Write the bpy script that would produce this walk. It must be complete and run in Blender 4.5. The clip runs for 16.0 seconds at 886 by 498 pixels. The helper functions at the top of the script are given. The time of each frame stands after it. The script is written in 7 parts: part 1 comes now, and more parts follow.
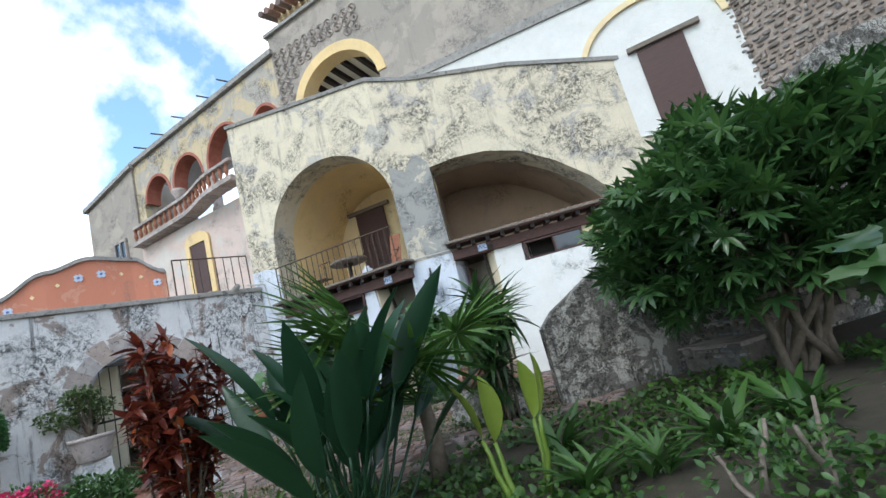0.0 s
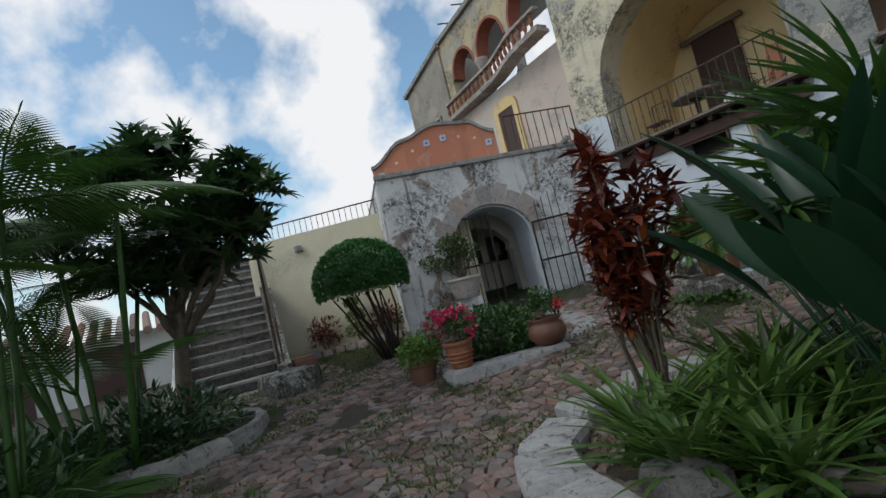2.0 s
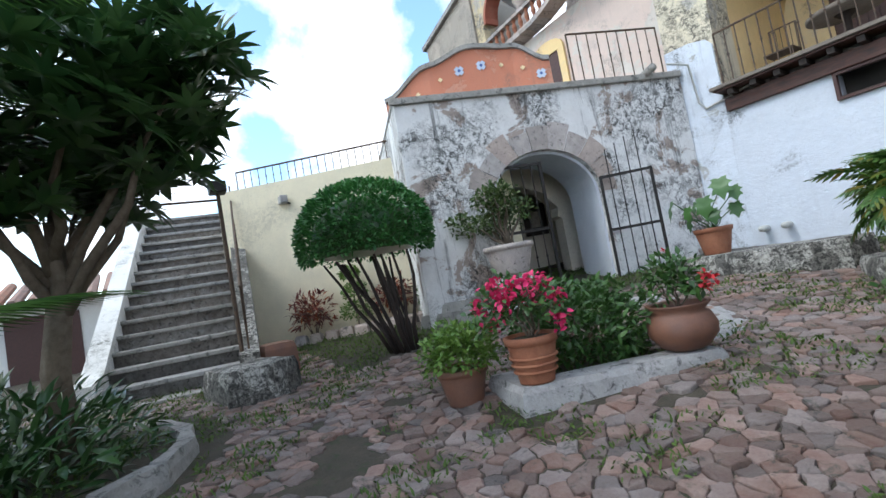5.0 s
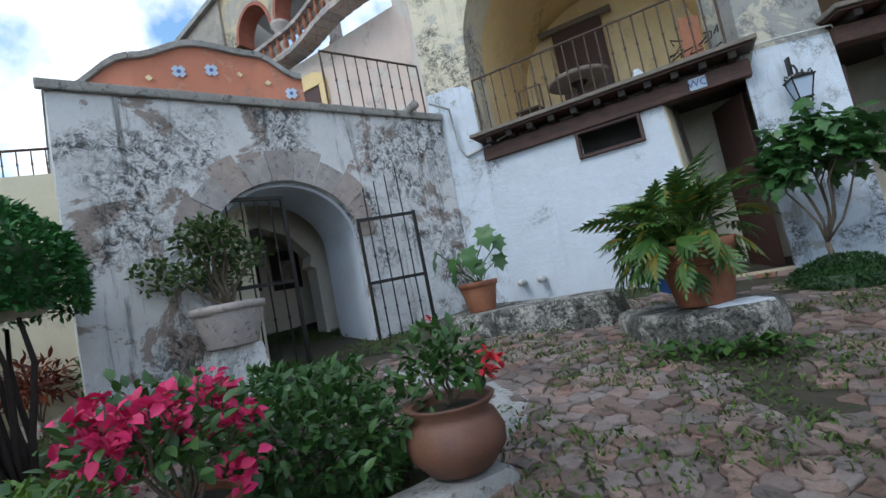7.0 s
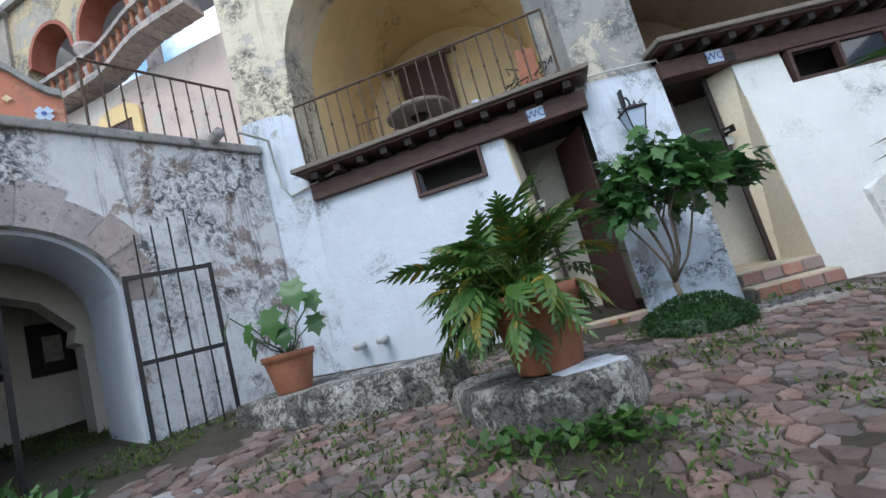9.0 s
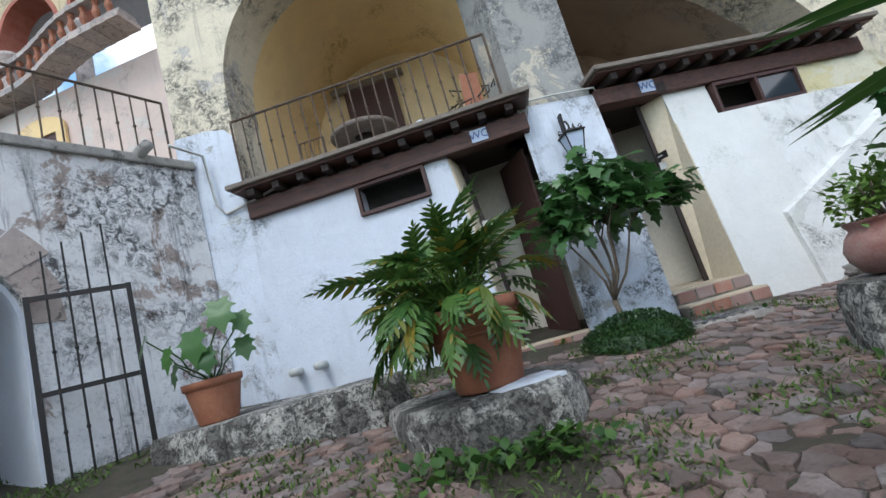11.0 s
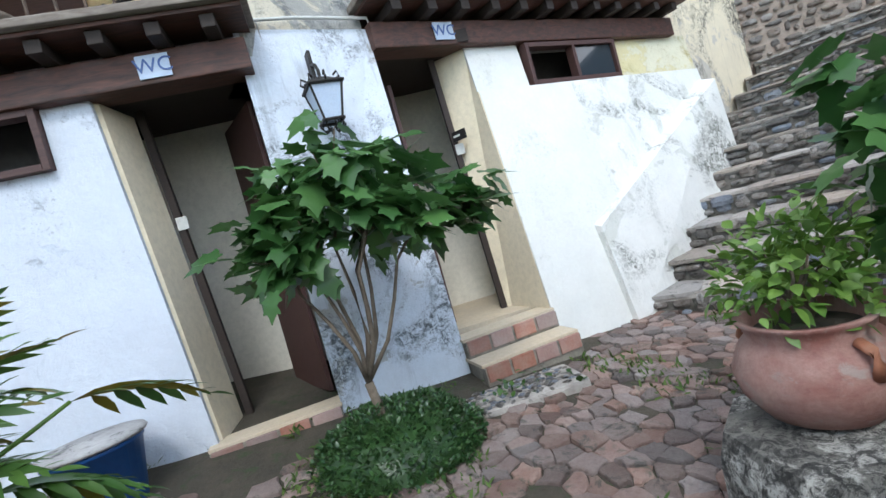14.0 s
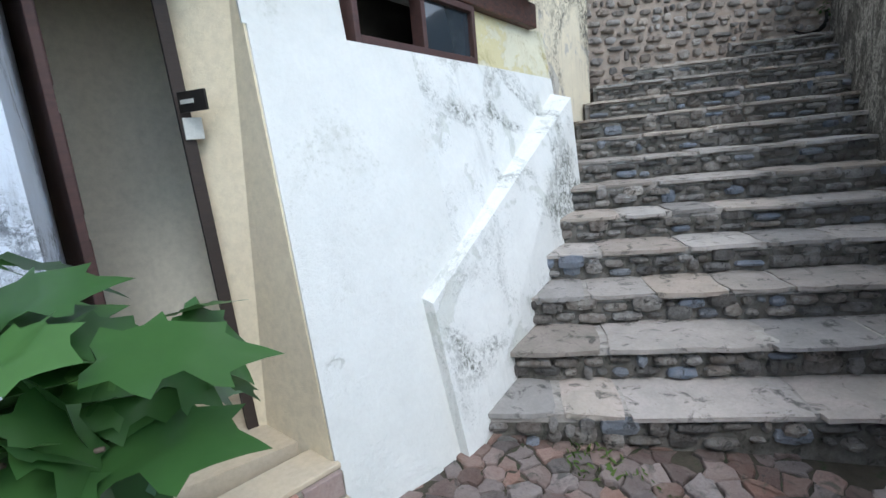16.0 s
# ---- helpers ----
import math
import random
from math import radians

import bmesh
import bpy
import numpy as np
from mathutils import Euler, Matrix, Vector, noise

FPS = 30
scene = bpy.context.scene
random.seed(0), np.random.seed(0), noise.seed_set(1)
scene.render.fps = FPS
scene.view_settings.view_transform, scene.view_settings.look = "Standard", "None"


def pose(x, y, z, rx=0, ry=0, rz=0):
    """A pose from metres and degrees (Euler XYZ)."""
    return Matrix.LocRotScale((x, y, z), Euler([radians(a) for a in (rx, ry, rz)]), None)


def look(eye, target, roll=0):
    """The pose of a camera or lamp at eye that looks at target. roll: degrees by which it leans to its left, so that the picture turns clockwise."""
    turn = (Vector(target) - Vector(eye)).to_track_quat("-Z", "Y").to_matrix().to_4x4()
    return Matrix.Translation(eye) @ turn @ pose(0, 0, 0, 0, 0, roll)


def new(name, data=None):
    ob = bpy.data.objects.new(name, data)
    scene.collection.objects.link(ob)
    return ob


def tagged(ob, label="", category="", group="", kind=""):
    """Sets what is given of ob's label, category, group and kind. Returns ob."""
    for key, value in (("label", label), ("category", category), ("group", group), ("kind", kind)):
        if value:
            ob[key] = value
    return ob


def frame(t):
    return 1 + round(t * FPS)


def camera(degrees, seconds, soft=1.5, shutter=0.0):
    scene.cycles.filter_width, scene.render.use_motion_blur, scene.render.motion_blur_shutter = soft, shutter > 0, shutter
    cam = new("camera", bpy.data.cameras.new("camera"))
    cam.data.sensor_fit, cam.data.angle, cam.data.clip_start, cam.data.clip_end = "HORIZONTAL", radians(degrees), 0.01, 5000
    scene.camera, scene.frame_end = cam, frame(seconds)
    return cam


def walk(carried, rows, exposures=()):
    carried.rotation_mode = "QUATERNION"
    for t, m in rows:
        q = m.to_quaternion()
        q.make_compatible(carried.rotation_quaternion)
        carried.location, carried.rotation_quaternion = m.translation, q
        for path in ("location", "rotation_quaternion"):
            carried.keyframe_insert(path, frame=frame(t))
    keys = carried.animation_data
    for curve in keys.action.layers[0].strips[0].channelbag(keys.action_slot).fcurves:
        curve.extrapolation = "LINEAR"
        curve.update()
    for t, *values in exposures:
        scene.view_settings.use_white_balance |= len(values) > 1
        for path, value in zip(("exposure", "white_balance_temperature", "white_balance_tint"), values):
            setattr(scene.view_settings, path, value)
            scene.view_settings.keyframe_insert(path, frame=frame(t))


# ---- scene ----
cam = camera(85.4, 16.0)
# seconds, place, heading, pitch, lean
PATH = [
    (0.0, 8.138, -10.241, 1.402, 24.19, 10.76, 14.99),
    (0.5, 8.008, -10.143, 1.364, 33.09, 10.01, 15.14),
    (1.0, 7.509, -10.298, 1.434, 43.58, 8.63, 14.80),
    (1.5, 6.895, -10.751, 1.379, 51.77, 6.61, 13.78),
    (2.0, 5.939, -10.484, 1.249, 57.85, 4.81, 13.36),
    (2.5, 5.460, -10.332, 1.155, 60.46, 3.68, 12.50),
    (3.0, 4.843, -10.324, 1.092, 64.33, 3.99, 11.98),
    (5.3, 2.754, -9.167, 1.067, 55.21, 3.39, 9.19),
    (5.5, 2.670, -9.020, 1.075, 51.19, 3.41, 8.81),
    (6.0, 2.330, -8.591, 1.072, 41.05, 3.32, 8.78),
    (6.5, 2.022, -8.191, 1.068, 37.22, 3.90, 10.02),
    (7.0, 1.829, -7.793, 1.142, 30.98, 4.44, 11.44),
    (7.5, 1.565, -7.362, 1.115, 23.59, 5.18, 13.84),
    (8.0, 1.797, -6.794, 1.048, 18.73, 5.49, 15.29),
    (8.5, 1.959, -6.391, 1.117, 17.25, 6.21, 15.23),
    (11.0, 2.025, -6.068, 0.969, 9.98, 9.08, 15.91),
    (11.5, 2.060, -5.921, 1.004, 7.11, 7.14, 15.95),
    (12.0, 1.971, -5.565, 1.102, 3.75, 5.24, 16.69),
    (12.5, 2.102, -5.183, 1.246, -1.50, 2.15, 16.77),
    (13.0, 2.400, -4.739, 1.530, -6.48, -0.80, 16.11),
    (13.5, 2.623, -4.184, 1.594, -9.67, -2.49, 15.77),
    (14.0, 2.872, -3.722, 1.569, -9.72, -2.14, 15.54),
    (14.5, 3.133, -3.207, 1.658, -11.82, -3.33, 14.28),
    (15.0, 3.205, -2.665, 1.784, -19.44, -6.51, 11.54),
    (15.5, 3.382, -2.301, 2.061, -28.21, -10.29, 7.95),
    (16.0, 3.747, -1.709, 2.063, -33.48, -10.89, 5.65),
]


def held(x, y, z, yaw, pitch, lean):
    return pose(x, y, z, 0, 0, yaw) @ pose(0, 0, 0, 90 + pitch) @ pose(0, 0, 0, 0, 0, -lean)


walk(cam, [(r[0], held(*r[1:])) for r in PATH],
     exposures=[(0, 0.28, 6100, 12), (0.6, -0.12, 6200, 12), (1.5, -0.82, 6400, 10), (3, -0.72, 6400, 10), (5.3, 0.42, 6000, 12), (7, -0.14, 5850, 10), (8.5, 0.18, 5900, 13), (11, 0.20, 6000, 13), (12.5, 0.32, 6100, 12), (14, 0.64, 6000, 12), (16, 0.42, 5900, 12)])

# ---------------------------------------------------------------- light
world = bpy.data.worlds.new("sky")
scene.world = world
world.use_nodes = True
wn, wl = world.node_tree.nodes, world.node_tree.links
wn.clear()
w_out = wn.new("ShaderNodeOutputWorld")
w_bg = wn.new("ShaderNodeBackground")
w_sky = wn.new("ShaderNodeTexSky")
w_sky.sky_type = "NISHITA"
w_sky.sun_disc = False
w_sky.sun_elevation = radians(48)
w_sky.sun_rotation = radians(187)
w_sky.air_density = 1.0
w_co = wn.new("ShaderNodeTexCoord")
w_n = wn.new("ShaderNodeTexNoise")
w_n.inputs["Scale"].default_value = 3.2
w_n.inputs["Detail"].default_value = 7
w_n.inputs["Roughness"].default_value = 0.55
w_r = wn.new("ShaderNodeValToRGB")
w_r.color_ramp.elements[0].position = 0.43
w_r.color_ramp.elements[1].position = 0.545
w_r.color_ramp.elements[0].color = (0.04, 0.04, 0.04, 1)
w_blue = wn.new("ShaderNodeMixRGB")
w_blue.blend_type = "MULTIPLY"
w_blue.inputs[0].default_value = 1.0
w_blue.inputs[2].default_value = (2.0, 2.45, 2.35, 1)
w_mix = wn.new("ShaderNodeMixRGB")
w_mix.inputs[2].default_value = (12.0, 12.1, 12.2, 1)
wl.new(w_co.outputs["Generated"], w_n.inputs["Vector"])
wl.new(w_n.outputs["Fac"], w_r.inputs["Fac"])
wl.new(w_r.outputs["Color"], w_mix.inputs[0])
wl.new(w_sky.outputs["Color"], w_blue.inputs[1])
wl.new(w_blue.outputs["Color"], w_mix.inputs[1])
wl.new(w_mix.outputs["Color"], w_bg.inputs["Color"])
w_bg.inputs["Strength"].default_value = 0.13
wl.new(w_bg.outputs[0], w_out.inputs[0])
sun_data = bpy.data.lights.new("sun", "SUN")
sun_data.energy = 0.9
sun_data.angle = radians(14)
sun_data.color = (1, 0.95, 0.88)
sun = new("sun", sun_data)
sun.matrix_world = look((-1.5, -12, 13.4), (0, 0, 0))

# ---------------------------------------------------------------- materials


def nodes(name, rough=0.8, metal=0.0):
    m = bpy.data.materials.new(name)
    m.use_nodes = True
    b = m.node_tree.nodes["Principled BSDF"]
    b.inputs["Roughness"].default_value = rough
    b.inputs["Metallic"].default_value = metal
    return m, m.node_tree.nodes, m.node_tree.links, b


def noise_node(N, L, co, scale, detail=6, rough=0.6, dist=0.0):
    n = N.new("ShaderNodeTexNoise")
    n.inputs["Scale"].default_value = scale
    n.inputs["Detail"].default_value = detail
    n.inputs["Roughness"].default_value = rough
    n.inputs["Distortion"].default_value = dist
    L.new(co, n.inputs["Vector"])
    return n.outputs["Fac"]


def ramp(N, L, fac, lo, hi, c0=(0, 0, 0), c1=(1, 1, 1)):
    r = N.new("ShaderNodeValToRGB")
    r.color_ramp.elements[0].position, r.color_ramp.elements[1].position = lo, hi
    r.color_ramp.elements[0].color, r.color_ramp.elements[1].color = (*c0, 1), (*c1, 1)
    L.new(fac, r.inputs["Fac"])
    return r.outputs["Color"]


def mix(N, L, fac, a, b):
    m = N.new("ShaderNodeMixRGB")
    for s, v in ((0, fac), (1, a), (2, b)):
        if isinstance(v, (int, float)):
            m.inputs[s].default_value = v
        elif isinstance(v, tuple):
            m.inputs[s].default_value = (*v, 1)
        else:
            L.new(v, m.inputs[s])
    return m.outputs["Color"]


def times(N, L, a, b):
    m = N.new("ShaderNodeMath")
    m.operation = "MULTIPLY"
    for s, v in ((0, a), (1, b)):
        if isinstance(v, (int, float)):
            m.inputs[s].default_value = v
        else:
            L.new(v, m.inputs[s])
    return m.outputs[0]


def bump(N, L, b, h, strength, dist=0.02):
    n = N.new("ShaderNodeBump")
    n.inputs["Strength"].default_value = strength
    n.inputs["Distance"].default_value = dist
    L.new(h, n.inputs["Height"])
    L.new(n.outputs[0], b.inputs["Normal"])


def world_co(N, L, sx=1.0, sy=1.0, sz=1.0):
    g = N.new("ShaderNodeNewGeometry")
    m = N.new("ShaderNodeMapping")
    m.inputs["Scale"].default_value = (sx, sy, sz)
    L.new(g.outputs["Position"], m.inputs["Vector"])
    return m.outputs[0]


def plaster(name, base, second, stain, amount=0.5, streak=0.5, scale=1.0, second_at=0.55):
    """Old lime plaster: two coats of paint with flaked edges, dark mould in blotches, specks and runs."""
    m, N, L, b = nodes(name, 0.9)
    co, runs = world_co(N, L), world_co(N, L, 3.2, 3.2, 0.28)
    flake = ramp(N, L, noise_node(N, L, co, 1.1 * scale, 11, 0.68, 0.5), second_at, second_at + 0.025)
    col = mix(N, L, flake, base, second)
    col = mix(N, L, times(N, L, ramp(N, L, noise_node(N, L, co, 2.6, 7, 0.7), 0.35, 0.75), 0.28), col, tuple(v * 0.62 for v in second))
    col = mix(N, L, times(N, L, noise_node(N, L, co, 30, 6, 0.75), 0.25), col, (0.30, 0.27, 0.23))
    broad = noise_node(N, L, co, 0.8 * scale, 5, 0.55, 1.2)
    lo = 0.62 - 0.2 * amount
    zone = ramp(N, L, broad, lo, lo + 0.14)
    blot = times(N, L, ramp(N, L, noise_node(N, L, co, 9.0 * scale, 14, 0.82, 0.9), 0.46, 0.55), zone)
    speck = times(N, L, ramp(N, L, noise_node(N, L, co, 30 * scale, 8, 0.75, 0.3), 0.55, 0.62), ramp(N, L, broad, lo - 0.08, lo + 0.1))
    run = times(N, L, ramp(N, L, noise_node(N, L, runs, 1.5, 10, 0.74, 0.25), 0.55, 0.66), streak)
    col = mix(N, L, times(N, L, run, 0.62), col, stain)
    col = mix(N, L, times(N, L, blot, 0.9), col, stain)
    col = mix(N, L, times(N, L, speck, 0.75), col, stain)
    L.new(col, b.inputs["Base Color"])
    high = N.new("ShaderNodeMath")
    high.operation = "SUBTRACT"
    L.new(noise_node(N, L, co, 11, 12, 0.75), high.inputs[0])
    L.new(times(N, L, flake, 0.35), high.inputs[1])
    bump(N, L, b, high.outputs[0], 0.65, 0.03)
    return m


def mottled(name, a, c, scale=4, rough=0.85, metal=0.0, bump_by=0.4, spots=None, random_by=0.0, dist=0.02):
    """Two tones in noise, with spots of a third."""
    m, N, L, b = nodes(name, rough, metal)
    co = world_co(N, L)
    col = mix(N, L, ramp(N, L, noise_node(N, L, co, scale, 9, 0.65, 0.3), 0.35, 0.65), a, c)
    col = mix(N, L, times(N, L, ramp(N, L, noise_node(N, L, co, scale * 9, 6, 0.7), 0.4, 0.7), 0.35), col, tuple(v * 0.55 for v in a))
    if spots:
        col = mix(N, L, times(N, L, ramp(N, L, noise_node(N, L, co, scale * 1.7, 9, 0.7, 0.6), 0.55, 0.64), 0.85), col, spots)
    if random_by:
        o = N.new("ShaderNodeObjectInfo")
        g = N.new("ShaderNodeNewGeometry")
        add = N.new("ShaderNodeMath")
        L.new(o.outputs["Random"], add.inputs[0])
        L.new(g.outputs["Random Per Island"], add.inputs[1])
        fr = N.new("ShaderNodeMath")
        fr.operation = "FRACT"
        L.new(add.outputs[0], fr.inputs[0])
        h = N.new("ShaderNodeHueSaturation")
        v = N.new("ShaderNodeMapRange")
        v.inputs[3].default_value, v.inputs[4].default_value = 1 - random_by, 1 + random_by
        L.new(fr.outputs[0], v.inputs[0])
        L.new(v.outputs[0], h.inputs["Value"])
        w = N.new("ShaderNodeMapRange")
        w.inputs[3].default_value, w.inputs[4].default_value = 0.45, 1.1
        L.new(times(N, L, fr.outputs[0], 7.3), w.inputs[0])
        sn = N.new("ShaderNodeMath")
        sn.operation = "PINGPONG"
        sn.inputs[1].default_value = 1.0
        L.new(times(N, L, fr.outputs[0], 7.3), sn.inputs[0])
        L.new(sn.outputs[0], w.inputs[0])
        L.new(w.outputs[0], h.inputs["Saturation"])
        L.new(col, h.inputs["Color"])
        col = h.outputs["Color"]
    L.new(col, b.inputs["Base Color"])
    if bump_by:
        bump(N, L, b, noise_node(N, L, co, scale * 6, 9, 0.7), bump_by, dist)
    return m


def leaf_mat(name, a, c, rough=0.42, third=None):
    """Leaves that differ from one to the next."""
    m, N, L, b = nodes(name, rough)
    g = N.new("ShaderNodeNewGeometry")
    col = mix(N, L, g.outputs["Random Per Island"], a, c)
    if third:
        col = mix(N, L, ramp(N, L, g.outputs["Random Per Island"], 0.86, 0.93), col, third)
    col = mix(N, L, times(N, L, noise_node(N, L, world_co(N, L), 22, 4), 0.35), col, tuple(v * 0.5 for v in a))
    L.new(col, b.inputs["Base Color"])
    b.inputs["Specular IOR Level"].default_value = 0.45
    tr = N.new("ShaderNodeBsdfTranslucent")
    L.new(col, tr.inputs["Color"])
    sh = N.new("ShaderNodeMixShader")
    sh.inputs[0].default_value = 0.22
    L.new(b.outputs[0], sh.inputs[1])
    L.new(tr.outputs[0], sh.inputs[2])
    L.new(sh.outputs[0], N["Material Output"].inputs["Surface"])
    return m


def wood(name, a, c, rough=0.6):
    m, N, L, b = nodes(name, rough)
    co = world_co(N, L, 2.0, 2.0, 2.0)
    n = noise_node(N, L, world_co(N, L, 1.2, 9.0, 9.0), 3, 8, 0.7, 0.8)
    col = mix(N, L, ramp(N, L, n, 0.35, 0.68), a, c)
    col = mix(N, L, times(N, L, noise_node(N, L, co, 7, 6), 0.3), col, (0.02, 0.013, 0.01))
    L.new(col, b.inputs["Base Color"])
    bump(N, L, b, n, 0.35, 0.01)
    return m


M = {}
M["gate_plaster"] = plaster("old white plaster", (0.80, 0.80, 0.79), (0.38, 0.31, 0.27), (0.02, 0.02, 0.019), 0.74, 1.15, 0.9, 0.54)
M["facade"] = plaster("old cream plaster", (0.78, 0.69, 0.51), (0.56, 0.52, 0.45), (0.05, 0.048, 0.045), 0.84, 0.6, 1.1, 0.56)
M["pier_grey"] = plaster("grey weathered plaster", (0.34, 0.34, 0.32), (0.62, 0.56, 0.44), (0.09, 0.095, 0.10), 0.75, 0.5, 1.3, 0.56)
M["white_blue"] = plaster("white limewash", (0.69, 0.74, 0.82), (0.65, 0.71, 0.79), (0.12, 0.13, 0.14), 0.2, 0.1, 1.2, 0.63)
M["white_flaky"] = plaster("flaking white limewash", (0.72, 0.78, 0.87), (0.48, 0.49, 0.48), (0.05, 0.055, 0.06), 0.56, 0.5, 1.7, 0.60)
M["white_wall"] = plaster("white wall paint", (0.78, 0.78, 0.745), (0.74, 0.74, 0.69), (0.45, 0.45, 0.38), 0.0, 0.04, 1.0, 0.64)
M["yellow_patch"] = plaster("pale yellow plaster", (0.70, 0.62, 0.34), (0.74, 0.70, 0.52), (0.35, 0.28, 0.1), 0.3, 0.3, 1.0, 0.5)
M["mould_white"] = plaster("mouldy white plaster", (0.82, 0.82, 0.79), (0.68, 0.69, 0.64), (0.10, 0.105, 0.08), 0.46, 0.25, 1.8, 0.58)
M["ochre"] = plaster("ochre vault plaster", (0.86, 0.63, 0.30), (0.82, 0.61, 0.32), (0.25, 0.16, 0.07), 0.2, 0.12, 0.7, 0.56)
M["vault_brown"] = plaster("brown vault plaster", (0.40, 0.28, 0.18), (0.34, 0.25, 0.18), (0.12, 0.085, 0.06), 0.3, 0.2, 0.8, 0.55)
M["ochre_light"] = plaster("light ochre plaster", (0.87, 0.69, 0.39), (0.80, 0.66, 0.45), (0.2, 0.14, 0.08), 0.2, 0.1, 1.2, 0.6)
M["reveal"] = mottled("beige reveal paint", (0.74, 0.64, 0.46), (0.70, 0.60, 0.44), 2, 0.85, 0, 0.3)
M["room_white"] = mottled("matt cream room paint", (0.74, 0.70, 0.60), (0.68, 0.64, 0.55), 2, 0.9, 0, 0.2)
M["cream"] = plaster("cream wall plaster", (0.80, 0.72, 0.52), (0.76, 0.70, 0.54), (0.42, 0.38, 0.29), 0.12, 0.2, 0.8, 0.62)
M["pink"] = plaster("faded pink plaster", (0.70, 0.55, 0.48), (0.66, 0.60, 0.54), (0.3, 0.27, 0.24), 0.4, 0.35, 1.0, 0.52)
M["arcade"] = plaster("ochre and grey arcade plaster", (0.62, 0.50, 0.30), (0.46, 0.42, 0.36), (0.10, 0.095, 0.088), 0.75, 0.8, 0.9, 0.5)
M["tower"] = plaster("bare grey brown plaster", (0.36, 0.32, 0.27), (0.44, 0.38, 0.32), (0.16, 0.15, 0.14), 0.6, 0.4, 0.9, 0.5)
M["red_paint"] = mottled("red oxide paint", (0.33, 0.09, 0.055), (0.40, 0.15, 0.10), 3, 0.8, 0, 0.3)
M["salmon"] = plaster("salmon terracotta plaster", (0.58, 0.20, 0.11), (0.62, 0.28, 0.18), (0.25, 0.16, 0.12), 0.35, 0.4, 1.3, 0.55)
M["grey_stone"] = mottled("grey cut stone", (0.24, 0.23, 0.21), (0.36, 0.34, 0.31), 5, 0.9, 0, 0.6, (0.07, 0.07, 0.065), 0.15)
M["pink_stone"] = mottled("pinkish quarry stone", (0.46, 0.38, 0.33), (0.34, 0.28, 0.25), 6, 0.9, 0, 0.7, (0.09, 0.085, 0.08), 0.22)
M["kerb"] = mottled("stained concrete", (0.30, 0.29, 0.28), (0.44, 0.43, 0.42), 5, 0.9, 0, 0.8, (0.05, 0.05, 0.047), 0.12)
M["bench"] = plaster("mouldy bench plaster", (0.50, 0.485, 0.44), (0.15, 0.145, 0.13), (0.012, 0.012, 0.011), 1.5, 1.3, 2.0, 0.49)
M["cobble"] = mottled("red brown field stone", (0.185, 0.108, 0.085), (0.255, 0.185, 0.155), 5, 0.8, 0, 0.9, (0.075, 0.070, 0.052), 0.40, 0.03)
M["step_stone"] = mottled("worn tread stone", (0.40, 0.33, 0.285), (0.30, 0.265, 0.22), 4, 0.85, 0, 0.8, (0.07, 0.067, 0.055), 0.3)
M["riser_rubble"] = mottled("mossy riser rubble", (0.19, 0.155, 0.13), (0.40, 0.37, 0.335), 7, 0.95, 0, 1.0, (0.028, 0.028, 0.024), 0.5, 0.08)
M["blue_rubble"] = mottled("blue grey rubble", (0.16, 0.19, 0.24), (0.24, 0.25, 0.28), 8, 0.9, 0, 0.8, (0.04, 0.042, 0.042), 0.3, 0.05)
M["lime_joint"] = mottled("pale lime joint", (0.48, 0.44, 0.40), (0.30, 0.27, 0.24), 6, 0.95, 0, 0.8, (0.06, 0.058, 0.05))
M["dark_mortar"] = mottled("mossy black mortar", (0.10, 0.092, 0.075), (0.23, 0.21, 0.185), 7, 0.95, 0, 0.9, (0.03, 0.032, 0.022))
M["wall_stone"] = mottled("brown wall rubble", (0.30, 0.235, 0.195), (0.44, 0.38, 0.33), 7, 0.95, 0, 1.0, (0.14, 0.125, 0.11), 0.4, 0.06)
M["wall_mortar"] = mottled("brown lime mortar", (0.42, 0.34, 0.28), (0.32, 0.255, 0.21), 6, 0.95, 0, 0.9, (0.2, 0.17, 0.145))
M["rubble"] = mottled("rubble in lime mortar", (0.17, 0.14, 0.115), (0.34, 0.31, 0.28), 8, 0.95, 0, 1.0, (0.04, 0.04, 0.037), 0.4, 0.06)
M["mortar"] = mottled("earth and lime mortar", (0.30, 0.27, 0.22), (0.17, 0.15, 0.125), 7, 0.95, 0, 0.8, (0.08, 0.075, 0.065))
M["soil"] = mottled("earth with moss", (0.045, 0.038, 0.026), (0.075, 0.062, 0.043), 4, 0.95, 0, 1.0, (0.030, 0.050, 0.014))
M["red_brick"] = mottled("red brick tile", (0.33, 0.13, 0.085), (0.36, 0.22, 0.17), 6, 0.8, 0, 0.4, None, 0.25)
M["tread_paint"] = mottled("beige floor paint", (0.58, 0.48, 0.34), (0.52, 0.44, 0.33), 3, 0.7, 0, 0.2)
M["beam"] = wood("dark red brown beam", (0.125, 0.045, 0.028), (0.03, 0.016, 0.012))
M["door_wood"] = wood("dark door wood", (0.085, 0.035, 0.028), (0.05, 0.022, 0.018))
M["black_wood"] = wood("blackened wood", (0.035, 0.022, 0.017), (0.02, 0.014, 0.011), 0.75)
M["grey_wood"] = wood("weathered grey board", (0.26, 0.22, 0.18), (0.14, 0.11, 0.09), 0.85)
M["iron"] = mottled("black painted iron", (0.022, 0.021, 0.02), (0.035, 0.03, 0.027), 12, 0.5, 0.6, 0.15)
M["rust_iron"] = mottled("rusty iron rail", (0.13, 0.085, 0.055), (0.06, 0.045, 0.037), 14, 0.75, 0.3, 0.3)
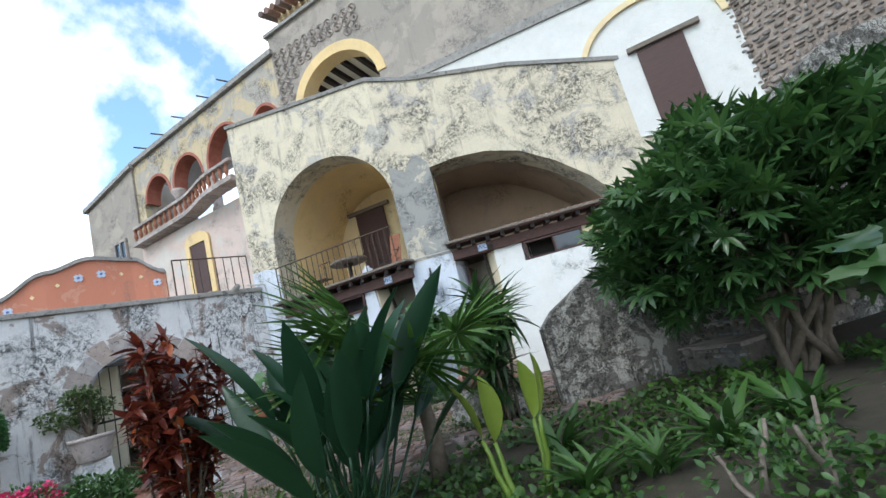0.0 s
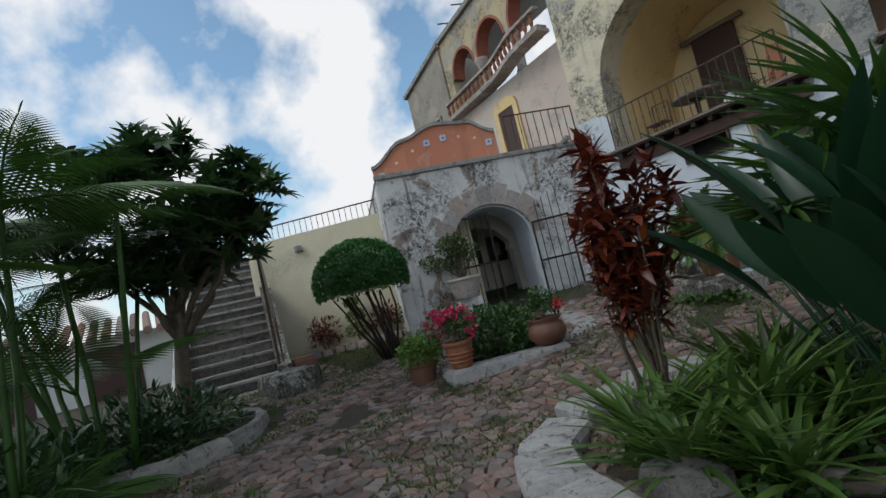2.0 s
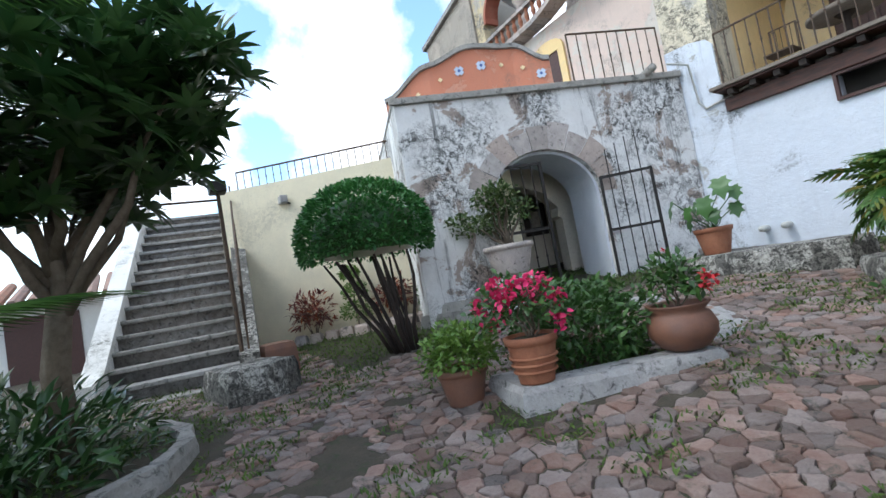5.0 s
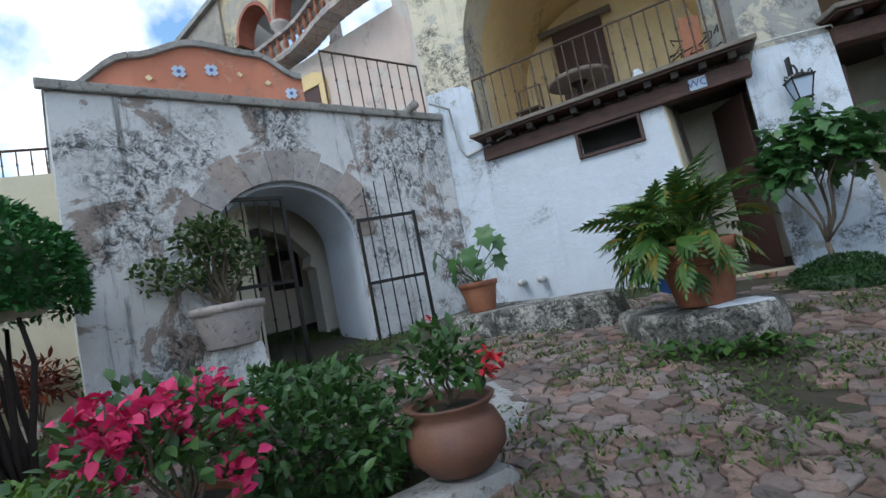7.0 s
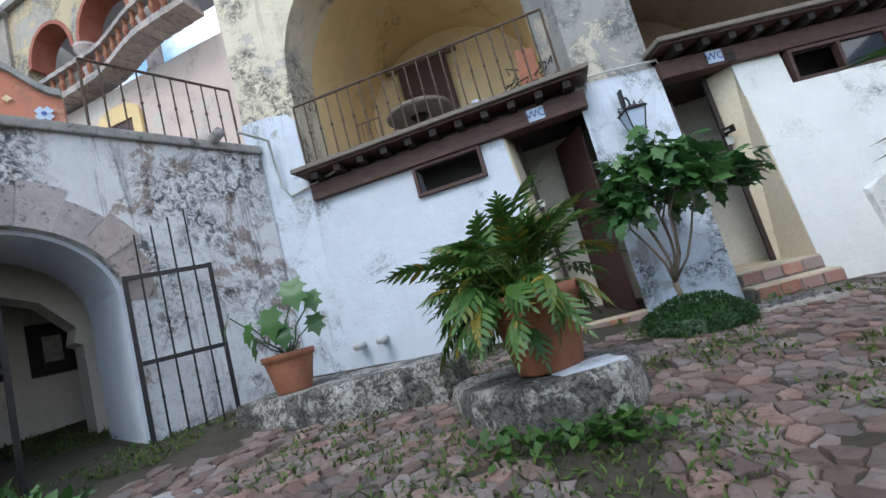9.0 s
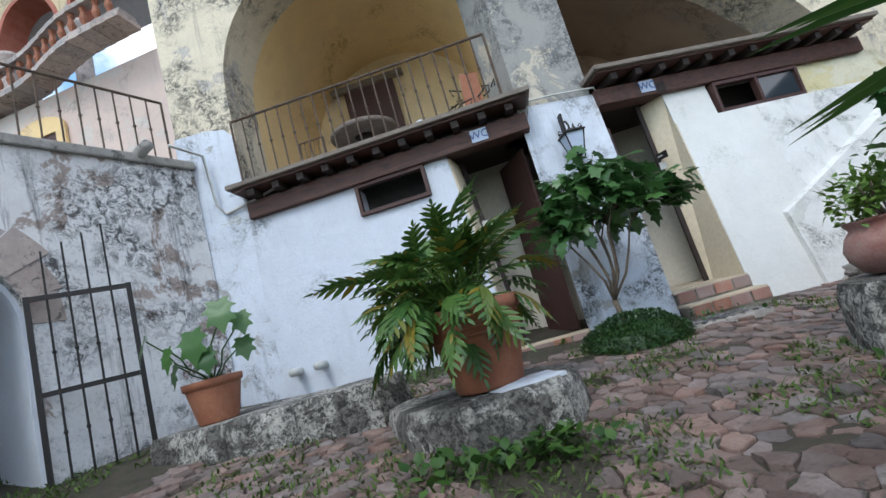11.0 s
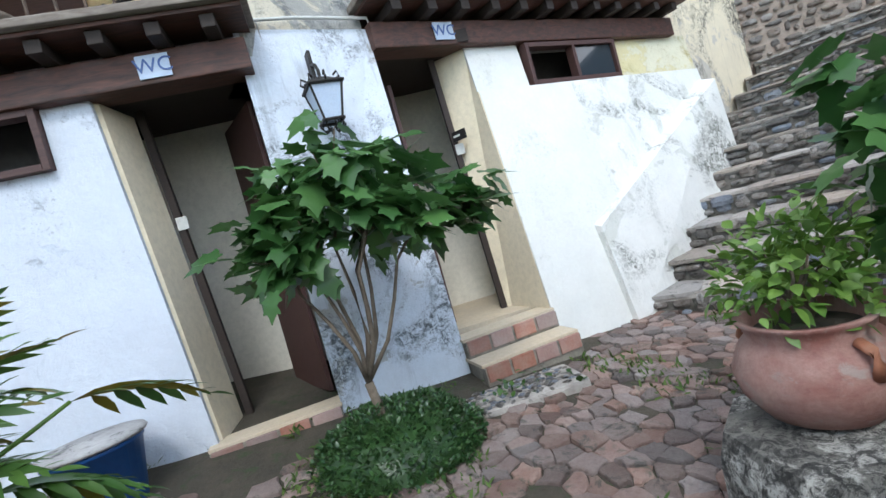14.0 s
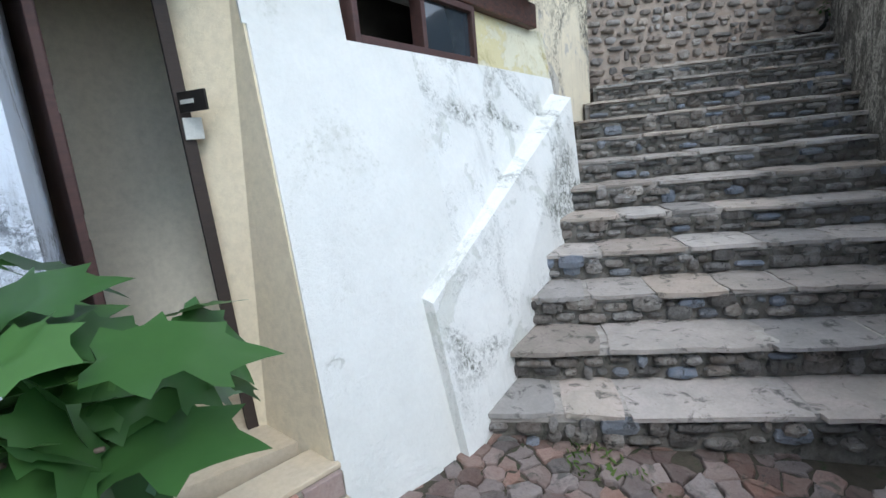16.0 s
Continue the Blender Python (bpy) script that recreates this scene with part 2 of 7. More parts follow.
M["terracotta"] = mottled("terracotta", (0.25, 0.088, 0.045), (0.33, 0.135, 0.07), 5, 0.75, 0, 0.25, (0.26, 0.12, 0.07))
M["clay_red"] = mottled("red glazed clay", (0.22, 0.085, 0.065), (0.38, 0.24, 0.20), 4, 0.7, 0, 0.3, (0.28, 0.22, 0.19))
M["clay_brown"] = mottled("brown clay", (0.19, 0.085, 0.05), (0.14, 0.07, 0.05), 6, 0.6, 0, 0.25)
M["roof_tile"] = mottled("clay roof tile", (0.30, 0.15, 0.10), (0.22, 0.14, 0.10), 5, 0.9, 0, 0.4, (0.1, 0.09, 0.08), 0.25)
# near-black: room shade put into the colour behind windows; also the picture sheet
M["dark"] = mottled("room shade and picture black", (0.05, 0.045, 0.04), (0.03, 0.028, 0.025), 3, 0.9, 0, 0.1)
M["blue_sign"] = mottled("blue enamel lettering", (0.05, 0.10, 0.30), (0.06, 0.12, 0.34), 9, 0.4, 0, 0.0)
M["sign_white"] = mottled("pale blue glazed tile", (0.50, 0.58, 0.70), (0.44, 0.52, 0.66), 9, 0.35, 0, 0.05)
M["bucket"] = mottled("blue plastic", (0.02, 0.12, 0.38), (0.02, 0.10, 0.32), 3, 0.4, 0, 0.05)
M["pvc"] = mottled("grey white pipe", (0.55, 0.55, 0.52), (0.45, 0.45, 0.42), 8, 0.5, 0, 0.1)
M["bark"] = mottled("grey brown bark", (0.13, 0.10, 0.07), (0.20, 0.16, 0.12), 14, 0.95, 0, 0.7)
M["canvas"] = mottled("pale shade cloth", (0.62, 0.66, 0.72), (0.58, 0.62, 0.68), 1, 0.9, 0, 0.05)
M["paper"] = mottled("aged picture paper", (0.52, 0.50, 0.44), (0.25, 0.23, 0.2), 9, 0.8, 0, 0.0)
M["moss"] = leaf_mat("grass and moss", (0.05, 0.10, 0.015), (0.11, 0.17, 0.03), 0.7)
glass, gN, gL, gb = nodes("dark window glass", 0.05)
gb.inputs["Base Color"].default_value = (0.03, 0.04, 0.05, 1)
gb.inputs["Specular IOR Level"].default_value = 0.8
M["glass"] = glass

# ---------------------------------------------------------------- mesh helpers
from mathutils.geometry import tessellate_polygon



def part(name, bm, material, parent=None, label="", smooth=False):
    me = bpy.data.meshes.new(name)
    bmesh.ops.recalc_face_normals(bm, faces=bm.faces[:])
    bm.to_mesh(me)
    bm.free()
    if smooth:
        me.polygons.foreach_set("use_smooth", [True] * len(me.polygons))
    me.materials.append(M[material] if isinstance(material, str) else material)
    ob = new(name, me)
    if parent:
        ob.parent = parent
    if label:
        ob["label"] = label
    return ob


def raw(name, verts, faces, material, parent=None, label="", smooth=False):
    me = bpy.data.meshes.new(name)
    me.from_pydata([tuple(v) for v in verts], [], [tuple(int(i) for i in f) for f in faces])
    me.update()
    if smooth:
        me.polygons.foreach_set("use_smooth", [True] * len(me.polygons))
    me.materials.append(M[material] if isinstance(material, str) else material)
    ob = new(name, me)
    if parent:
        ob.parent = parent
    if label:
        ob["label"] = label
    return ob


def thing(name, label, category, at=(0, 0, 0), rz=0.0, group="", kind=""):
    ob = new(name)
    ob.matrix_world = pose(*at, 0, 0, rz)
    ob.empty_display_size = 0.2
    return tagged(ob, label, category, group, kind)


def box(bm, x0, y0, z0, x1, y1, z1, bev=0.0, m=None):
    r = bmesh.ops.create_cube(bm, size=1)
    vs = r["verts"]
    for v in vs:
        v.co = Vector((x0 + (v.co.x + 0.5) * (x1 - x0), y0 + (v.co.y + 0.5) * (y1 - y0), z0 + (v.co.z + 0.5) * (z1 - z0)))
    if bev:
        es = list({e for v in vs for e in v.link_edges})
        g = bmesh.ops.bevel(bm, geom=es, offset=bev, segments=2, affect="EDGES", profile=0.6)
        vs = list({v for f in g["faces"] for v in f.verts} | {v for v in vs if v.is_valid})
    if m:
        for v in vs:
            v.co = m @ v.co
    return vs


def tube(bm, a, b, r0, r1=None, seg=8):
    """A round bar from a to b."""
    a, b = Vector(a), Vector(b)
    r1 = r0 if r1 is None else r1
    q = (b - a).to_track_quat("Z", "Y").to_matrix()
    rings = []
    for p, r in ((a, r0), (b, r1)):
        rings.append([bm.verts.new(p + q @ Vector((r * math.cos(t), r * math.sin(t), 0))) for t in [2 * math.pi * i / seg for i in range(seg)]])
    for i in range(seg):
        j = (i + 1) % seg
        bm.faces.new((rings[0][i], rings[0][j], rings[1][j], rings[1][i]))
    bm.faces.new(rings[0][::-1])
    bm.faces.new(rings[1])


def pipe(bm, pts, radii, seg=7):
    """A bent round bar through pts."""
    pts = [Vector(p) for p in pts]
    if isinstance(radii, (int, float)):
        radii = [radii] * len(pts)
    rings = []
    for i, p in enumerate(pts):
        d = (pts[min(i + 1, len(pts) - 1)] - pts[max(i - 1, 0)]).normalized()
        q = d.to_track_quat("Z", "Y").to_matrix()
        rings.append([bm.verts.new(p + q @ Vector((radii[i] * math.cos(t), radii[i] * math.sin(t), 0))) for t in [2 * math.pi * k / seg for k in range(seg)]])
    for a, b in zip(rings, rings[1:]):
        for i in range(seg):
            j = (i + 1) % seg
            bm.faces.new((a[i], a[j], b[j], b[i]))
    bm.faces.new(rings[0][::-1])
    bm.faces.new(rings[-1])


def lathe(bm, profile, seg=28, wobble=0.0):
    """Turns (radius, height) pairs round z."""
    rings = []
    for r, z in profile:
        rings.append([bm.verts.new(((r + wobble * noise.noise((math.cos(t) * 2, math.sin(t) * 2, z * 4))) * math.cos(t),
                                    (r + wobble * noise.noise((math.cos(t) * 2, math.sin(t) * 2, z * 4))) * math.sin(t), z))
                      for t in [2 * math.pi * i / seg for i in range(seg)]])
    for a, b in zip(rings, rings[1:]):
        for i in range(seg):
            j = (i + 1) % seg
            bm.faces.new((a[i], a[j], b[j], b[i]))
    if profile[0][0] > 0.01:
        bm.faces.new(rings[0][::-1])
    if profile[-1][0] > 0.01:
        bm.faces.new(rings[-1])


def slab(bm, loop, p0, p1, thick, uneven=0.0):
    """A wall: the outline loop of (along, height) in the upright plane from p0 towards p1, thickened backwards."""
    d = (Vector(p1) - Vector(p0)).to_2d().normalized()
    n = Vector((-d.y, d.x))
    f = [bm.verts.new((p0[0] + d.x * u, p0[1] + d.y * u, z)) for u, z in loop]
    b = [bm.verts.new((p0[0] + d.x * u + n.x * thick, p0[1] + d.y * u + n.y * thick, z)) for u, z in loop]
    k = len(loop)
    for i in range(k):
        j = (i + 1) % k
        bm.faces.new((f[i], f[j], b[j], b[i]))
    for a, c, e in tessellate_polygon([[Vector((u, z, 0)) for u, z in loop]]):
        for ring in (f, b):
            try:
                bm.faces.new((ring[a], ring[c], ring[e]))
            except ValueError:
                pass


def hull(bm, pts_low, pts_high):
    """A solid between two loops of points with equal counts."""
    a = [bm.verts.new(p) for p in pts_low]
    b = [bm.verts.new(p) for p in pts_high]
    k = len(a)
    for i in range(k):
        j = (i + 1) % k
        bm.faces.new((a[i], a[j], b[j], b[i]))
    bmesh.ops.triangulate(bm, faces=[bm.faces.new(a[::-1]), bm.faces.new(b)])


def arc(cx, cz, rx, rz, a0, a1, n=16):
    return [(cx + rx * math.cos(radians(a0 + (a1 - a0) * i / n)), cz + rz * math.sin(radians(a0 + (a1 - a0) * i / n))) for i in range(n + 1)]


def at_line(p0, p1, u, off=0.0, z=0.0):
    """The point u metres along p0-p1, off metres in front of it."""
    d = (Vector(p1) - Vector(p0)).to_2d().normalized()
    return Vector((p0[0] + d.x * u + d.y * off, p0[1] + d.y * u - d.x * off, z))


def line_pose(p0, p1, u, off=0.0, z=0.0):
    """A frame on that line: x along it, y into the wall."""
    d = (Vector(p1) - Vector(p0)).to_2d()
    p = at_line(p0, p1, u, off, z)
    return pose(p.x, p.y, p.z, 0, 0, math.degrees(math.atan2(d.y, d.x)))


def smoothstep(a, b, x):
    t = min(1, max(0, (x - a) / (b - a)))
    return t * t * (3 - 2 * t)


def ground_z(x, y):
    xl = 2.5 + 3.0 * smoothstep(-4, -1, y)
    return 0.543 - 0.073 * max(-9, min(x, xl)) + 0.106 * max(-7.5, min(y, 1.5))


# ---------------------------------------------------------------- ground
def build_ground():
    xs = sorted(set([-400, -120, -40, -20] + [-12 + 0.3 * i for i in range(90)] + [18, 30, 80, 400]))
    ys = sorted(set([-400, -120, -50, -25] + [-15 + 0.3 * i for i in range(57)] + [4, 10, 30, 100, 400]))
    vs = [(x, y, ground_z(x, y) + 0.02 * noise.noise((x * 1.3, y * 1.3, 0))) for y in ys for x in xs]
    w = len(xs)
    fs = [(j * w + i, j * w + i + 1, (j + 1) * w + i + 1, (j + 1) * w + i) for j in range(len(ys) - 1) for i in range(w - 1)]
    return tagged(raw("ground", vs, fs, "soil", smooth=True), "earth courtyard ground with mossy patches", "ground", kind="structure")


ground = build_ground()

# ---------------------------------------------------------------- main facade with two arches
F0, F1, F2, F3 = (-2.2, -0.05), (2.45, 0.25), (3.45, 0.69), (8.6, 2.6)
LA, LP, LB = (Vector(F1) - Vector(F0)).length, (Vector(F2) - Vector(F1)).length, (Vector(F3) - Vector(F2)).length


def build_facade():
    bm = bmesh.new()
    ah = arc(0.62 + (LA - 0.62) / 2 + 0.02, 5.2, (LA - 0.62) / 2, 1.95, 180, 0, 26)
    slab(bm, [(-0.3, 3.4), (0.62, 3.4)] + ah + [(LA + 0.04, 5.2), (LA + 0.04, 8.75), (-0.3, 9.45)], F0, F1, 0.9)
    w = part("wall_north", bm, "facade")
    tagged(w, "tall yellow plaster facade with round arch and mould", "wall", kind="structure")
    bm = bmesh.new()
    slab(bm, [(-0.3, -0.2), (0.62, -0.2), (0.60, 4.5), (0.5, 4.62), (0.2, 4.7), (-0.3, 4.72)], at_line(F0, F1, 0, 0.035), at_line(F0, F1, 3, 0.035), 0.8)
    part("white_pier", bm, "white_flaky", w, "flaking blue-white limewashed pier foot")
    bm = bmesh.new()
    slab(bm, [(0, 3.3), (LP, 3.3), (LP, 6.0), (0.7 * LP, 6.35), (0.4 * LP, 5.9), (0, 6.2)], F1, F2, 0.9)
    part("middle_pier", bm, "pier_grey", w, "grey weathered plaster pier")
    bm = bmesh.new()
    slab(bm, [(0, 6.2), (0.4 * LP, 5.9), (0.7 * LP, 6.35), (LP, 6.0), (LP, 8.45), (0, 8.75)], F1, F2, 0.9)
    part("upper_pier", bm, "facade", w)
    bm = bmesh.new()
    a2 = [(0.0, 3.3), (0.0, 5.85), (0.7, 5.92), (1.5, 5.86), (2.3, 5.62), (3.1, 5.12), (3.8, 4.5), (4.4, 3.75), (4.62, 3.3)]
    slab(bm, a2 + [(4.62, -0.2), (6.6, -0.2), (6.6, 6.95), (5.2, 7.3), (2.7, 8.0), (0, 8.45)], F2, F3, 0.9)
    part("arch_wall", bm, "facade", w)
    bm = bmesh.new()
    for a, b, z0, z1, q0, q1 in ((-0.34, LA + 0.04, 9.45, 8.75, F0, F1), (0, LP, 8.75, 8.45, F1, F2), (0, 2.7, 8.45, 8.0, F2, F3), (2.7, 6.6, 8.0, 6.95, F2, F3)):
        slab(bm, [(a, z0 - 0.06), (b, z1 - 0.06), (b, z1 + 0.05), (a, z0 + 0.05)], at_line(q0, q1, 0, 0.05), at_line(q0, q1, 3, 0.05), 0.98)
    part("coping", bm, "grey_stone", w, "dark stained concrete coping")
    return w


facade = build_facade()


def build_recess():
    """The vaulted balcony behind the first arch, and the brown vault behind the second."""
    u0, u1 = 0.62, LA
    cx, rx = (u0 + u1) / 2 + 0.02, (u1 - u0) / 2
    w = thing("balcony_vault", "ochre plastered barrel vault behind the balcony", "vault", kind="structure")
    ring = [(u0 + 0.02, 3.6), (u0 + 0.02, 5.2)] + arc(cx, 5.2, rx, 1.95, 180, 0, 26)[1:-1] + [(u1, 5.2), (u1, 3.6)]
    vs, fs = [], []
    for off in (-0.85, -3.3):
        k = 0.93 if off < -2 else 1.0
        for u, z in ring:
            vs.append(at_line(F0, F1, cx + (u - cx) * k, off, 3.6 + (z - 3.6) * k))
    n = len(ring)
    fs = [(i, i + 1, n + i + 1, n + i) for i in range(n - 1)]
    raw("vault", vs, fs, "ochre", w, smooth=True)
    bm = bmesh.new()
    slab(bm, [(u0 - 0.1, 3.5), (u1 + 0.1, 3.5), (u1 + 0.1, 7.4), (u0 - 0.1, 7.4)], at_line(F0, F1, 0, -3.25), at_line(F0, F1, 3, -3.25), 0.25)
    part("back_wall", bm, "ochre_light", w)
    bm = bmesh.new()
    slab(bm, [(u0 - 0.2, 3.42), (u1 + 0.15, 3.42), (u1 + 0.15, 3.6), (u0 - 0.2, 3.6)], at_line(F0, F1, 0, -0.05), at_line(F0, F1, 3, -0.05), 3.3)
    part("balcony_floor", bm, "kerb", w)
    # brown vault
    v = thing("low_vault", "brown plastered half vault above the second ledge", "vault", kind="structure")
    ring = [(0.02, 3.4), (0.02, 5.84), (0.7, 5.9), (1.5, 5.84), (2.3, 5.6), (3.1, 5.1), (3.8, 4.48), (4.4, 3.7), (4.6, 3.4)]
    vs = [at_line(F2, F3, u, off, z) for off in (-0.85, -3.0) for u, z in ring]
    n = len(ring)
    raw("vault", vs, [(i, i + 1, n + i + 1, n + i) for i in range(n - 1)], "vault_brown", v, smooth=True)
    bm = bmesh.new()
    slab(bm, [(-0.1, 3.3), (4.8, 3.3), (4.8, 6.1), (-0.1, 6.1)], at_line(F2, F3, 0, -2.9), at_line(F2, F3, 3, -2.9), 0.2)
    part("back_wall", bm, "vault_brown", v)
    bm = bmesh.new()
    slab(bm, [(-0.1, 3.42), (4.6, 3.42), (4.6, 3.55), (-0.1, 3.55)], at_line(F2, F3, 0, -0.05), at_line(F2, F3, 3, -0.05), 2.9)
    part("vault_floor", bm, "kerb", v)


build_recess()


# ---------------------------------------------------------------- toilet walls under the arches
def build_lower_walls():
    D0, D1 = 1.42, 2.42                      # first doorway, by x
    w = tagged(new("wall_toilets"), "white painted wall with two doorways and narrow windows", "wall", kind="structure")
    la = lambda x: (x - F0[0]) * LA / (F1[0] - F0[0])
    q0, q1 = at_line(F0, F1, 0, 0.06), at_line(F0, F1, 3, 0.06)
    bm = bmesh.new()
    slab(bm, [(0.6, -0.1), (la(D0 + 0.1), -0.1), (la(D0 - 0.1), 3.16), (la(1.0), 3.16), (la(1.0), 2.71), (la(0), 2.71), (la(0), 3.16), (0.6, 3.16)], q0, q1, 0.55)
    part("left_wall", bm, "white_blue", w)
    # pilaster between the doorways
    bm = bmesh.new()
    lo = [(2.42, 0.16, 0), (3.52, 0.30, 0), (3.5, 1.1, 0), (2.46, 1.0, 0)]
    hi = [(2.40, 0.24, 3.52), (3.48, 0.64, 3.50), (3.48, 1.5, 3.5), (2.46, 1.2, 3.52)]
    hull(bm, lo, hi)
    part("pilaster", bm, "white_flaky", w, "flaking white pilaster")
    # right wall, leaning back
    low = [(4.40, 0.33), (5.0, 0.42), (5.6, 0.60), (6.4, 0.92), (7.2, 1.33), (8.0, 1.75)]
    B = lambda x, o=0.0: at_line(F2, F3, (x - F2[0]) * LB / (F3[0] - F2[0]), o)
    hi2 = [(x + 0.05, B(x + 0.05, 0.08).y) for x, y in low]

    def strip(a, za, b, zb, name, mat, i0=0, i1=99):
        bb = bmesh.new()
        a, b = a[i0:i1], b[i0:i1]
        fa = [bb.verts.new((*p, za if not callable(za) else za(p[0]))) for p in a]
        fb = [bb.verts.new((*p, zb if not callable(zb) else zb(p[0]))) for p in b]
        ba = [bb.verts.new((p[0] - 0.1, p[1] + 0.9, za if not callable(za) else za(p[0]))) for p in a]
        b2 = [bb.verts.new((p[0] - 0.1, p[1] + 0.5, zb if not callable(zb) else zb(p[0]))) for p in b]
        ga, gb_ = [bb.verts.new(v.co) for v in fa], [bb.verts.new(v.co) for v in fb]
        for i in range(len(a) - 1):
            bb.faces.new((ga[i], ga[i + 1], gb_[i + 1], gb_[i]))
            bb.faces.new((ba[i + 1], ba[i], b2[i], b2[i + 1]))
            bb.faces.new((fb[i], fb[i + 1], b2[i + 1], b2[i]))
            bb.faces.new((fa[i + 1], fa[i], ba[i], ba[i + 1]))
        bb.faces.new((fa[0], fb[0], b2[0], ba[0]))
        bb.faces.new((fb[-1], fa[-1], ba[-1], b2[-1]))
        return part(name, bb, mat, w, "", True)

    at_z = lambda a, b, t: [(p[0] + (q[0] - p[0]) * t, p[1] + (q[1] - p[1]) * t) for p, q in zip(a, b)]
    sill = at_z(low, hi2, 0.86)
    strip(low, 0.0, sill, 2.80, "right_wall", "white_wall", 0, 3)
    strip(low, 0.0, sill, 2.80, "stair_side_wall", "mould_white", 2, 99)
    # wall left of the second window, and right of it
    for xa, xb, name, mat in ((4.42, 5.08, "window_jamb", "white_wall"), (6.45, 8.0, "window_jamb", "yellow_patch")):
        bm = bmesh.new()
        hull(bm, [(xa, B(xa, 0.17).y, 2.80), (xb, B(xb, 0.17).y, 2.80), (xb, B(xb).y + 0.4, 2.80), (xa, B(xa).y + 0.4, 2.80)],
             [(xa, B(xa, 0.08).y, 3.3), (xb, B(xb, 0.08).y, 3.3), (xb, B(xb).y + 0.4, 3.3), (xa, B(xa).y + 0.4, 3.3)])
        part(name, bm, mat, w)
    # reveals and rooms
    for xa, xb, ya, yb, zf in ((D0, D1, 0.28, 0.9, 0.42), (3.5, 4.42, 0.75, 1.1, 0.62)):
        bm = bmesh.new()
        box(bm, xa - 0.6, ya + 1.42, 0, xb + 0.7, ya + 1.57, 3.4)
        box(bm, xa - 0.75, ya + 0.75, 0, xa - 0.6, ya + 1.42, 3.4)
        box(bm, xb + 0.55, ya + 0.95, 0, xb + 0.7, ya + 1.42, 3.4)
        part("room_wall", bm, "room_white", w, "matt white toilet room wall")
        bm = bmesh.new()
        box(bm, xa - 0.6, ya + 0.02, 0, xb + 0.6, ya + 2.1, zf)
        part("room_floor", bm, "tread_paint", w)
        bm = bmesh.new()
        box(bm, xa - 0.5, ya + 0.1, 3.30, xb + 0.04, ya + 1.6, 3.42)
        part("room_ceiling", bm, "black_wood", w)
    bm = bmesh.new()
    hull(bm, [(D0 + 0.085, 0.175, 0.0), (D0 + 0.115, 0.19, 0.0), (D0 + 0.17, 0.62, 0.0), (D0 + 0.09, 0.70, 0.0)],
         [(D0 - 0.10, 0.175, 3.15), (D0 - 0.07, 0.19, 3.15), (D0 - 0.01, 0.62, 3.15), (D0 - 0.09, 0.70, 3.15)])
    part("reveal", bm, "reveal", w, "beige painted door reveal")
    bm = bmesh.new()
    hull(bm, [(4.392, 0.338, 0.0), (4.43, 0.40, 0.0), (4.31, 1.22, 0.0), (4.19, 1.10, 0.0)],
         [(4.43, 0.99, 3.28), (4.46, 1.02, 3.28), (4.30, 1.45, 3.28), (4.11, 1.22, 3.28)])
    part("reveal", bm, "reveal", w, "beige painted door reveal")
    return w


lower_walls = build_lower_walls()


def build_ledge(name, p0, p1, ua, ub, z0, joists, label):
    """A beam with joist ends under a thin tiled ledge."""
    t = thing(name, label, "ledge", kind="structure")
    m = line_pose(p0, p1, 0, 0.1)
    bm = bmesh.new()
    box(bm, ua, -0.06, z0, ub, 0.22, z0 + 0.24, 0.015, m)
    part("beam", bm, "beam", t, "dark red brown wooden beam")
    n = int((ub - ua) / 0.36)
    for i in range(n):
        x = ua + 0.2 + (ub - ua - 0.4) * i / (n - 1)
        bm = bmesh.new()
        box(bm, x - 0.05, -0.26, z0 + 0.245, x + 0.05, 0.3, z0 + 0.34, 0.008, m)
        part("joist", bm, "black_wood", t)
    bm = bmesh.new()
    box(bm, ua - 0.05, -0.30, z0 + 0.343, ub + 0.05, 0.3, z0 + 0.375, 0.005, m)
    part("board", bm, "beam", t)
    bm = bmesh.new()
    box(bm, ua - 0.1, -0.36, z0 + 0.378, ub + 0.1, 0.3, z0 + 0.44, 0.012, m)
    part("ledge_edge", bm, "grey_wood", t, "weathered grey ledge edge")
    return t


build_ledge("ledge", F0, F1, 0.66, LA + 0.03, 3.15, 1, "weathered ledge on a dark wooden beam under the balcony")
build_ledge("ledge", F2, F3, 0.0, 4.5, 3.28, 1, "weathered ledge on a dark wooden beam with tile rows")

# ---------------------------------------------------------------- gatehouse
KX, KY = -3.37, -3.12
GD = Vector((math.cos(radians(70)), math.sin(radians(70))))
G0 = (KX - GD.x * 2.5, KY - GD.y * 2.5)
G1 = (KX + GD.x * 3.2, KY + GD.y * 3.2)
LG = 5.7
GTOP = 4.2
AC, AR = 2.52, 1.07                       # arch centre along the wall, half width


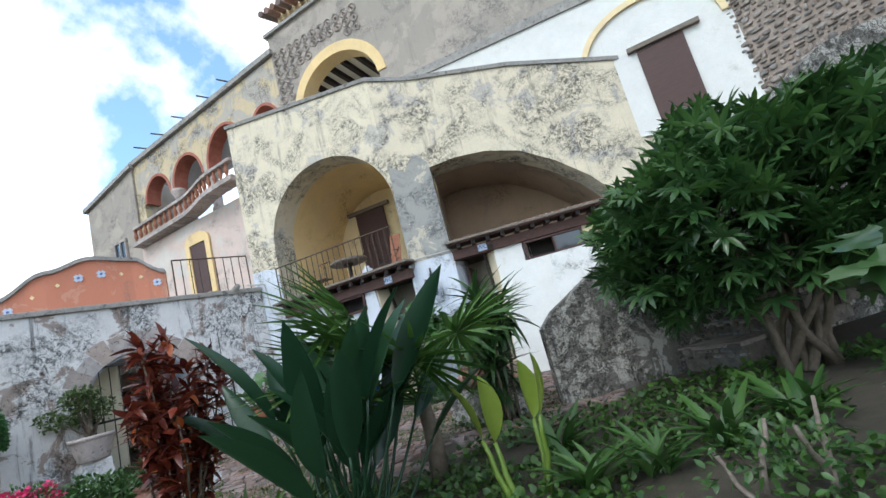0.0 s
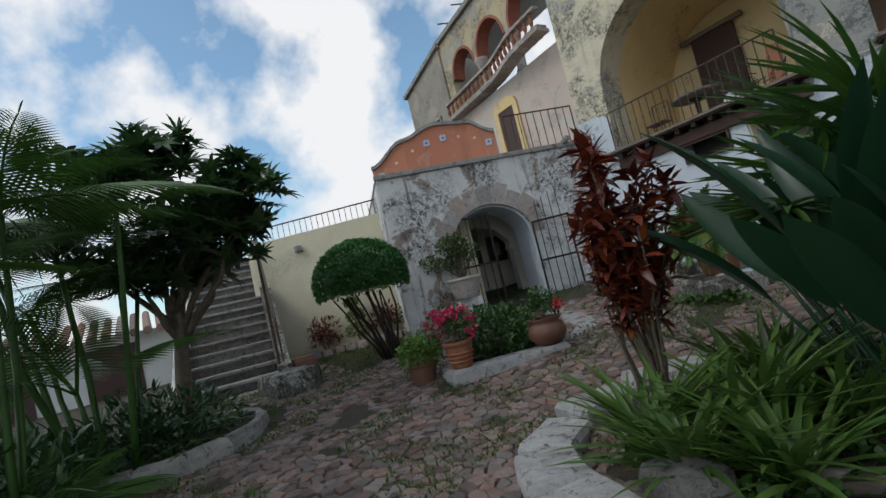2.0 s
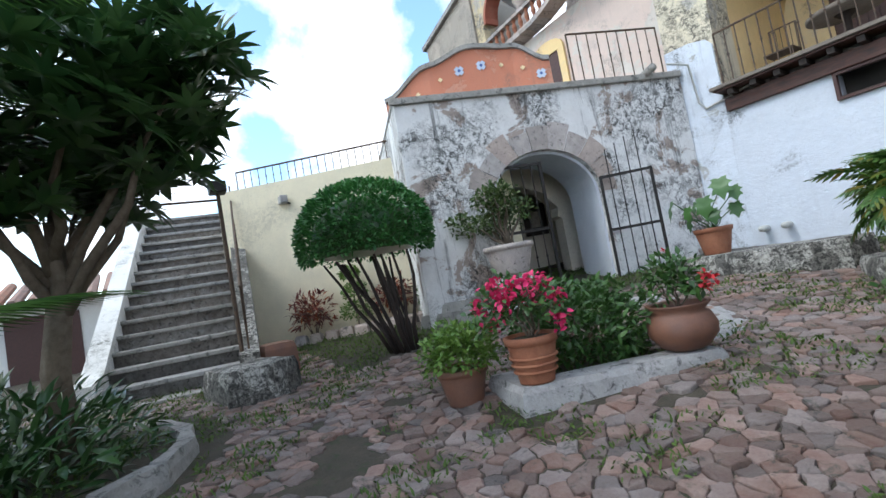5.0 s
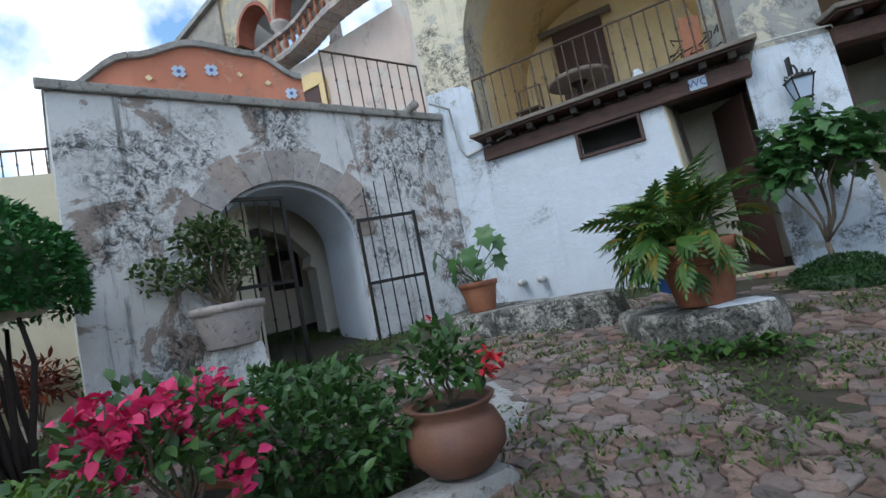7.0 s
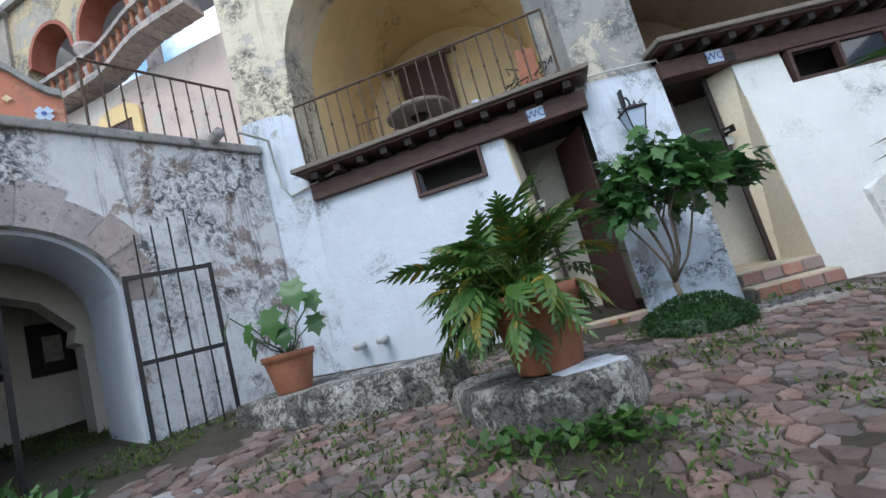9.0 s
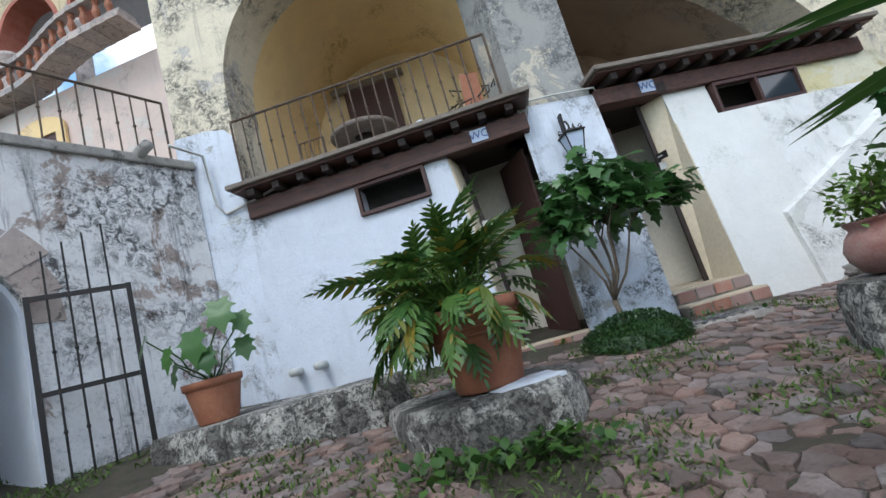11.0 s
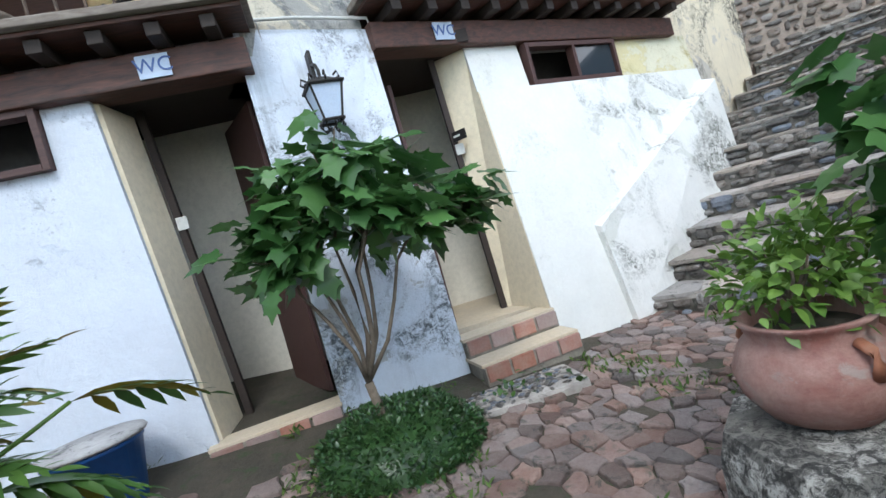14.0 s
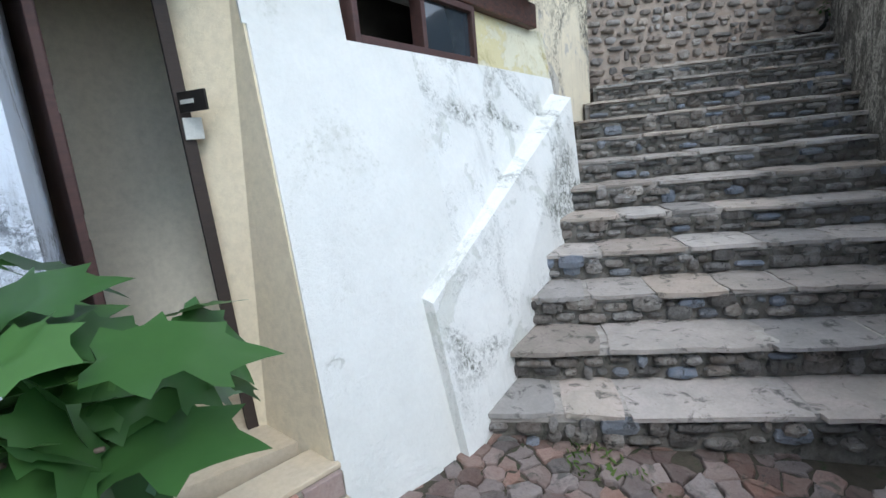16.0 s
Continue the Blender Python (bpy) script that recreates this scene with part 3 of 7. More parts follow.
def build_gatehouse():
    g = tagged(new("gatehouse"), "white plastered gatehouse with stone arch and black mould", "gatehouse", kind="structure")
    bm = bmesh.new()
    slab(bm, [(0, -0.2), (AC - AR, -0.2), (AC - AR, 2.15)] + arc(AC, 2.15, AR, 0.92, 180, 0, 20) + [(AC + AR, -0.2), (LG, -0.2), (LG, GTOP), (0, GTOP)], G0, G1, 0.6)
    part("front_wall", bm, "gate_plaster", g)
    bm = bmesh.new()
    slab(bm, [(0, -0.2), (4.98, -0.2), (4.98, GTOP), (0, GTOP)], at_line(G0, G1, 0.6, -5.0)[:2], at_line(G0, G1, 0.6, -0.02)[:2], -0.6)
    part("side_wall", bm, "gate_plaster", g)
    bm = bmesh.new()
    m = line_pose(G0, G1, 0)
    box(bm, -0.02, 0.0, GTOP + 0.004, LG, 6.0, GTOP + 0.09, 0.02, m)
    part("roof_deck", bm, "kerb", g)
    bm = bmesh.new()
    box(bm, -0.08, -0.07, GTOP - 0.05, LG, 0.0, GTOP + 0.07, 0.02, m)
    part("roof_edge", bm, "grey_stone", g, "dark stained roof edge")
    # stone ring
    n = 11
    for i in range(n):
        a0, a1 = 180 - 180 * i / n - 0.25, 180 - 180 * (i + 1) / n + 0.25
        ro = (0.34, 0.46, 0.38, 0.50, 0.36, 0.44, 0.52, 0.40, 0.48, 0.36, 0.30)[i]
        loop = arc(AC, 2.15, AR, 0.92, a0, a1, 4) + arc(AC, 2.15, AR + ro, 0.92 + ro, a1, a0, 4)
        bm = bmesh.new()
        slab(bm, loop, at_line(G0, G1, 0, 0.008 + 0.006 * (i % 3))[:2], at_line(G0, G1, 3, 0.008 + 0.006 * (i % 3))[:2], 0.07)
        part("arch_stone", bm, "pink_stone", g)
    # room behind
    bm = bmesh.new()
    box(bm, AC - 1.9, 3.6, 0, AC + 2.3, 3.75, 3.6, 0, m)
    box(bm, AC - 1.9, 0.62, 0, AC - 1.76, 3.6, 3.6, 0, m)
    box(bm, AC + 2.15, 0.62, 0, AC + 2.3, 3.6, 3.6, 0, m)
    part("room_wall", bm, "room_white", g, "white room wall")
    bm = bmesh.new()
    box(bm, AC - 1.9, 0.6, 3.45, AC + 2.3, 3.75, 3.6, 0, m)
    part("room_ceiling", bm, "room_white", g)
    bm = bmesh.new()
    box(bm, AC - 1.9, 0.05, 0.1, AC + 2.3, 3.7, 0.42, 0.01, m)
    part("room_floor", bm, "pink_stone", g)
    # thick inner arch to one side
    bm = bmesh.new()
    slab(bm, [(AC + 1.1, 0.4), (AC + 1.1, 1.95), (AC + 1.0, 2.0), (AC + 1.05, 2.2), (AC + 0.7, 2.6), (AC + 0.15, 2.8), (AC - 0.45, 2.65), (AC - 0.9, 2.2), (AC - 0.95, 0.4), (AC - 1.75, 0.4), (AC - 1.75, 3.45), (AC + 2.2, 3.45), (AC + 2.2, 0.4)],
         at_line(G0, G1, 0, -1.9)[:2], at_line(G0, G1, 3, -1.9)[:2], 0.4)
    part("inner_arch", bm, "room_white", g)
    # white splayed jamb and soffit of the doorway
    for loop, nm in (([(AC + AR + 0.01, 0.3), (AC + AR + 0.01, 2.15)] + arc(AC, 2.15, AR + 0.01, 0.93, 0, 180, 18) + [(AC - AR - 0.01, 0.3), (AC - AR + 0.05, 0.3), (AC - AR + 0.05, 2.15)] + arc(AC, 2.15, AR - 0.05, 0.87, 180, 0, 18) + [(AC + AR - 0.05, 0.3)], "jamb_lining"),):
        bm = bmesh.new()
        slab(bm, loop, at_line(G0, G1, 0, -0.12)[:2], at_line(G0, G1, 3, -0.12)[:2], 1.08)
        part(nm, bm, "white_blue", g, "white limewashed doorway lining")
    return g


gatehouse = build_gatehouse()

# ---------------------------------------------------------------- cream wall and far stairs on the other side
C0, C1 = (-7.75, -7.75), (-4.3, -3.1)


def build_cream_wall():
    bm = bmesh.new()
    slab(bm, [(-0.3, -0.2), (5.8, -0.2), (5.8, 3.7), (-0.3, 3.66)], C0, C1, 0.4)
    w = part("wall_west", bm, "cream")
    return tagged(w, "cream plastered garden wall with iron rail on top", "wall", kind="structure")


cream_wall = build_cream_wall()
S0 = Vector((-4.75, -9.3))          # foot of the far stairs, middle
SD = Vector((-0.985, 0.17))
SN = Vector((-SD.y, SD.x))


def build_far_stairs():
    s = thing("stone_stairs", "worn grey stone stairs with white stringer wall", "stairs", kind="structure")
    for i in range(16):
        a = S0 + SD * (0.36 * i)
        bm = bmesh.new()
        m = pose(a.x, a.y, -0.15, 0, 0, math.degrees(math.atan2(SD.y, SD.x)))
        z = 0.22 + 0.235 * i
        box(bm, 0.03, -1.0, 0 if i < 2 else z - 0.5, 0.55, 1.0, z, 0.0, m)
        part("step", bm, "rubble", s)
        bm = bmesh.new()
        box(bm, -0.03 + 0.02 * random.random(), -1.0, z + 0.002, 0.40, 1.0, z + 0.07, 0.02, m)
        part("tread", bm, "grey_stone", s)
    for side in (-1, 1):
        bm = bmesh.new()
        q = S0 + SN * (side * 1.16) + SD * 0.1
        m = (q.x, q.y)
        e = q + SD * 6
        slab(bm, [(0, -0.3), (5.8, -0.3), (5.8, 4.3), (5.4, 4.05), (0.5, 0.62), (0.0, 0.5)], m, (e.x, e.y), 0.28 * -side)
        part("stringer", bm, "bench" if side < 0 else "mould_white", s, "white limewashed stringer wall")
    return s


far_stairs = build_far_stairs()


def bar_rail(name, label, a, b, height, gap=0.13, r=0.011, mat="rust_iron", knob=True, post=True):
    """A rail of upright bars between two points at its foot."""
    a, b = Vector(a), Vector(b)
    t = thing(name, label, "railing", a)
    d = b - a
    bm = bmesh.new()
    tube(bm, (0, 0, height), d + Vector((0, 0, height)), 0.02, seg=8)
    part("handrail", bm, mat, t)
    n = max(2, int(d.length / gap))
    for i in range(n + 1):
        p = d * (i / n)
        bm = bmesh.new()
        tube(bm, p, p + Vector((0, 0, height)), r * (1.5 if i in (0, n) else 1), seg=6)
        if knob:
            bmesh.ops.create_uvsphere(bm, u_segments=6, v_segments=4, radius=r * 2.1, matrix=Matrix.Translation(p + Vector((0, 0, height * 0.52))))
        part("bar", bm, mat, t)
    return t


# ---------------------------------------------------------------- upper building
UY = 2.6


def build_upper():
    u = thing("arcade_house", "old ochre house with red-edged arcade and stone columns", "house")
    p0, p1 = (-11.2, UY), (-1, UY)
    X = lambda x: x + 11.2
    zc = 10.35
    loop = [(X(-11.2), 6.5), (X(-10.75), 6.5), (X(-10.75), zc)] + arc(X(-9.8), zc, 0.85, 1.05, 180, 0, 12) + [(X(-8.9), zc)] \
        + arc(X(-7.85), zc, 0.95, 1.2, 180, 0, 12) + [(X(-6.75), zc)] + arc(X(-5.5), zc, 1.15, 1.5, 180, 0, 12) + [(X(-4.2), zc)] \
        + arc(X(-3.3), zc, 0.85, 1.3, 180, 0, 12) + [(X(-2.4), zc), (X(-2.4), 13.2), (X(-11.2), 12.3)]
    bm = bmesh.new()
    slab(bm, loop, p0, p1, 0.55)
    part("wall", bm, "arcade", u)
    for x, r, h in ((-9.8, 0.85, 1.05), (-7.85, 0.95, 1.2), (-5.5, 1.15, 1.5), (-3.3, 0.85, 1.3)):
        bm = bmesh.new()
        slab(bm, arc(X(x), zc, r - 0.09, h - 0.09, 180, 0, 14) + arc(X(x), zc, r + 0.02, h + 0.02, 0, 180, 14), (p0[0], UY - 0.02), (p1[0], UY - 0.02), 0.62)
        part("arch_band", bm, "red_paint", u, "red painted arch edge")
    for x in (-8.85, -6.7, -4.25):
        bm = bmesh.new()
        lathe(bm, [(0.24, 8.6), (0.24, 8.75), (0.19, 8.85), (0.2, 9.4), (0.17, 10.0), (0.22, 10.05), (0.2, 10.12), (0.3, 10.25), (0.3, 10.36)], 16)
        for v in bm.verts:
            v.co += Vector((x, UY + 0.25, 0))
        part("column", bm, "pink_stone", u, "turned pinkish stone column", True)
    bm = bmesh.new()
    slab(bm, [(X(-11.2), 3), (X(-2.3), 3), (X(-2.3), 10.2), (X(-4.4), 10.2), (X(-4.4), 8.6), (X(-11.2), 8.5)], (p0[0], UY - 0.1), (p1[0], UY - 0.1), 0.5)
    part("lower_wall", bm, "pink", u, "faded pink plaster wall")
    # balustrade, bulging near its end
    path = [Vector((-11.1 + 0.33 * i, UY - 0.35 - 0.45 * smoothstep(-8.0, -5.6, -11.1 + 0.33 * i), 8.72 + 0.02 * i)) for i in range(21)]
    for i, p in enumerate(path[:-1]):
        bm = bmesh.new()
        lathe(bm, [(0.07, 0), (0.07, 0.06), (0.045, 0.12), (0.085, 0.26), (0.05, 0.42), (0.07, 0.5), (0.07, 0.55)], 8)
        for v in bm.verts:
            v.co += p
        part("baluster", bm, "terracotta", u)
    for a, b in zip(path, path[1:]):
        q = (b - a)
        m = pose(*a, 0, 0, math.degrees(math.atan2(q.y, q.x)))
        for nm, y0, z0, y1, z1 in (("balustrade_rail", -0.12, 0.55, 0.12, 0.66), ("balustrade_foot", -0.14, -0.1, 0.3, 0.0), ("cornice", -0.2, -0.22, 0.4, -0.102)):
            bm = bmesh.new()
            box(bm, -0.01, y0, z0, q.length + 0.01, y1, z1, 0.0, m)
            part(nm, bm, "pink_stone", u)
    bm = bmesh.new()
    slab(bm, [(X(-11.3), 12.3), (X(-2.3), 13.25), (X(-2.3), 13.45), (X(-11.3), 12.5)], (p0[0], UY - 0.15), (p1[0], UY - 0.15), 0.8)
    part("roof_edge", bm, "grey_stone", u)
    bm = bmesh.new()
    hull(bm, [(-10.6, UY + 2.0, 11.1), (-4.4, UY + 2.0, 11.3), (-4.4, UY + 0.6, 11.9), (-10.6, UY + 0.6, 11.6)], [(-10.6, UY + 2.0, 11.13), (-4.4, UY + 2.0, 11.33), (-4.4, UY + 0.6, 11.93), (-10.6, UY + 0.6, 11.63)])
    part("shade_cloth", bm, "canvas", u, "pale shade cloth stretched behind the arches")
    for x in (-10.2, -9.0, -7.6, -6.0, -4.8):
        bm = bmesh.new()
        tube(bm, (x, UY - 0.5, 12.65 + (x + 11) * 0.1), (x + 0.2, UY + 0.3, 12.7 + (x + 11) * 0.1), 0.03, seg=6)
        part("water_spout", bm, "rust_iron", u)
    # deck door
    bm = bmesh.new()
    box(bm, -8.2, UY - 0.16, 5.6, -7.3, UY - 0.08, 7.6, 0.01)
    part("door", bm, "door_wood", u)
    bm = bmesh.new()
    slab(bm, [(X(-8.45), 5.5), (X(-8.2), 5.5), (X(-8.2), 7.6), (X(-7.3), 7.6), (X(-7.3), 5.5), (X(-7.05), 5.5), (X(-7.05), 7.7)] + arc(X(-7.75), 7.7, 0.7, 0.35, 0, 180, 8), (p0[0], UY - 0.2), (p1[0], UY - 0.2), 0.08)
    part("door_frame", bm, "ochre", u)
    # tower block at the far end
    w = thing("tower_house", "bare grey brown tower block with small window", "house")
    bm = bmesh.new()
    slab(bm, [(0, 6), (3.5, 6), (3.5, 12.2), (0, 11.4)], (-14.7, UY - 0.1), (-11.2, UY - 0.1), 3)
    part("wall", bm, "tower", w)
    bm = bmesh.new()
    box(bm, -12.9, UY - 0.14, 8.2, -12.2, UY - 0.09, 9.2, 0.01)
    part("window", bm, "glass", w)
    bm = bmesh.new()
    for x0, x1, z0, z1 in ((-13.0, -12.9, 8.1, 9.3), (-12.2, -12.1, 8.1, 9.3), (-12.9, -12.2, 9.2, 9.3), (-12.9, -12.2, 8.1, 8.2), (-12.58, -12.52, 8.2, 9.2)):
        box(bm, x0, UY - 0.2, z0, x1, UY - 0.08, z1)
    part("window_frame", bm, "pink_stone", w)
    bm = bmesh.new()
    slab(bm, [(-0.15, 11.4), (3.6, 12.22), (3.6, 12.4), (-0.15, 11.58)], (-14.7, UY - 0.25), (-11.2, UY - 0.25), 3.2)
    part("roof_edge", bm, "grey_stone", w)


build_upper()


def build_rosette_house():
    r = thing("rosette_house", "house wall with carved rosette panel and big arch", "house")
    p0, p1 = (-2.4, UY), (5, UY)
    bm = bmesh.new()
    loop = [(0, 8), (0.85, 8), (0.85, 10.4)] + arc(2.55, 10.4, 1.65, 1.5, 180, 0, 18) + [(4.2, 8), (11, 8), (11, 13.5), (4.4, 14.2), (0, 14.0)]
    slab(bm, loop, p0, p1, 0.5)
    part("wall", bm, "tower", r)
    bm = bmesh.new()
    loop = arc(2.55, 10.4, 1.62, 1.47, 180, 0, 18) + arc(2.55, 10.4, 1.95, 1.85, 0, 180, 18)
    slab(bm, loop, (-2.4, UY - 0.04), (5, UY - 0.04), 0.6)
    part("arch_band", bm, "ochre", r, "ochre painted arch band")
    # rosettes: rings and bosses on a grid round the arch
    bm = bmesh.new()
    for i in range(11):
        for j in range(9):
            u, z = 0.2 + 0.36 * i, 10.2 + 0.36 * j
            if z > 13.7 or ((u - 2.55) / 2.15) ** 2 + ((z - 10.4) / 2.05) ** 2 < 1 or u > 4.3:
                continue
            c = Vector((-2.4 + u, UY - 0.02, z))
            bmesh.ops.create_cone(bm, segments=10, radius1=0.07, radius2=0.03, depth=0.06, matrix=Matrix.Translation(c) @ Matrix.Rotation(radians(90), 4, "X"))
            k = 14
            prev = None
            for a in range(k):
                t0, t1 = 2 * math.pi * a / k, 2 * math.pi * (a + 1) / k
                tube(bm, c + Vector((0.15 * math.cos(t0), 0, 0.15 * math.sin(t0))), c + Vector((0.15 * math.cos(t1), 0, 0.15 * math.sin(t1))), 0.022, seg=4)
    part("rosettes", bm, "pink_stone", r, "carved plaster rosettes")
    bm = bmesh.new()
    box(bm, -2.2, UY + 0.55, 8, 5, UY + 3.5, 8.2)
    box(bm, -2.2, UY + 3.4, 8, 5, UY + 3.6, 13)
    part("room_wall", bm, "room_white", r)
    bm = bmesh.new()
    box(bm, -2.2, UY + 0.55, 12.1, 5, UY + 3.4, 12.2)
    part("room_ceiling", bm, "room_white", r)
    for i in range(9):
        bm = bmesh.new()
        box(bm, -1.6 + 0.55 * i, UY + 0.55, 11.9, -1.45 + 0.55 * i, UY + 3.4, 12.1)
        part("ceiling_beam", bm, "black_wood", r)
    bm = bmesh.new()
    slab(bm, [(-0.1, 13.98), (4.4, 14.18), (4.4, 14.3), (-0.1, 14.1)], (-2.4, UY - 0.12), (5, UY - 0.12), 0.8)
    part("cornice", bm, "grey_stone", r)
    # upper storey with tiled eave
    bm = bmesh.new()
    box(bm, -2.2, UY + 0.6, 14, 4, UY + 2.5, 15.2)
    part("upper_wall", bm, "ochre_light", r)
    for i in range(22):
        bm = bmesh.new()
        x = -2.4 + 0.3 * i
        tube(bm, (x, UY - 0.1, 15.0), (x, UY + 2.4, 15.7), 0.12, 0.10, 8)
        part("roof_tile", bm, "roof_tile", r)
    bm = bmesh.new()
    for i in range(7):
        tube(bm, (-0.9 + 0.13 * i, UY + 0.56, 14.35), (-0.9 + 0.13 * i, UY + 0.56, 14.95), 0.015, seg=5)
    part("window_bars", bm, "iron", r)
    # sloping cornice on the stair wall
    bm = bmesh.new()
    hull(bm, [(2.6, UY - 0.12, 9.5), (9.5, UY - 0.12, 9.0), (9.5, UY + 0.2, 9.0), (2.6, UY + 0.2, 9.5)], [(2.6, UY - 0.12, 9.75), (9.5, UY - 0.12, 9.3), (9.5, UY + 0.2, 9.3), (2.6, UY + 0.2, 9.75)])
    part("stair_cornice", bm, "grey_stone", r)
    # white house with blind arch
    w = thing("white_house", "white plastered house with blind arch and dark door", "house")
    q0, q1 = (2.6, UY - 0.06), (12, UY - 0.06)
    bm = bmesh.new()
    slab(bm, [(0, 6.2), (8.6, 4.5), (9.4, 4.5), (9.4, 9.0), (0, 9.5)], q0, q1, 0.3)
    part("wall", bm, "white_wall", w)
    bm = bmesh.new()
    slab(bm, arc(6.8, 7.2, 1.75, 1.35, 0, 180, 18) + arc(6.8, 7.2, 1.6, 1.2, 180, 0, 18), (2.6, UY - 0.14), (12, UY - 0.14), 0.1)
    part("arch_band", bm, "ochre_light", w)
    bm = bmesh.new()
    box(bm, 9.0, UY - 0.12, 5.2, 10.1, UY - 0.07, 7.15, 0.01)
    part("door", bm, "door_wood", w)
    bm = bmesh.new()
    box(bm, 8.8, UY - 0.2, 7.18, 10.5, UY - 0.06, 7.3, 0.01)
    part("lintel", bm, "grey_wood", w)


build_rosette_house()

# ---------------------------------------------------------------- right-hand stairs and rubble wall
ST0 = Vector((5.45, 0.62))
SDR = Vector((0.905, 0.425))
SDN = Vector((0.72, -0.69))


def rough_slab(x0, y0, z0, x1, y1, z1, m, cuts, wob):
    """A hewn stone: a cut block with uneven faces and knocked corners."""
    bm = bmesh.new()
    box(bm, x0, y0, z0, x1, y1, z1, 0.0)
    bmesh.ops.subdivide_edges(bm, edges=bm.edges[:], cuts=cuts, use_grid_fill=True)
    c = Vector(((x0 + x1) / 2, (y0 + y1) / 2, (z0 + z1) / 2))
    h = Vector((x1 - x0, y1 - y0, z1 - z0)) / 2
    for v in bm.verts:
        r = v.co - c
        out = sum(1 for i in range(3) if abs(r[i]) > h[i] * 0.97)
        p = m @ v.co
        k = noise.noise_vector(p * 4.5) * wob + noise.noise_vector(p * 14) * wob * 0.4
        k.z *= 0.35
        for i in range(3):
            if out >= 2 and abs(r[i]) > h[i] * 0.97:
                v.co[i] -= math.copysign(min(0.012 if out == 2 else 0.022, h[i] * 0.4), r[i])
        v.co += k
    bm.transform(m)
    return bm


def build_right_stairs():
    s = thing("stone_stairs", "broad rubble stone stairs with worn treads", "stairs", kind="structure")
    a = math.degrees(math.atan2(SDN.y, SDN.x))
    rnd = random.Random(5)
    for i in range(13):
        p = ST0 + SDR * (0.50 * i)
        z = 0.14 + 0.245 * (i + 1)
        m = pose(p.x, p.y, 0, 0, 0, a)
        bm = bmesh.new()
        box(bm, -0.35, 0.02, max(-0.2, z - 0.6), 4.4, 0.95, z - 0.07, 0.0, m)
        part("riser", bm, "dark_mortar", s)
        for zl, zh in ((z - 0.225, z - 0.145), (z - 0.14, z - 0.06)):
            x = -0.3
            while x < 4.3:                   # stones in the face of the step
                w = rnd.uniform(0.07, 0.26)
                tall = rnd.random() < 0.3
                lump = rough_slab(x, -0.03 + rnd.uniform(-0.02, 0.015), zl + rnd.uniform(-0.02, 0.02), x + w, 0.13, (zh + 0.05 if tall else zh) + rnd.uniform(-0.02, 0.005), m, 1, 0.02)
                part("riser_stone", lump, "blue_rubble" if rnd.random() < 0.16 else "riser_rubble", s)
                x += w + rnd.uniform(0.01, 0.04)
        bm = bmesh.new()
        box(bm, -0.35, 0.02, z - 0.07, 4.4, 0.6, z - 0.012, 0.0, m)
        part("joint_bed", bm, "lime_joint", s)
        x = -0.35
        while x < 4.35:                      # tread slabs
            w = min(rnd.uniform(0.35, 1.1), 4.4 - x)
            lump = rough_slab(x, -0.03 + rnd.uniform(-0.03, 0.03), z - 0.05, x + w - rnd.uniform(0.015, 0.06), 0.62, z + rnd.uniform(-0.008, 0.012), m, 4, 0.028)
            part("tread_slab", lump, "step_stone", s)
            x += w
    return s


build_right_stairs()


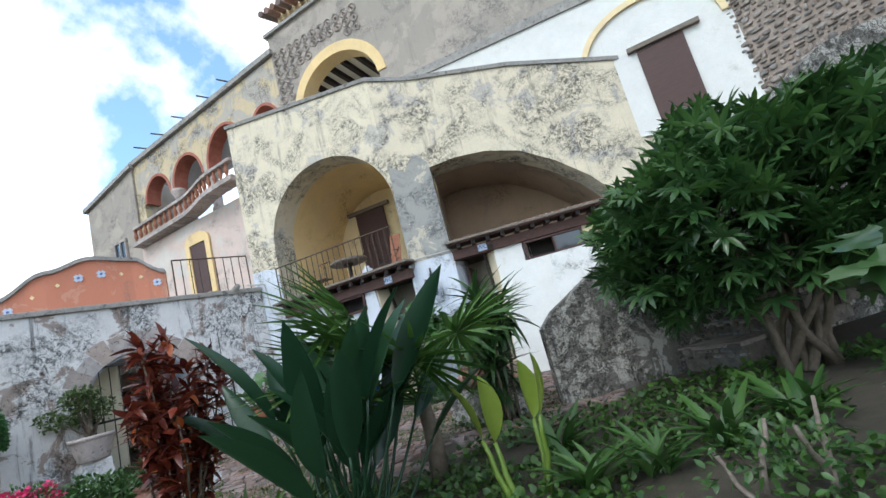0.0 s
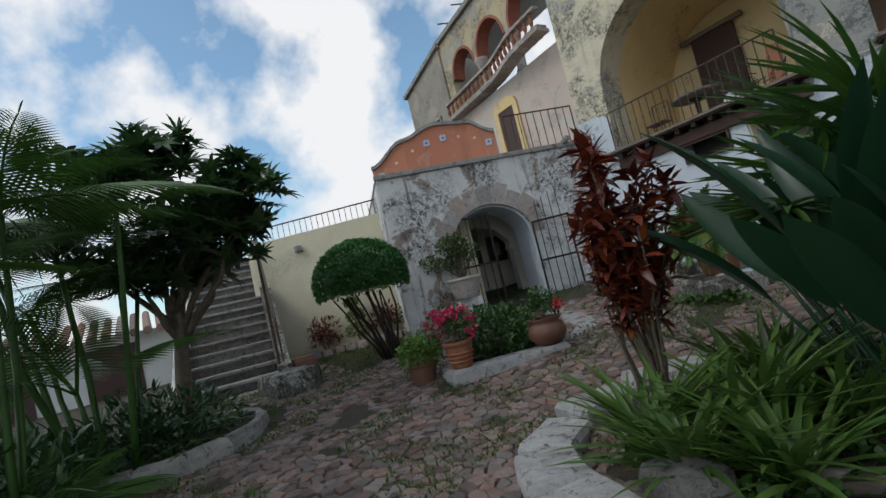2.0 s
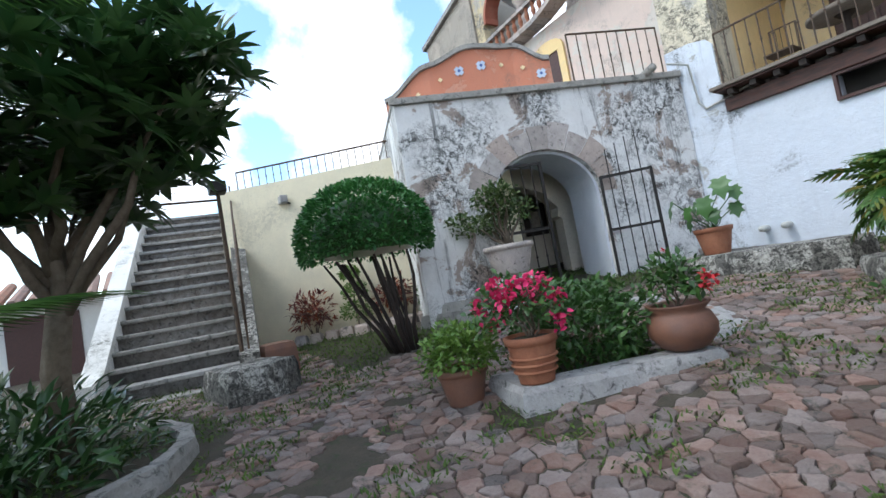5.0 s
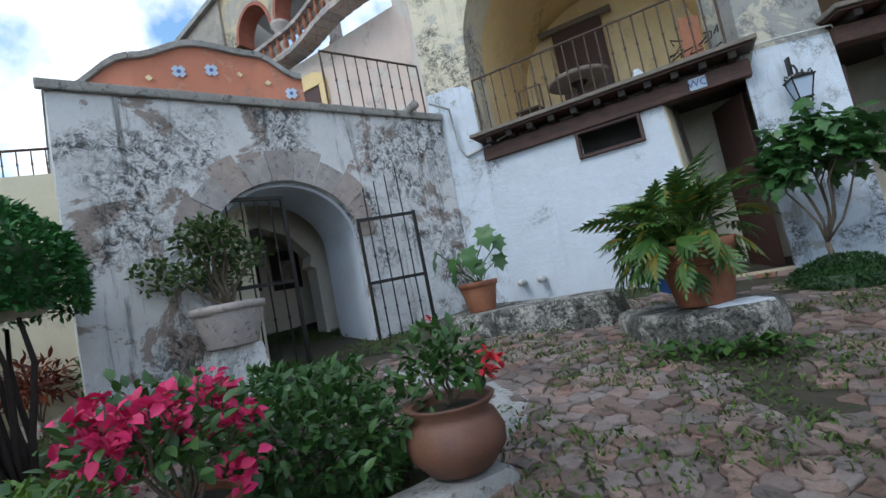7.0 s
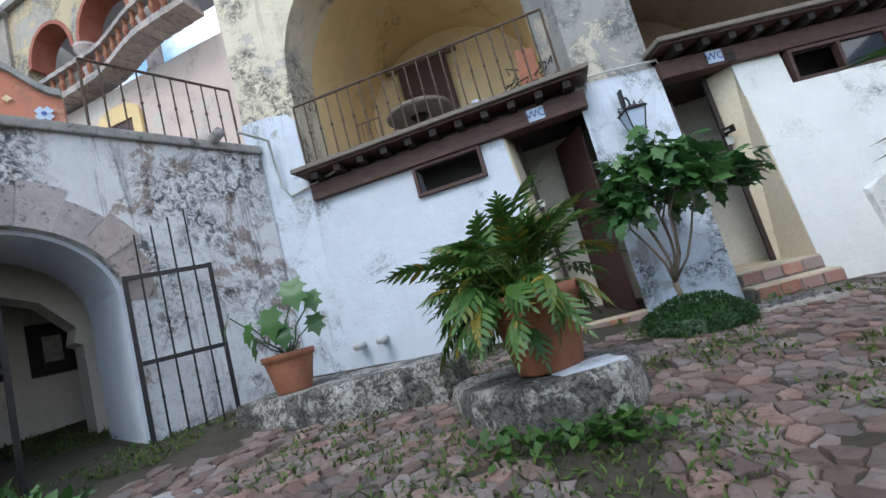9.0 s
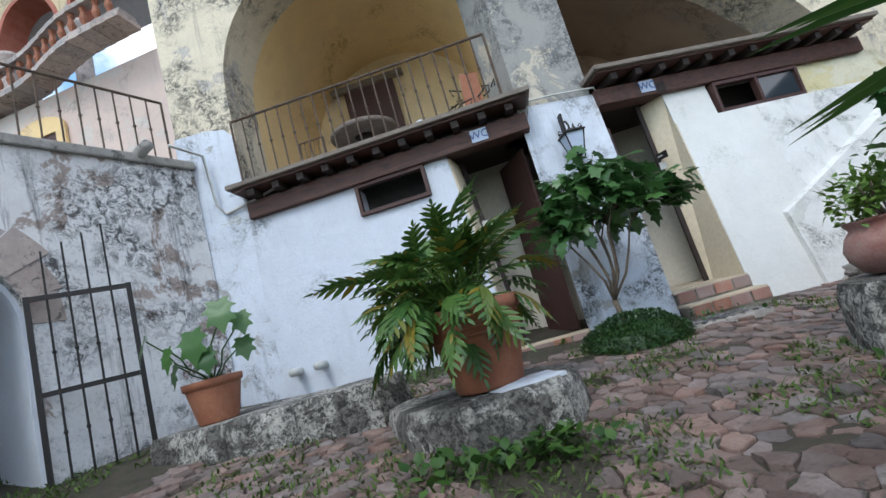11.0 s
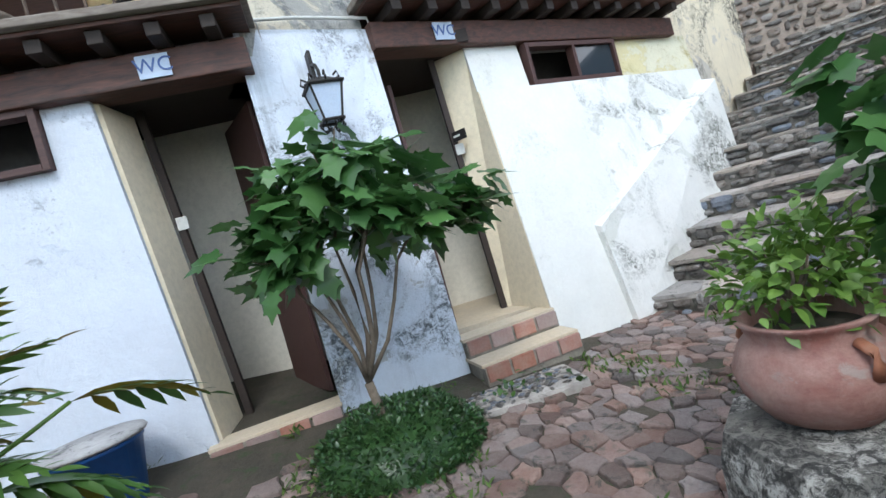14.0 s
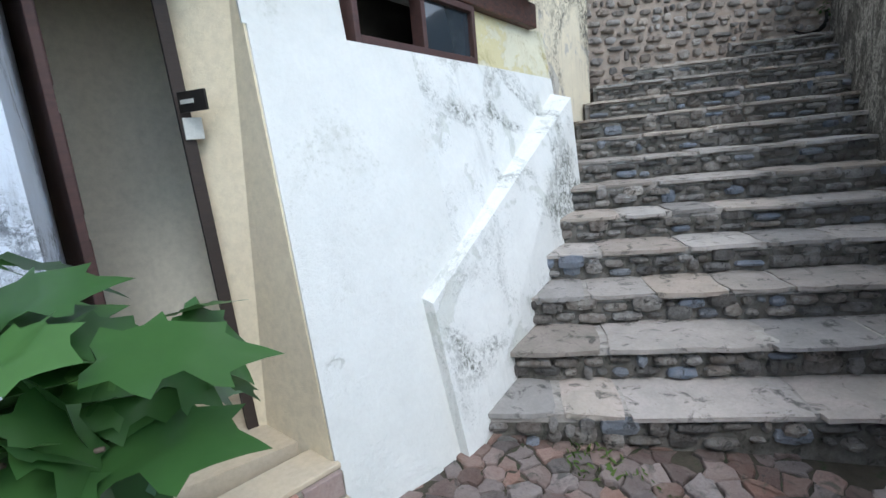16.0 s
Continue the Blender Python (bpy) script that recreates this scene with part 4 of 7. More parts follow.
def build_parapet():
    bm = bmesh.new()
    q0 = (6.0, -2.5)
    q1 = (q0[0] + SDR.x, q0[1] + SDR.y)
    slab(bm, [(0, -0.4), (8.2, -0.4), (8.2, 5.0), (7.2, 4.95), (6.2, 4.75), (0.25, 1.45), (0.0, 1.2)], q0, q1, 0.38)
    p = part("wall_parapet", bm, "bench")
    tagged(p, "mouldy sloping plaster parapet beside the stairs", "wall", kind="structure")
    # rubble wall that closes the stairs, with single stones
    w = thing("wall_rubble", "rough rubble stone wall at the head of the stairs", "wall", kind="structure")
    a, b = (9.2, 3.6), (17.5, -0.8)
    bm = bmesh.new()
    slab(bm, [(-0.5, 0), (9.5, 0), (9.5, 7.6), (-0.5, 7.6)], a, b, 0.6)
    part("mortar_bed", bm, "wall_mortar", w)
    rnd = random.Random(9)
    row = 0
    z = 2.9
    stones = []
    while z < 7.5:
        h = rnd.uniform(0.06, 0.15)
        x = rnd.uniform(-0.4, 0)
        while x < 9.2:
            l = rnd.uniform(0.07, 0.30) * rnd.choice((0.7, 1.0, 1.2))
            stones.append((x, z + rnd.uniform(-0.03, 0.03), l, h * rnd.uniform(0.65, 1.15)))
            x += l + 0.03
        z += h + 0.022
    d = (Vector(b) - Vector(a)).normalized()
    rest = bmesh.new()
    for k, (x, z, l, h) in enumerate(stones):
        near = k < 260
        bm = bmesh.new() if near else rest
        m = line_pose(a, b, x, rnd.uniform(0.02, 0.06), z)
        k8 = 7
        cx, cz = l / 2, h / 2
        ring = []
        for yy, sc in ((0.1, 1.0), (0.0, 0.95), (-0.015, 0.6)):
            ring.append([bm.verts.new(m @ Vector((cx + cx * sc * math.copysign(abs(math.cos(t)) ** 0.6, math.cos(t)) * rnd.uniform(0.7, 1.05), yy, cz + cz * sc * math.copysign(abs(math.sin(t)) ** 0.6, math.sin(t)) * rnd.uniform(0.85, 1.0)))) for t in [2 * math.pi * (i + 0.3) / k8 for i in range(k8)]])
        for r0, r1 in zip(ring, ring[1:]):
            for i in range(k8):
                j = (i + 1) % k8
                bm.faces.new((r0[i], r0[j], r1[j], r1[i]))
        bm.faces.new(ring[-1])
        if near:
            part("stone", bm, "wall_stone", w)
    tagged(part("upper_stones", rest, "wall_stone", w), kind="stuff")


build_parapet()


def build_stair_head():
    """A potted fern with a coil of hose, a boulder and two loose blocks on the upper steps."""
    rnd = random.Random(8)
    p = ST0 + SDR * (0.5 * 12 + 0.35)
    z = 0.14 + 0.245 * 13 + 0.014
    a = math.degrees(math.atan2(SDN.y, SDN.x))
    for k, (u, w, h, m_, lab) in enumerate(((0.1, 0.42, 0.34, "grey_stone", "grey cut block lying on the top step"), (0.62, 0.34, 0.16, "lime_joint", "pale flat stone lying on the top step"))):
        t = thing("loose_block", lab, "stone", (p.x + SDN.x * u, p.y + SDN.y * u, z), a + 6 * k)
        part("stone", rough_slab(-w / 2, -0.13, 0, w / 2, 0.13, h, Matrix.Identity(4), 3, 0.02), m_, t)
    q = p + SDN * 3.6
    t = thing("boulder", "large pale weathered boulder on the top step", "boulder", (q.x, q.y, z - 0.05))
    bm = bmesh.new()
    bmesh.ops.create_icosphere(bm, subdivisions=4, radius=0.5, matrix=Matrix.Translation((0, 0, 0.34)) @ Matrix.Diagonal((1.3, 0.7, 0.85, 1)))
    for v in bm.verts:
        v.co += noise.noise_vector(v.co * 2.2) * 0.12 + noise.noise_vector(v.co * 9) * 0.02
        v.co.z = max(v.co.z, 0.0)
    part("stone", bm, "pier_grey", t, "", True)
    q = p + SDN * 2.5 + SDR * 0.1
    t = thing("garden_hose", "coil of thin grey hose on the top step", "hose", (q.x, q.y, z), a)
    for k in range(4):
        bm = bmesh.new()
        r = 0.30 + 0.03 * k
        pipe(bm, [(r * math.cos(radians(20 * i)), -0.05 + 0.03 * k + 0.12 * math.sin(radians(20 * i)), 0.32 + r * math.sin(radians(20 * i)) * 0.95 + 0.01 * k) for i in range(19)], 0.012, 6)
        part("coil", bm, "iron", t, "", True)
    return q, z


HEAD, HEAD_Z = build_stair_head()


bm = bmesh.new()
hull(bm, [(5.16, 0.80, 0.1), (5.24, 0.445, 0.1), (8.0, 1.72, 0.1), (7.95, 2.3, 0.1)], [(5.16, 0.98, 1.27), (5.22, 0.685, 1.19), (8.0, 1.935, 2.55), (7.95, 2.22, 2.64)])
tagged(part("plaster_buttress", bm, "mould_white"), "white plaster thickening with sloping ledge on the stair wall", "trim", kind="structure")

# ---------------------------------------------------------------- steps, doors, windows, signs under the arches
def build_door_steps(x0, x1, ya, yb, z0, label):
    """Two brick-faced steps before a doorway; ya, yb: the wall line at both ends."""
    t = thing("door_step", label, "steps", ((x0 + x1) / 2, ya, z0))
    ang = math.degrees(math.atan2(yb - ya, x1 - x0))
    L = math.hypot(yb - ya, x1 - x0)
    for k in range(2):
        off = -0.30 * (1 - k) - 0.02
        zt = z0 + 0.17 * (k + 1)
        m = t.matrix_world.inverted() @ pose(x0, ya, 0, 0, 0, ang)
        bm = bmesh.new()
        box(bm, 0, off, z0 - 0.2, L, 0.25, zt - 0.03, 0, m)
        part("step_core", bm, "mortar", t)
        bm = bmesh.new()
        box(bm, -0.01, off + 0.03, zt - 0.03, L + 0.01, 0.25, zt, 0.006, m)
        part("tread", bm, "tread_paint", t, "beige painted tread")
        n = 4
        for i in range(n):
            bm = bmesh.new()
            box(bm, L * i / n + 0.012, off - 0.012, zt - 0.145, L * (i + 1) / n - 0.012, off + 0.02, zt - 0.02, 0.006, m)
            part("brick", bm, "red_brick", t)
    return t


build_door_steps(1.45, 2.42, 0.02, 0.14, 0.14, "two brick-faced steps before the first toilet doorway")
build_door_steps(3.52, 4.42, 0.28, 0.42, 0.28, "two brick-faced steps before the second toilet doorway")


def door_leaf(x, y, z, w, h, rz, label):
    t = thing("door", label, "door", (x, y, z), rz)
    bm = bmesh.new()
    box(bm, 0, -0.02, 0, w, 0.02, h, 0.006)
    part("leaf", bm, "door_wood", t)
    for i in range(4):
        for j in range(2):
            bm = bmesh.new()
            box(bm, 0.08 + j * (w / 2 - 0.02), -0.035, 0.15 + i * h / 4.2, w / 2 - 0.03 + j * (w / 2 - 0.03), -0.021, 0.15 + (i + 0.8) * h / 4.2, 0.006)
            part("panel", bm, "door_wood", t)
    bm = bmesh.new()
    tube(bm, (w - 0.07, -0.06, h * 0.48), (w - 0.07, -0.02, h * 0.48), 0.02)
    part("handle", bm, "iron", t)
    return t


door_leaf(2.33, 0.60, 0.48, 0.85, 2.6, 117, "dark panelled wooden toilet door standing open")
door_leaf(3.60, 1.02, 0.64, 0.75, 2.45, 100, "dark panelled wooden toilet door standing open inside")


def door_post(x, y, z0, z1, lean=0.0):
    t = thing("door_frame", "dark iron door frame post with latch plate", "door frame", (x, y, z0))
    bm = bmesh.new()
    hull(bm, [(-0.03, -0.03, 0), (0.03, -0.03, 0), (0.03, 0.03, 0), (-0.03, 0.03, 0)], [(v[0] + lean, v[1], z1 - z0) for v in ((-0.03, -0.03), (0.03, -0.03), (0.03, 0.03), (-0.03, 0.03))])
    part("post", bm, "black_wood", t)
    bm = bmesh.new()
    box(bm, -0.02 + lean * 0.62, -0.05, (z1 - z0) * 0.62, 0.07 + lean * 0.62, -0.032, (z1 - z0) * 0.62 + 0.11, 0.004)
    part("switch_plate", bm, "pvc", t, "white switch plate")


door_post(1.62, 0.66, 0.45, 3.2, -0.17)
door_post(4.165, 1.13, 0.62, 3.28, -0.07)
sg = thing("door_sign", "small dark door sign with white bars", "sign", (4.13, 1.06, 2.40), -52)
bm = bmesh.new()
box(bm, -0.03, -0.02, 0, 0.14, -0.005, 0.1, 0.003)
part("plate", bm, "iron", sg)
bm = bmesh.new()
box(bm, -0.01, -0.026, 0.04, 0.07, -0.021, 0.06)
part("writing_bar", bm, "pvc", sg)


def build_window(name, m, w, h, label, half_glass):
    t = new(name)
    t.matrix_world = m
    tagged(t, label, "window", kind="structure")
    for nm, b in (("window_frame", (0, 0, 0.05, h)), ("window_frame", (w - 0.05, 0, w, h)), ("window_frame", (0.05, 0, w - 0.05, 0.05)), ("window_frame", (0.05, h - 0.05, w - 0.05, h)), ("mullion", (w / 2 - 0.025, 0.05, w / 2 + 0.025, h - 0.05))):
        if nm == "mullion" and not half_glass:
            continue
        bm = bmesh.new()
        box(bm, b[0], -0.045, b[1], b[2], 0.06, b[3], 0.006)
        part(nm, bm, "door_wood", t)
    # sheet behind the opening, the room's shade painted in as near-black
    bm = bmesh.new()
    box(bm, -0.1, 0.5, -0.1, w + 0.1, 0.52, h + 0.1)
    part("room_shade_sheet", bm, "dark", t)
    if half_glass:
        bm = bmesh.new()
        box(bm, w / 2 + 0.03, 0.0, 0.05, w - 0.05, 0.008, h - 0.05)
        part("pane", bm, "glass", t)


def line_m(xa, z, off):
    return line_pose(F2, F3, (xa - F2[0]) * LB / (F3[0] - F2[0]), off, z)


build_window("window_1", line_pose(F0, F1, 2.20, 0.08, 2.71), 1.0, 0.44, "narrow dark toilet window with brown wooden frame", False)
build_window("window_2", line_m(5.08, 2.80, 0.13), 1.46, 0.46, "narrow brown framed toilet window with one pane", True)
# added panel behind the first window, its near-black colour stands for room shade
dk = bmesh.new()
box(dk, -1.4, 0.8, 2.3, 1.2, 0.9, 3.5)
tagged(part("wall_shade_panel", dk, "dark"), "near-black panel painted as the toilet room's shade", "wall", kind="structure")


def text_mesh(body, size, name, mat, parent, m, extrude=0.003):
    cu = bpy.data.curves.new(name, "FONT")
    cu.body, cu.size, cu.extrude, cu.align_x, cu.align_y = body, size, extrude, "CENTER", "CENTER"
    tmp = bpy.data.objects.new(name, cu)
    scene.collection.objects.link(tmp)
    bpy.context.view_layer.update()
    me = bpy.data.meshes.new_from_object(tmp.evaluated_get(bpy.context.evaluated_depsgraph_get()))
    bpy.data.objects.remove(tmp)
    me.materials.clear()
    me.materials.append(M[mat])
    ob = new(name, me)
    ob.parent = parent
    ob.matrix_local = m
    return ob


def wc_sign(m):
    t = new("toilet_sign")
    t.matrix_world = m
    tagged(t, "pale blue tile sign lettered WC on a beam", "sign", group="toilet signs")
    bm = bmesh.new()
    box(bm, -0.11, -0.012, -0.085, 0.11, 0.0, 0.085, 0.003)
    part("tile", bm, "sign_white", t)
    text_mesh("WC", 0.15, "lettering", "blue_sign", t, pose(0, -0.0135, 0, 90))


wc_sign(line_pose(F0, F1, 4.03, 0.165, 3.27))
wc_sign(line_m(4.16, 3.41, 0.165))


def build_lantern(x, y, z, rz):
    t = thing("wall_lantern", "black wrought iron wall lantern with pale glass", "lantern", (x, y, z), rz)
    c = -0.145
    cor = [(-1, -1), (1, -1), (1, 1), (-1, 1)]
    for sx, sy in cor:
        bm = bmesh.new()
        tube(bm, (0.07 * sx, c + 0.07 * sy, -0.27), (0.125 * sx, c + 0.125 * sy, 0), 0.010, seg=6)
        part("corner_bar", bm, "iron", t)
    for w, z0, nm in ((0.135, 0.0, "upper_rim"), (0.08, -0.275, "lower_rim")):
        for (ax, ay), (bx, by) in zip(cor, cor[1:] + cor[:1]):
            bm = bmesh.new()
            tube(bm, (ax * w, c + ay * w, z0), (bx * w, c + by * w, z0), 0.013, seg=6)
            part(nm, bm, "iron", t)
    for (ax, ay), (bx, by) in zip(cor, cor[1:] + cor[:1]):
        bm = bmesh.new()
        nx, ny = (ax + bx) * -0.002, (ay + by) * -0.002
        f = [(ax * 0.072, c + ay * 0.072, -0.265), (bx * 0.072, c + by * 0.072, -0.265), (bx * 0.122, c + by * 0.122, -0.01), (ax * 0.122, c + ay * 0.122, -0.01)]
        hull(bm, f, [(p[0] + nx, p[1] + ny, p[2]) for p in f])
        part("glass_pane", bm, "sign_white", t, "pale clouded lantern glass")
    bm = bmesh.new()
    hull(bm, [(sx * 0.12, c + sy * 0.12, 0.012) for sx, sy in cor], [(sx * 0.03, c + sy * 0.03, 0.075) for sx, sy in cor])
    part("cap", bm, "iron", t)
    bm = bmesh.new()
    pipe(bm, [(0, c, 0.07), (0, c, 0.13), (0, c + 0.05, 0.2), (0, 0.0, 0.24)], 0.014)
    part("bracket", bm, "iron", t)
    bm = bmesh.new()
    box(bm, -0.014, -0.012, 0.12, 0.014, 0.10, 0.36, 0.004)
    part("wall_plate", bm, "iron", t)
    for k in range(8):
        a = radians(45 * k)
        dx, dy = math.cos(a), math.sin(a)
        bm = bmesh.new()
        pipe(bm, [(dx * 0.12, c + dy * 0.12, 0.0), (dx * 0.165, c + dy * 0.165, 0.03), (dx * 0.15, c + dy * 0.15, 0.075), (dx * 0.115, c + dy * 0.115, 0.055)], 0.009, 5)
        part("scroll", bm, "iron", t)
        bm = bmesh.new()
        pipe(bm, [(dx * 0.08, c + dy * 0.08, -0.28), (dx * 0.10, c + dy * 0.10, -0.31), (dx * 0.07, c + dy * 0.07, -0.35), (dx * 0.03, c + dy * 0.03, -0.33)], 0.009, 5)
        part("scroll", bm, "iron", t)


build_lantern(2.92, 0.27, 2.90, 14)


def conduit(label, pts, r=0.014, mat="pvc"):
    bm = bmesh.new()
    pipe(bm, pts, r, 6)
    tagged(part("conduit_pipe", bm, mat, None, "", True), label, "pipe")


conduit("thin pale conduit above the pilaster", [(2.38, 0.18, 3.56), (2.9, 0.36, 3.58), (3.5, 0.58, 3.57), (3.52, 0.6, 3.45)])
conduit("bent pale drain conduit on the white pier", [(-2.1, -0.75, 4.28), (-2.02, -0.2, 4.27), (-1.98, -0.16, 3.5), (-1.9, -0.1, 3.36), (-1.45, -0.08, 3.42), (-1.0, -0.1, 3.5)], 0.022)
bm = bmesh.new()
tube(bm, at_line(G0, G1, 4.95, -0.3, 4.24), at_line(G0, G1, 4.95, 0.28, 4.30), 0.075, 0.075, 14)
tagged(part("roof_spout", bm, "grey_stone", None, "", True), "round grey stone roof spout on the gatehouse", "spout")
for x, y in ((-1.35, -0.22), (-1.0, -0.20)):
    bm = bmesh.new()
    tube(bm, (x, y + 0.2, 0.95), (x + 0.02, y - 0.08, 0.95), 0.055, 0.055, 12)
    tagged(part("drain_pipe", bm, "pvc", None, "", True), "short grey drain pipe end low in the wall", "pipe", group="drain pipes")

# ---------------------------------------------------------------- balcony
bar_rail("balcony_railing", "rusty iron balcony railing with knobbed bars", at_line(F0, F1, 0.75, 0.28, 3.60), at_line(F0, F1, LA - 0.2, 0.28, 3.60), 0.95, 0.17, 0.012)
bar_rail("deck_railing", "rusty iron railing on the gatehouse deck", at_line(G0, G1, 3.55, -0.15, 4.29), at_line(G0, G1, 5.5, -0.15, 4.29), 0.98, 0.2, 0.012)


def build_balcony_things():
    m = line_pose(F0, F1, 2.2, -3.2, 3.6)
    t = new("balcony_door")
    t.matrix_world = m
    tagged(t, "dark brown double door under a wooden lintel", "door")
    bm = bmesh.new()
    box(bm, -0.55, -0.10, 0, 0.55, -0.03, 2.72, 0.01)
    part("leaf", bm, "door_wood", t)
    for i in range(6):
        bm = bmesh.new()
        box(bm, -0.52 + i * 0.175, -0.125, 0.05, -0.365 + i * 0.175, -0.101, 1.95, 0.008)
        part("board", bm, "door_wood", t)
    bm = bmesh.new()
    box(bm, -0.82, -0.18, 2.72, 0.80, -0.02, 2.84, 0.02)
    part("lintel", bm, "grey_wood", t)
    r = new("round_table")
    r.matrix_world = line_pose(F0, F1, 2.30, -1.0, 3.6)
    tagged(r, "round dark wooden table with weathered top", "table")
    bm = bmesh.new()
    lathe(bm, [(0.52, 0.70), (0.55, 0.72), (0.55, 0.77), (0.52, 0.79), (0.0, 0.79)], 28)
    part("tabletop", bm, "grey_wood", r, "", True)
    bm = bmesh.new()
    lathe(bm, [(0.26, 0.0), (0.25, 0.04), (0.07, 0.09), (0.05, 0.35), (0.06, 0.60), (0.16, 0.69)], 20)
    part("base", bm, "black_wood", r, "", True)
    c = new("wire_chair")
    c.matrix_world = line_pose(F0, F1, 1.35, -0.9, 3.6)
    tagged(c, "rusty iron wire chair on the balcony", "chair")
    bm = bmesh.new()
    for x in (-0.22, 0.22):
        tube(bm, (x, -0.2, 0), (x, -0.2, 0.45), 0.014)
        tube(bm, (x, 0.2, 0), (x, 0.25, 1.0), 0.014)
    part("frame", bm, "rust_iron", c)
    bm = bmesh.new()
    for i in range(6):
        tube(bm, (-0.2 + 0.08 * i, 0.21, 0.45), (-0.2 + 0.08 * i, 0.25, 1.0), 0.007, seg=5)
    tube(bm, (-0.22, 0.25, 1.0), (0.22, 0.25, 1.0), 0.014)
    part("backrest", bm, "rust_iron", c)
    bm = bmesh.new()
    box(bm, -0.24, -0.22, 0.44, 0.24, 0.22, 0.47, 0.01)
    part("seat", bm, "rust_iron", c)
    d = new("leaning_board")
    d.matrix_world = line_pose(F0, F1, 4.1, -0.35, 3.6) @ pose(0, 0, 0, -12, 6, 10)
    tagged(d, "brown board leaning at the balcony end", "board")
    bm = bmesh.new()
    box(bm, -0.14, -0.01, 0, 0.14, 0.01, 0.95, 0.004)
    part("board", bm, "terracotta", d)
    b = new("plastic_bag")
    b.matrix_world = line_pose(F0, F1, 3.3, -0.2, 3.6)
    tagged(b, "pale blue plastic bag on the balcony floor", "bag")
    bm = bmesh.new()
    lathe(bm, [(0.10, 0), (0.15, 0.06), (0.13, 0.16), (0.05, 0.24), (0.06, 0.28)], 12, 0.06)
    part("bag", bm, "white_blue", b, "", True)
    p = new("iron_clutter")
    p.matrix_world = line_pose(F0, F1, 4.0, 0.05, 3.6)
    tagged(p, "heap of bent iron scrap on the ledge", "scrap")
    rr = random.Random(3)
    for i in range(14):
        bm = bmesh.new()
        a = Vector((rr.uniform(-0.25, 0.45), rr.uniform(-0.1, 0.1), rr.uniform(0.02, 0.35)))
        pipe(bm, [a, a + Vector((rr.uniform(-0.1, 0.1), 0.03, rr.uniform(0, 0.12))), a + Vector((rr.uniform(-0.15, 0.15), -0.02, rr.uniform(-0.02, 0.1)))], 0.012, 5)
        part("scrap_rod", bm, "iron", p)
    # tile rows on the second ledge
    rr = random.Random(4)
    for i in range(30):
        k = new("roof_tile")
        k.matrix_world = line_pose(F2, F3, 0.15 + 0.148 * i, 0.2, 3.73)
        tagged(k, "old clay roof tile lying on the ledge", "roof tile", group="ledge tiles")
        bm = bmesh.new()
        tube(bm, (0, 0, 0.0), (0.02 * rr.random(), 0.45, 0.10), 0.065, 0.055, 8)
        bm.to_mesh(me := bpy.data.meshes.new("tile"))
        bm.free()
        me.materials.append(M["roof_tile"])
        ob = new("tile", me)
        ob.parent = k


build_balcony_things()


# ---------------------------------------------------------------- gatehouse fittings
def gate_leaf(name, label, m, w, h, spikes):
    t = new(name)
    t.matrix_world = m
    tagged(t, label, "gate")
    for z in (0.03, h * 0.5, h - 0.03):
        bm = bmesh.new()
        box(bm, 0, -0.02, z - 0.025, w, 0.02, z + 0.025)
        part("cross_bar", bm, "iron", t)
    for x in (0.02, w - 0.02):
        bm = bmesh.new()
        box(bm, x - 0.025, -0.022, 0, x + 0.025, 0.022, h)
        part("stile", bm, "iron", t)
    n = 5
    for i in range(1, n):
        bm = bmesh.new()
        x = w * i / n
        tube(bm, (x, 0, 0), (x, 0, h + (spikes * (0.55 + 0.12 * i) if spikes else -0.05)), 0.012, 0.01, 6)
        for z in (h * 0.3, h * 0.7):
            bmesh.ops.create_uvsphere(bm, u_segments=6, v_segments=4, radius=0.024, matrix=Matrix.Translation((x, 0, z)))
        part("bar", bm, "iron", t)


gate_leaf("iron_gate", "black iron gate leaf standing open against the wall", line_pose(G0, G1, AC + AR - 0.06, 0.06, 0.40) @ pose(0, 0, 0, 0, 0, -24), 0.92, 2.02, 0.7)
gate_leaf("iron_gate", "black iron gate leaf closing half the arch", line_pose(G0, G1, AC - AR + 0.07, -0.08, 0.42), 0.98, 2.45, 0)


def picture(m, w, h):
    t = new("framed_picture")
    t.matrix_world = m
    tagged(t, "dark framed old picture on the room wall", "picture", group="framed pictures")
    for b in ((0, 0, 0.07, h), (w - 0.07, 0, w, h), (0.07, 0, w - 0.07, 0.07), (0.07, h - 0.07, w - 0.07, h)):
        bm = bmesh.new()
        box(bm, b[0], -0.04, b[1], b[2], 0, b[3], 0.006)
        part("frame_bar", bm, "black_wood", t)
    bm = bmesh.new()
    box(bm, 0.06, -0.012, 0.06, w - 0.06, -0.004, h - 0.06)
    part("picture_sheet", bm, "dark", t)
    bm = bmesh.new()
    box(bm, w * 0.3, -0.016, h * 0.25, w * 0.7, -0.013, h * 0.75)
    part("picture_image", bm, "paper", t)


picture(line_pose(G0, G1, AC + 0.85, -3.58, 1.75), 0.62, 0.82)
picture(line_pose(G0, G1, AC + 0.12, -3.58, 1.8), 0.48, 0.62)


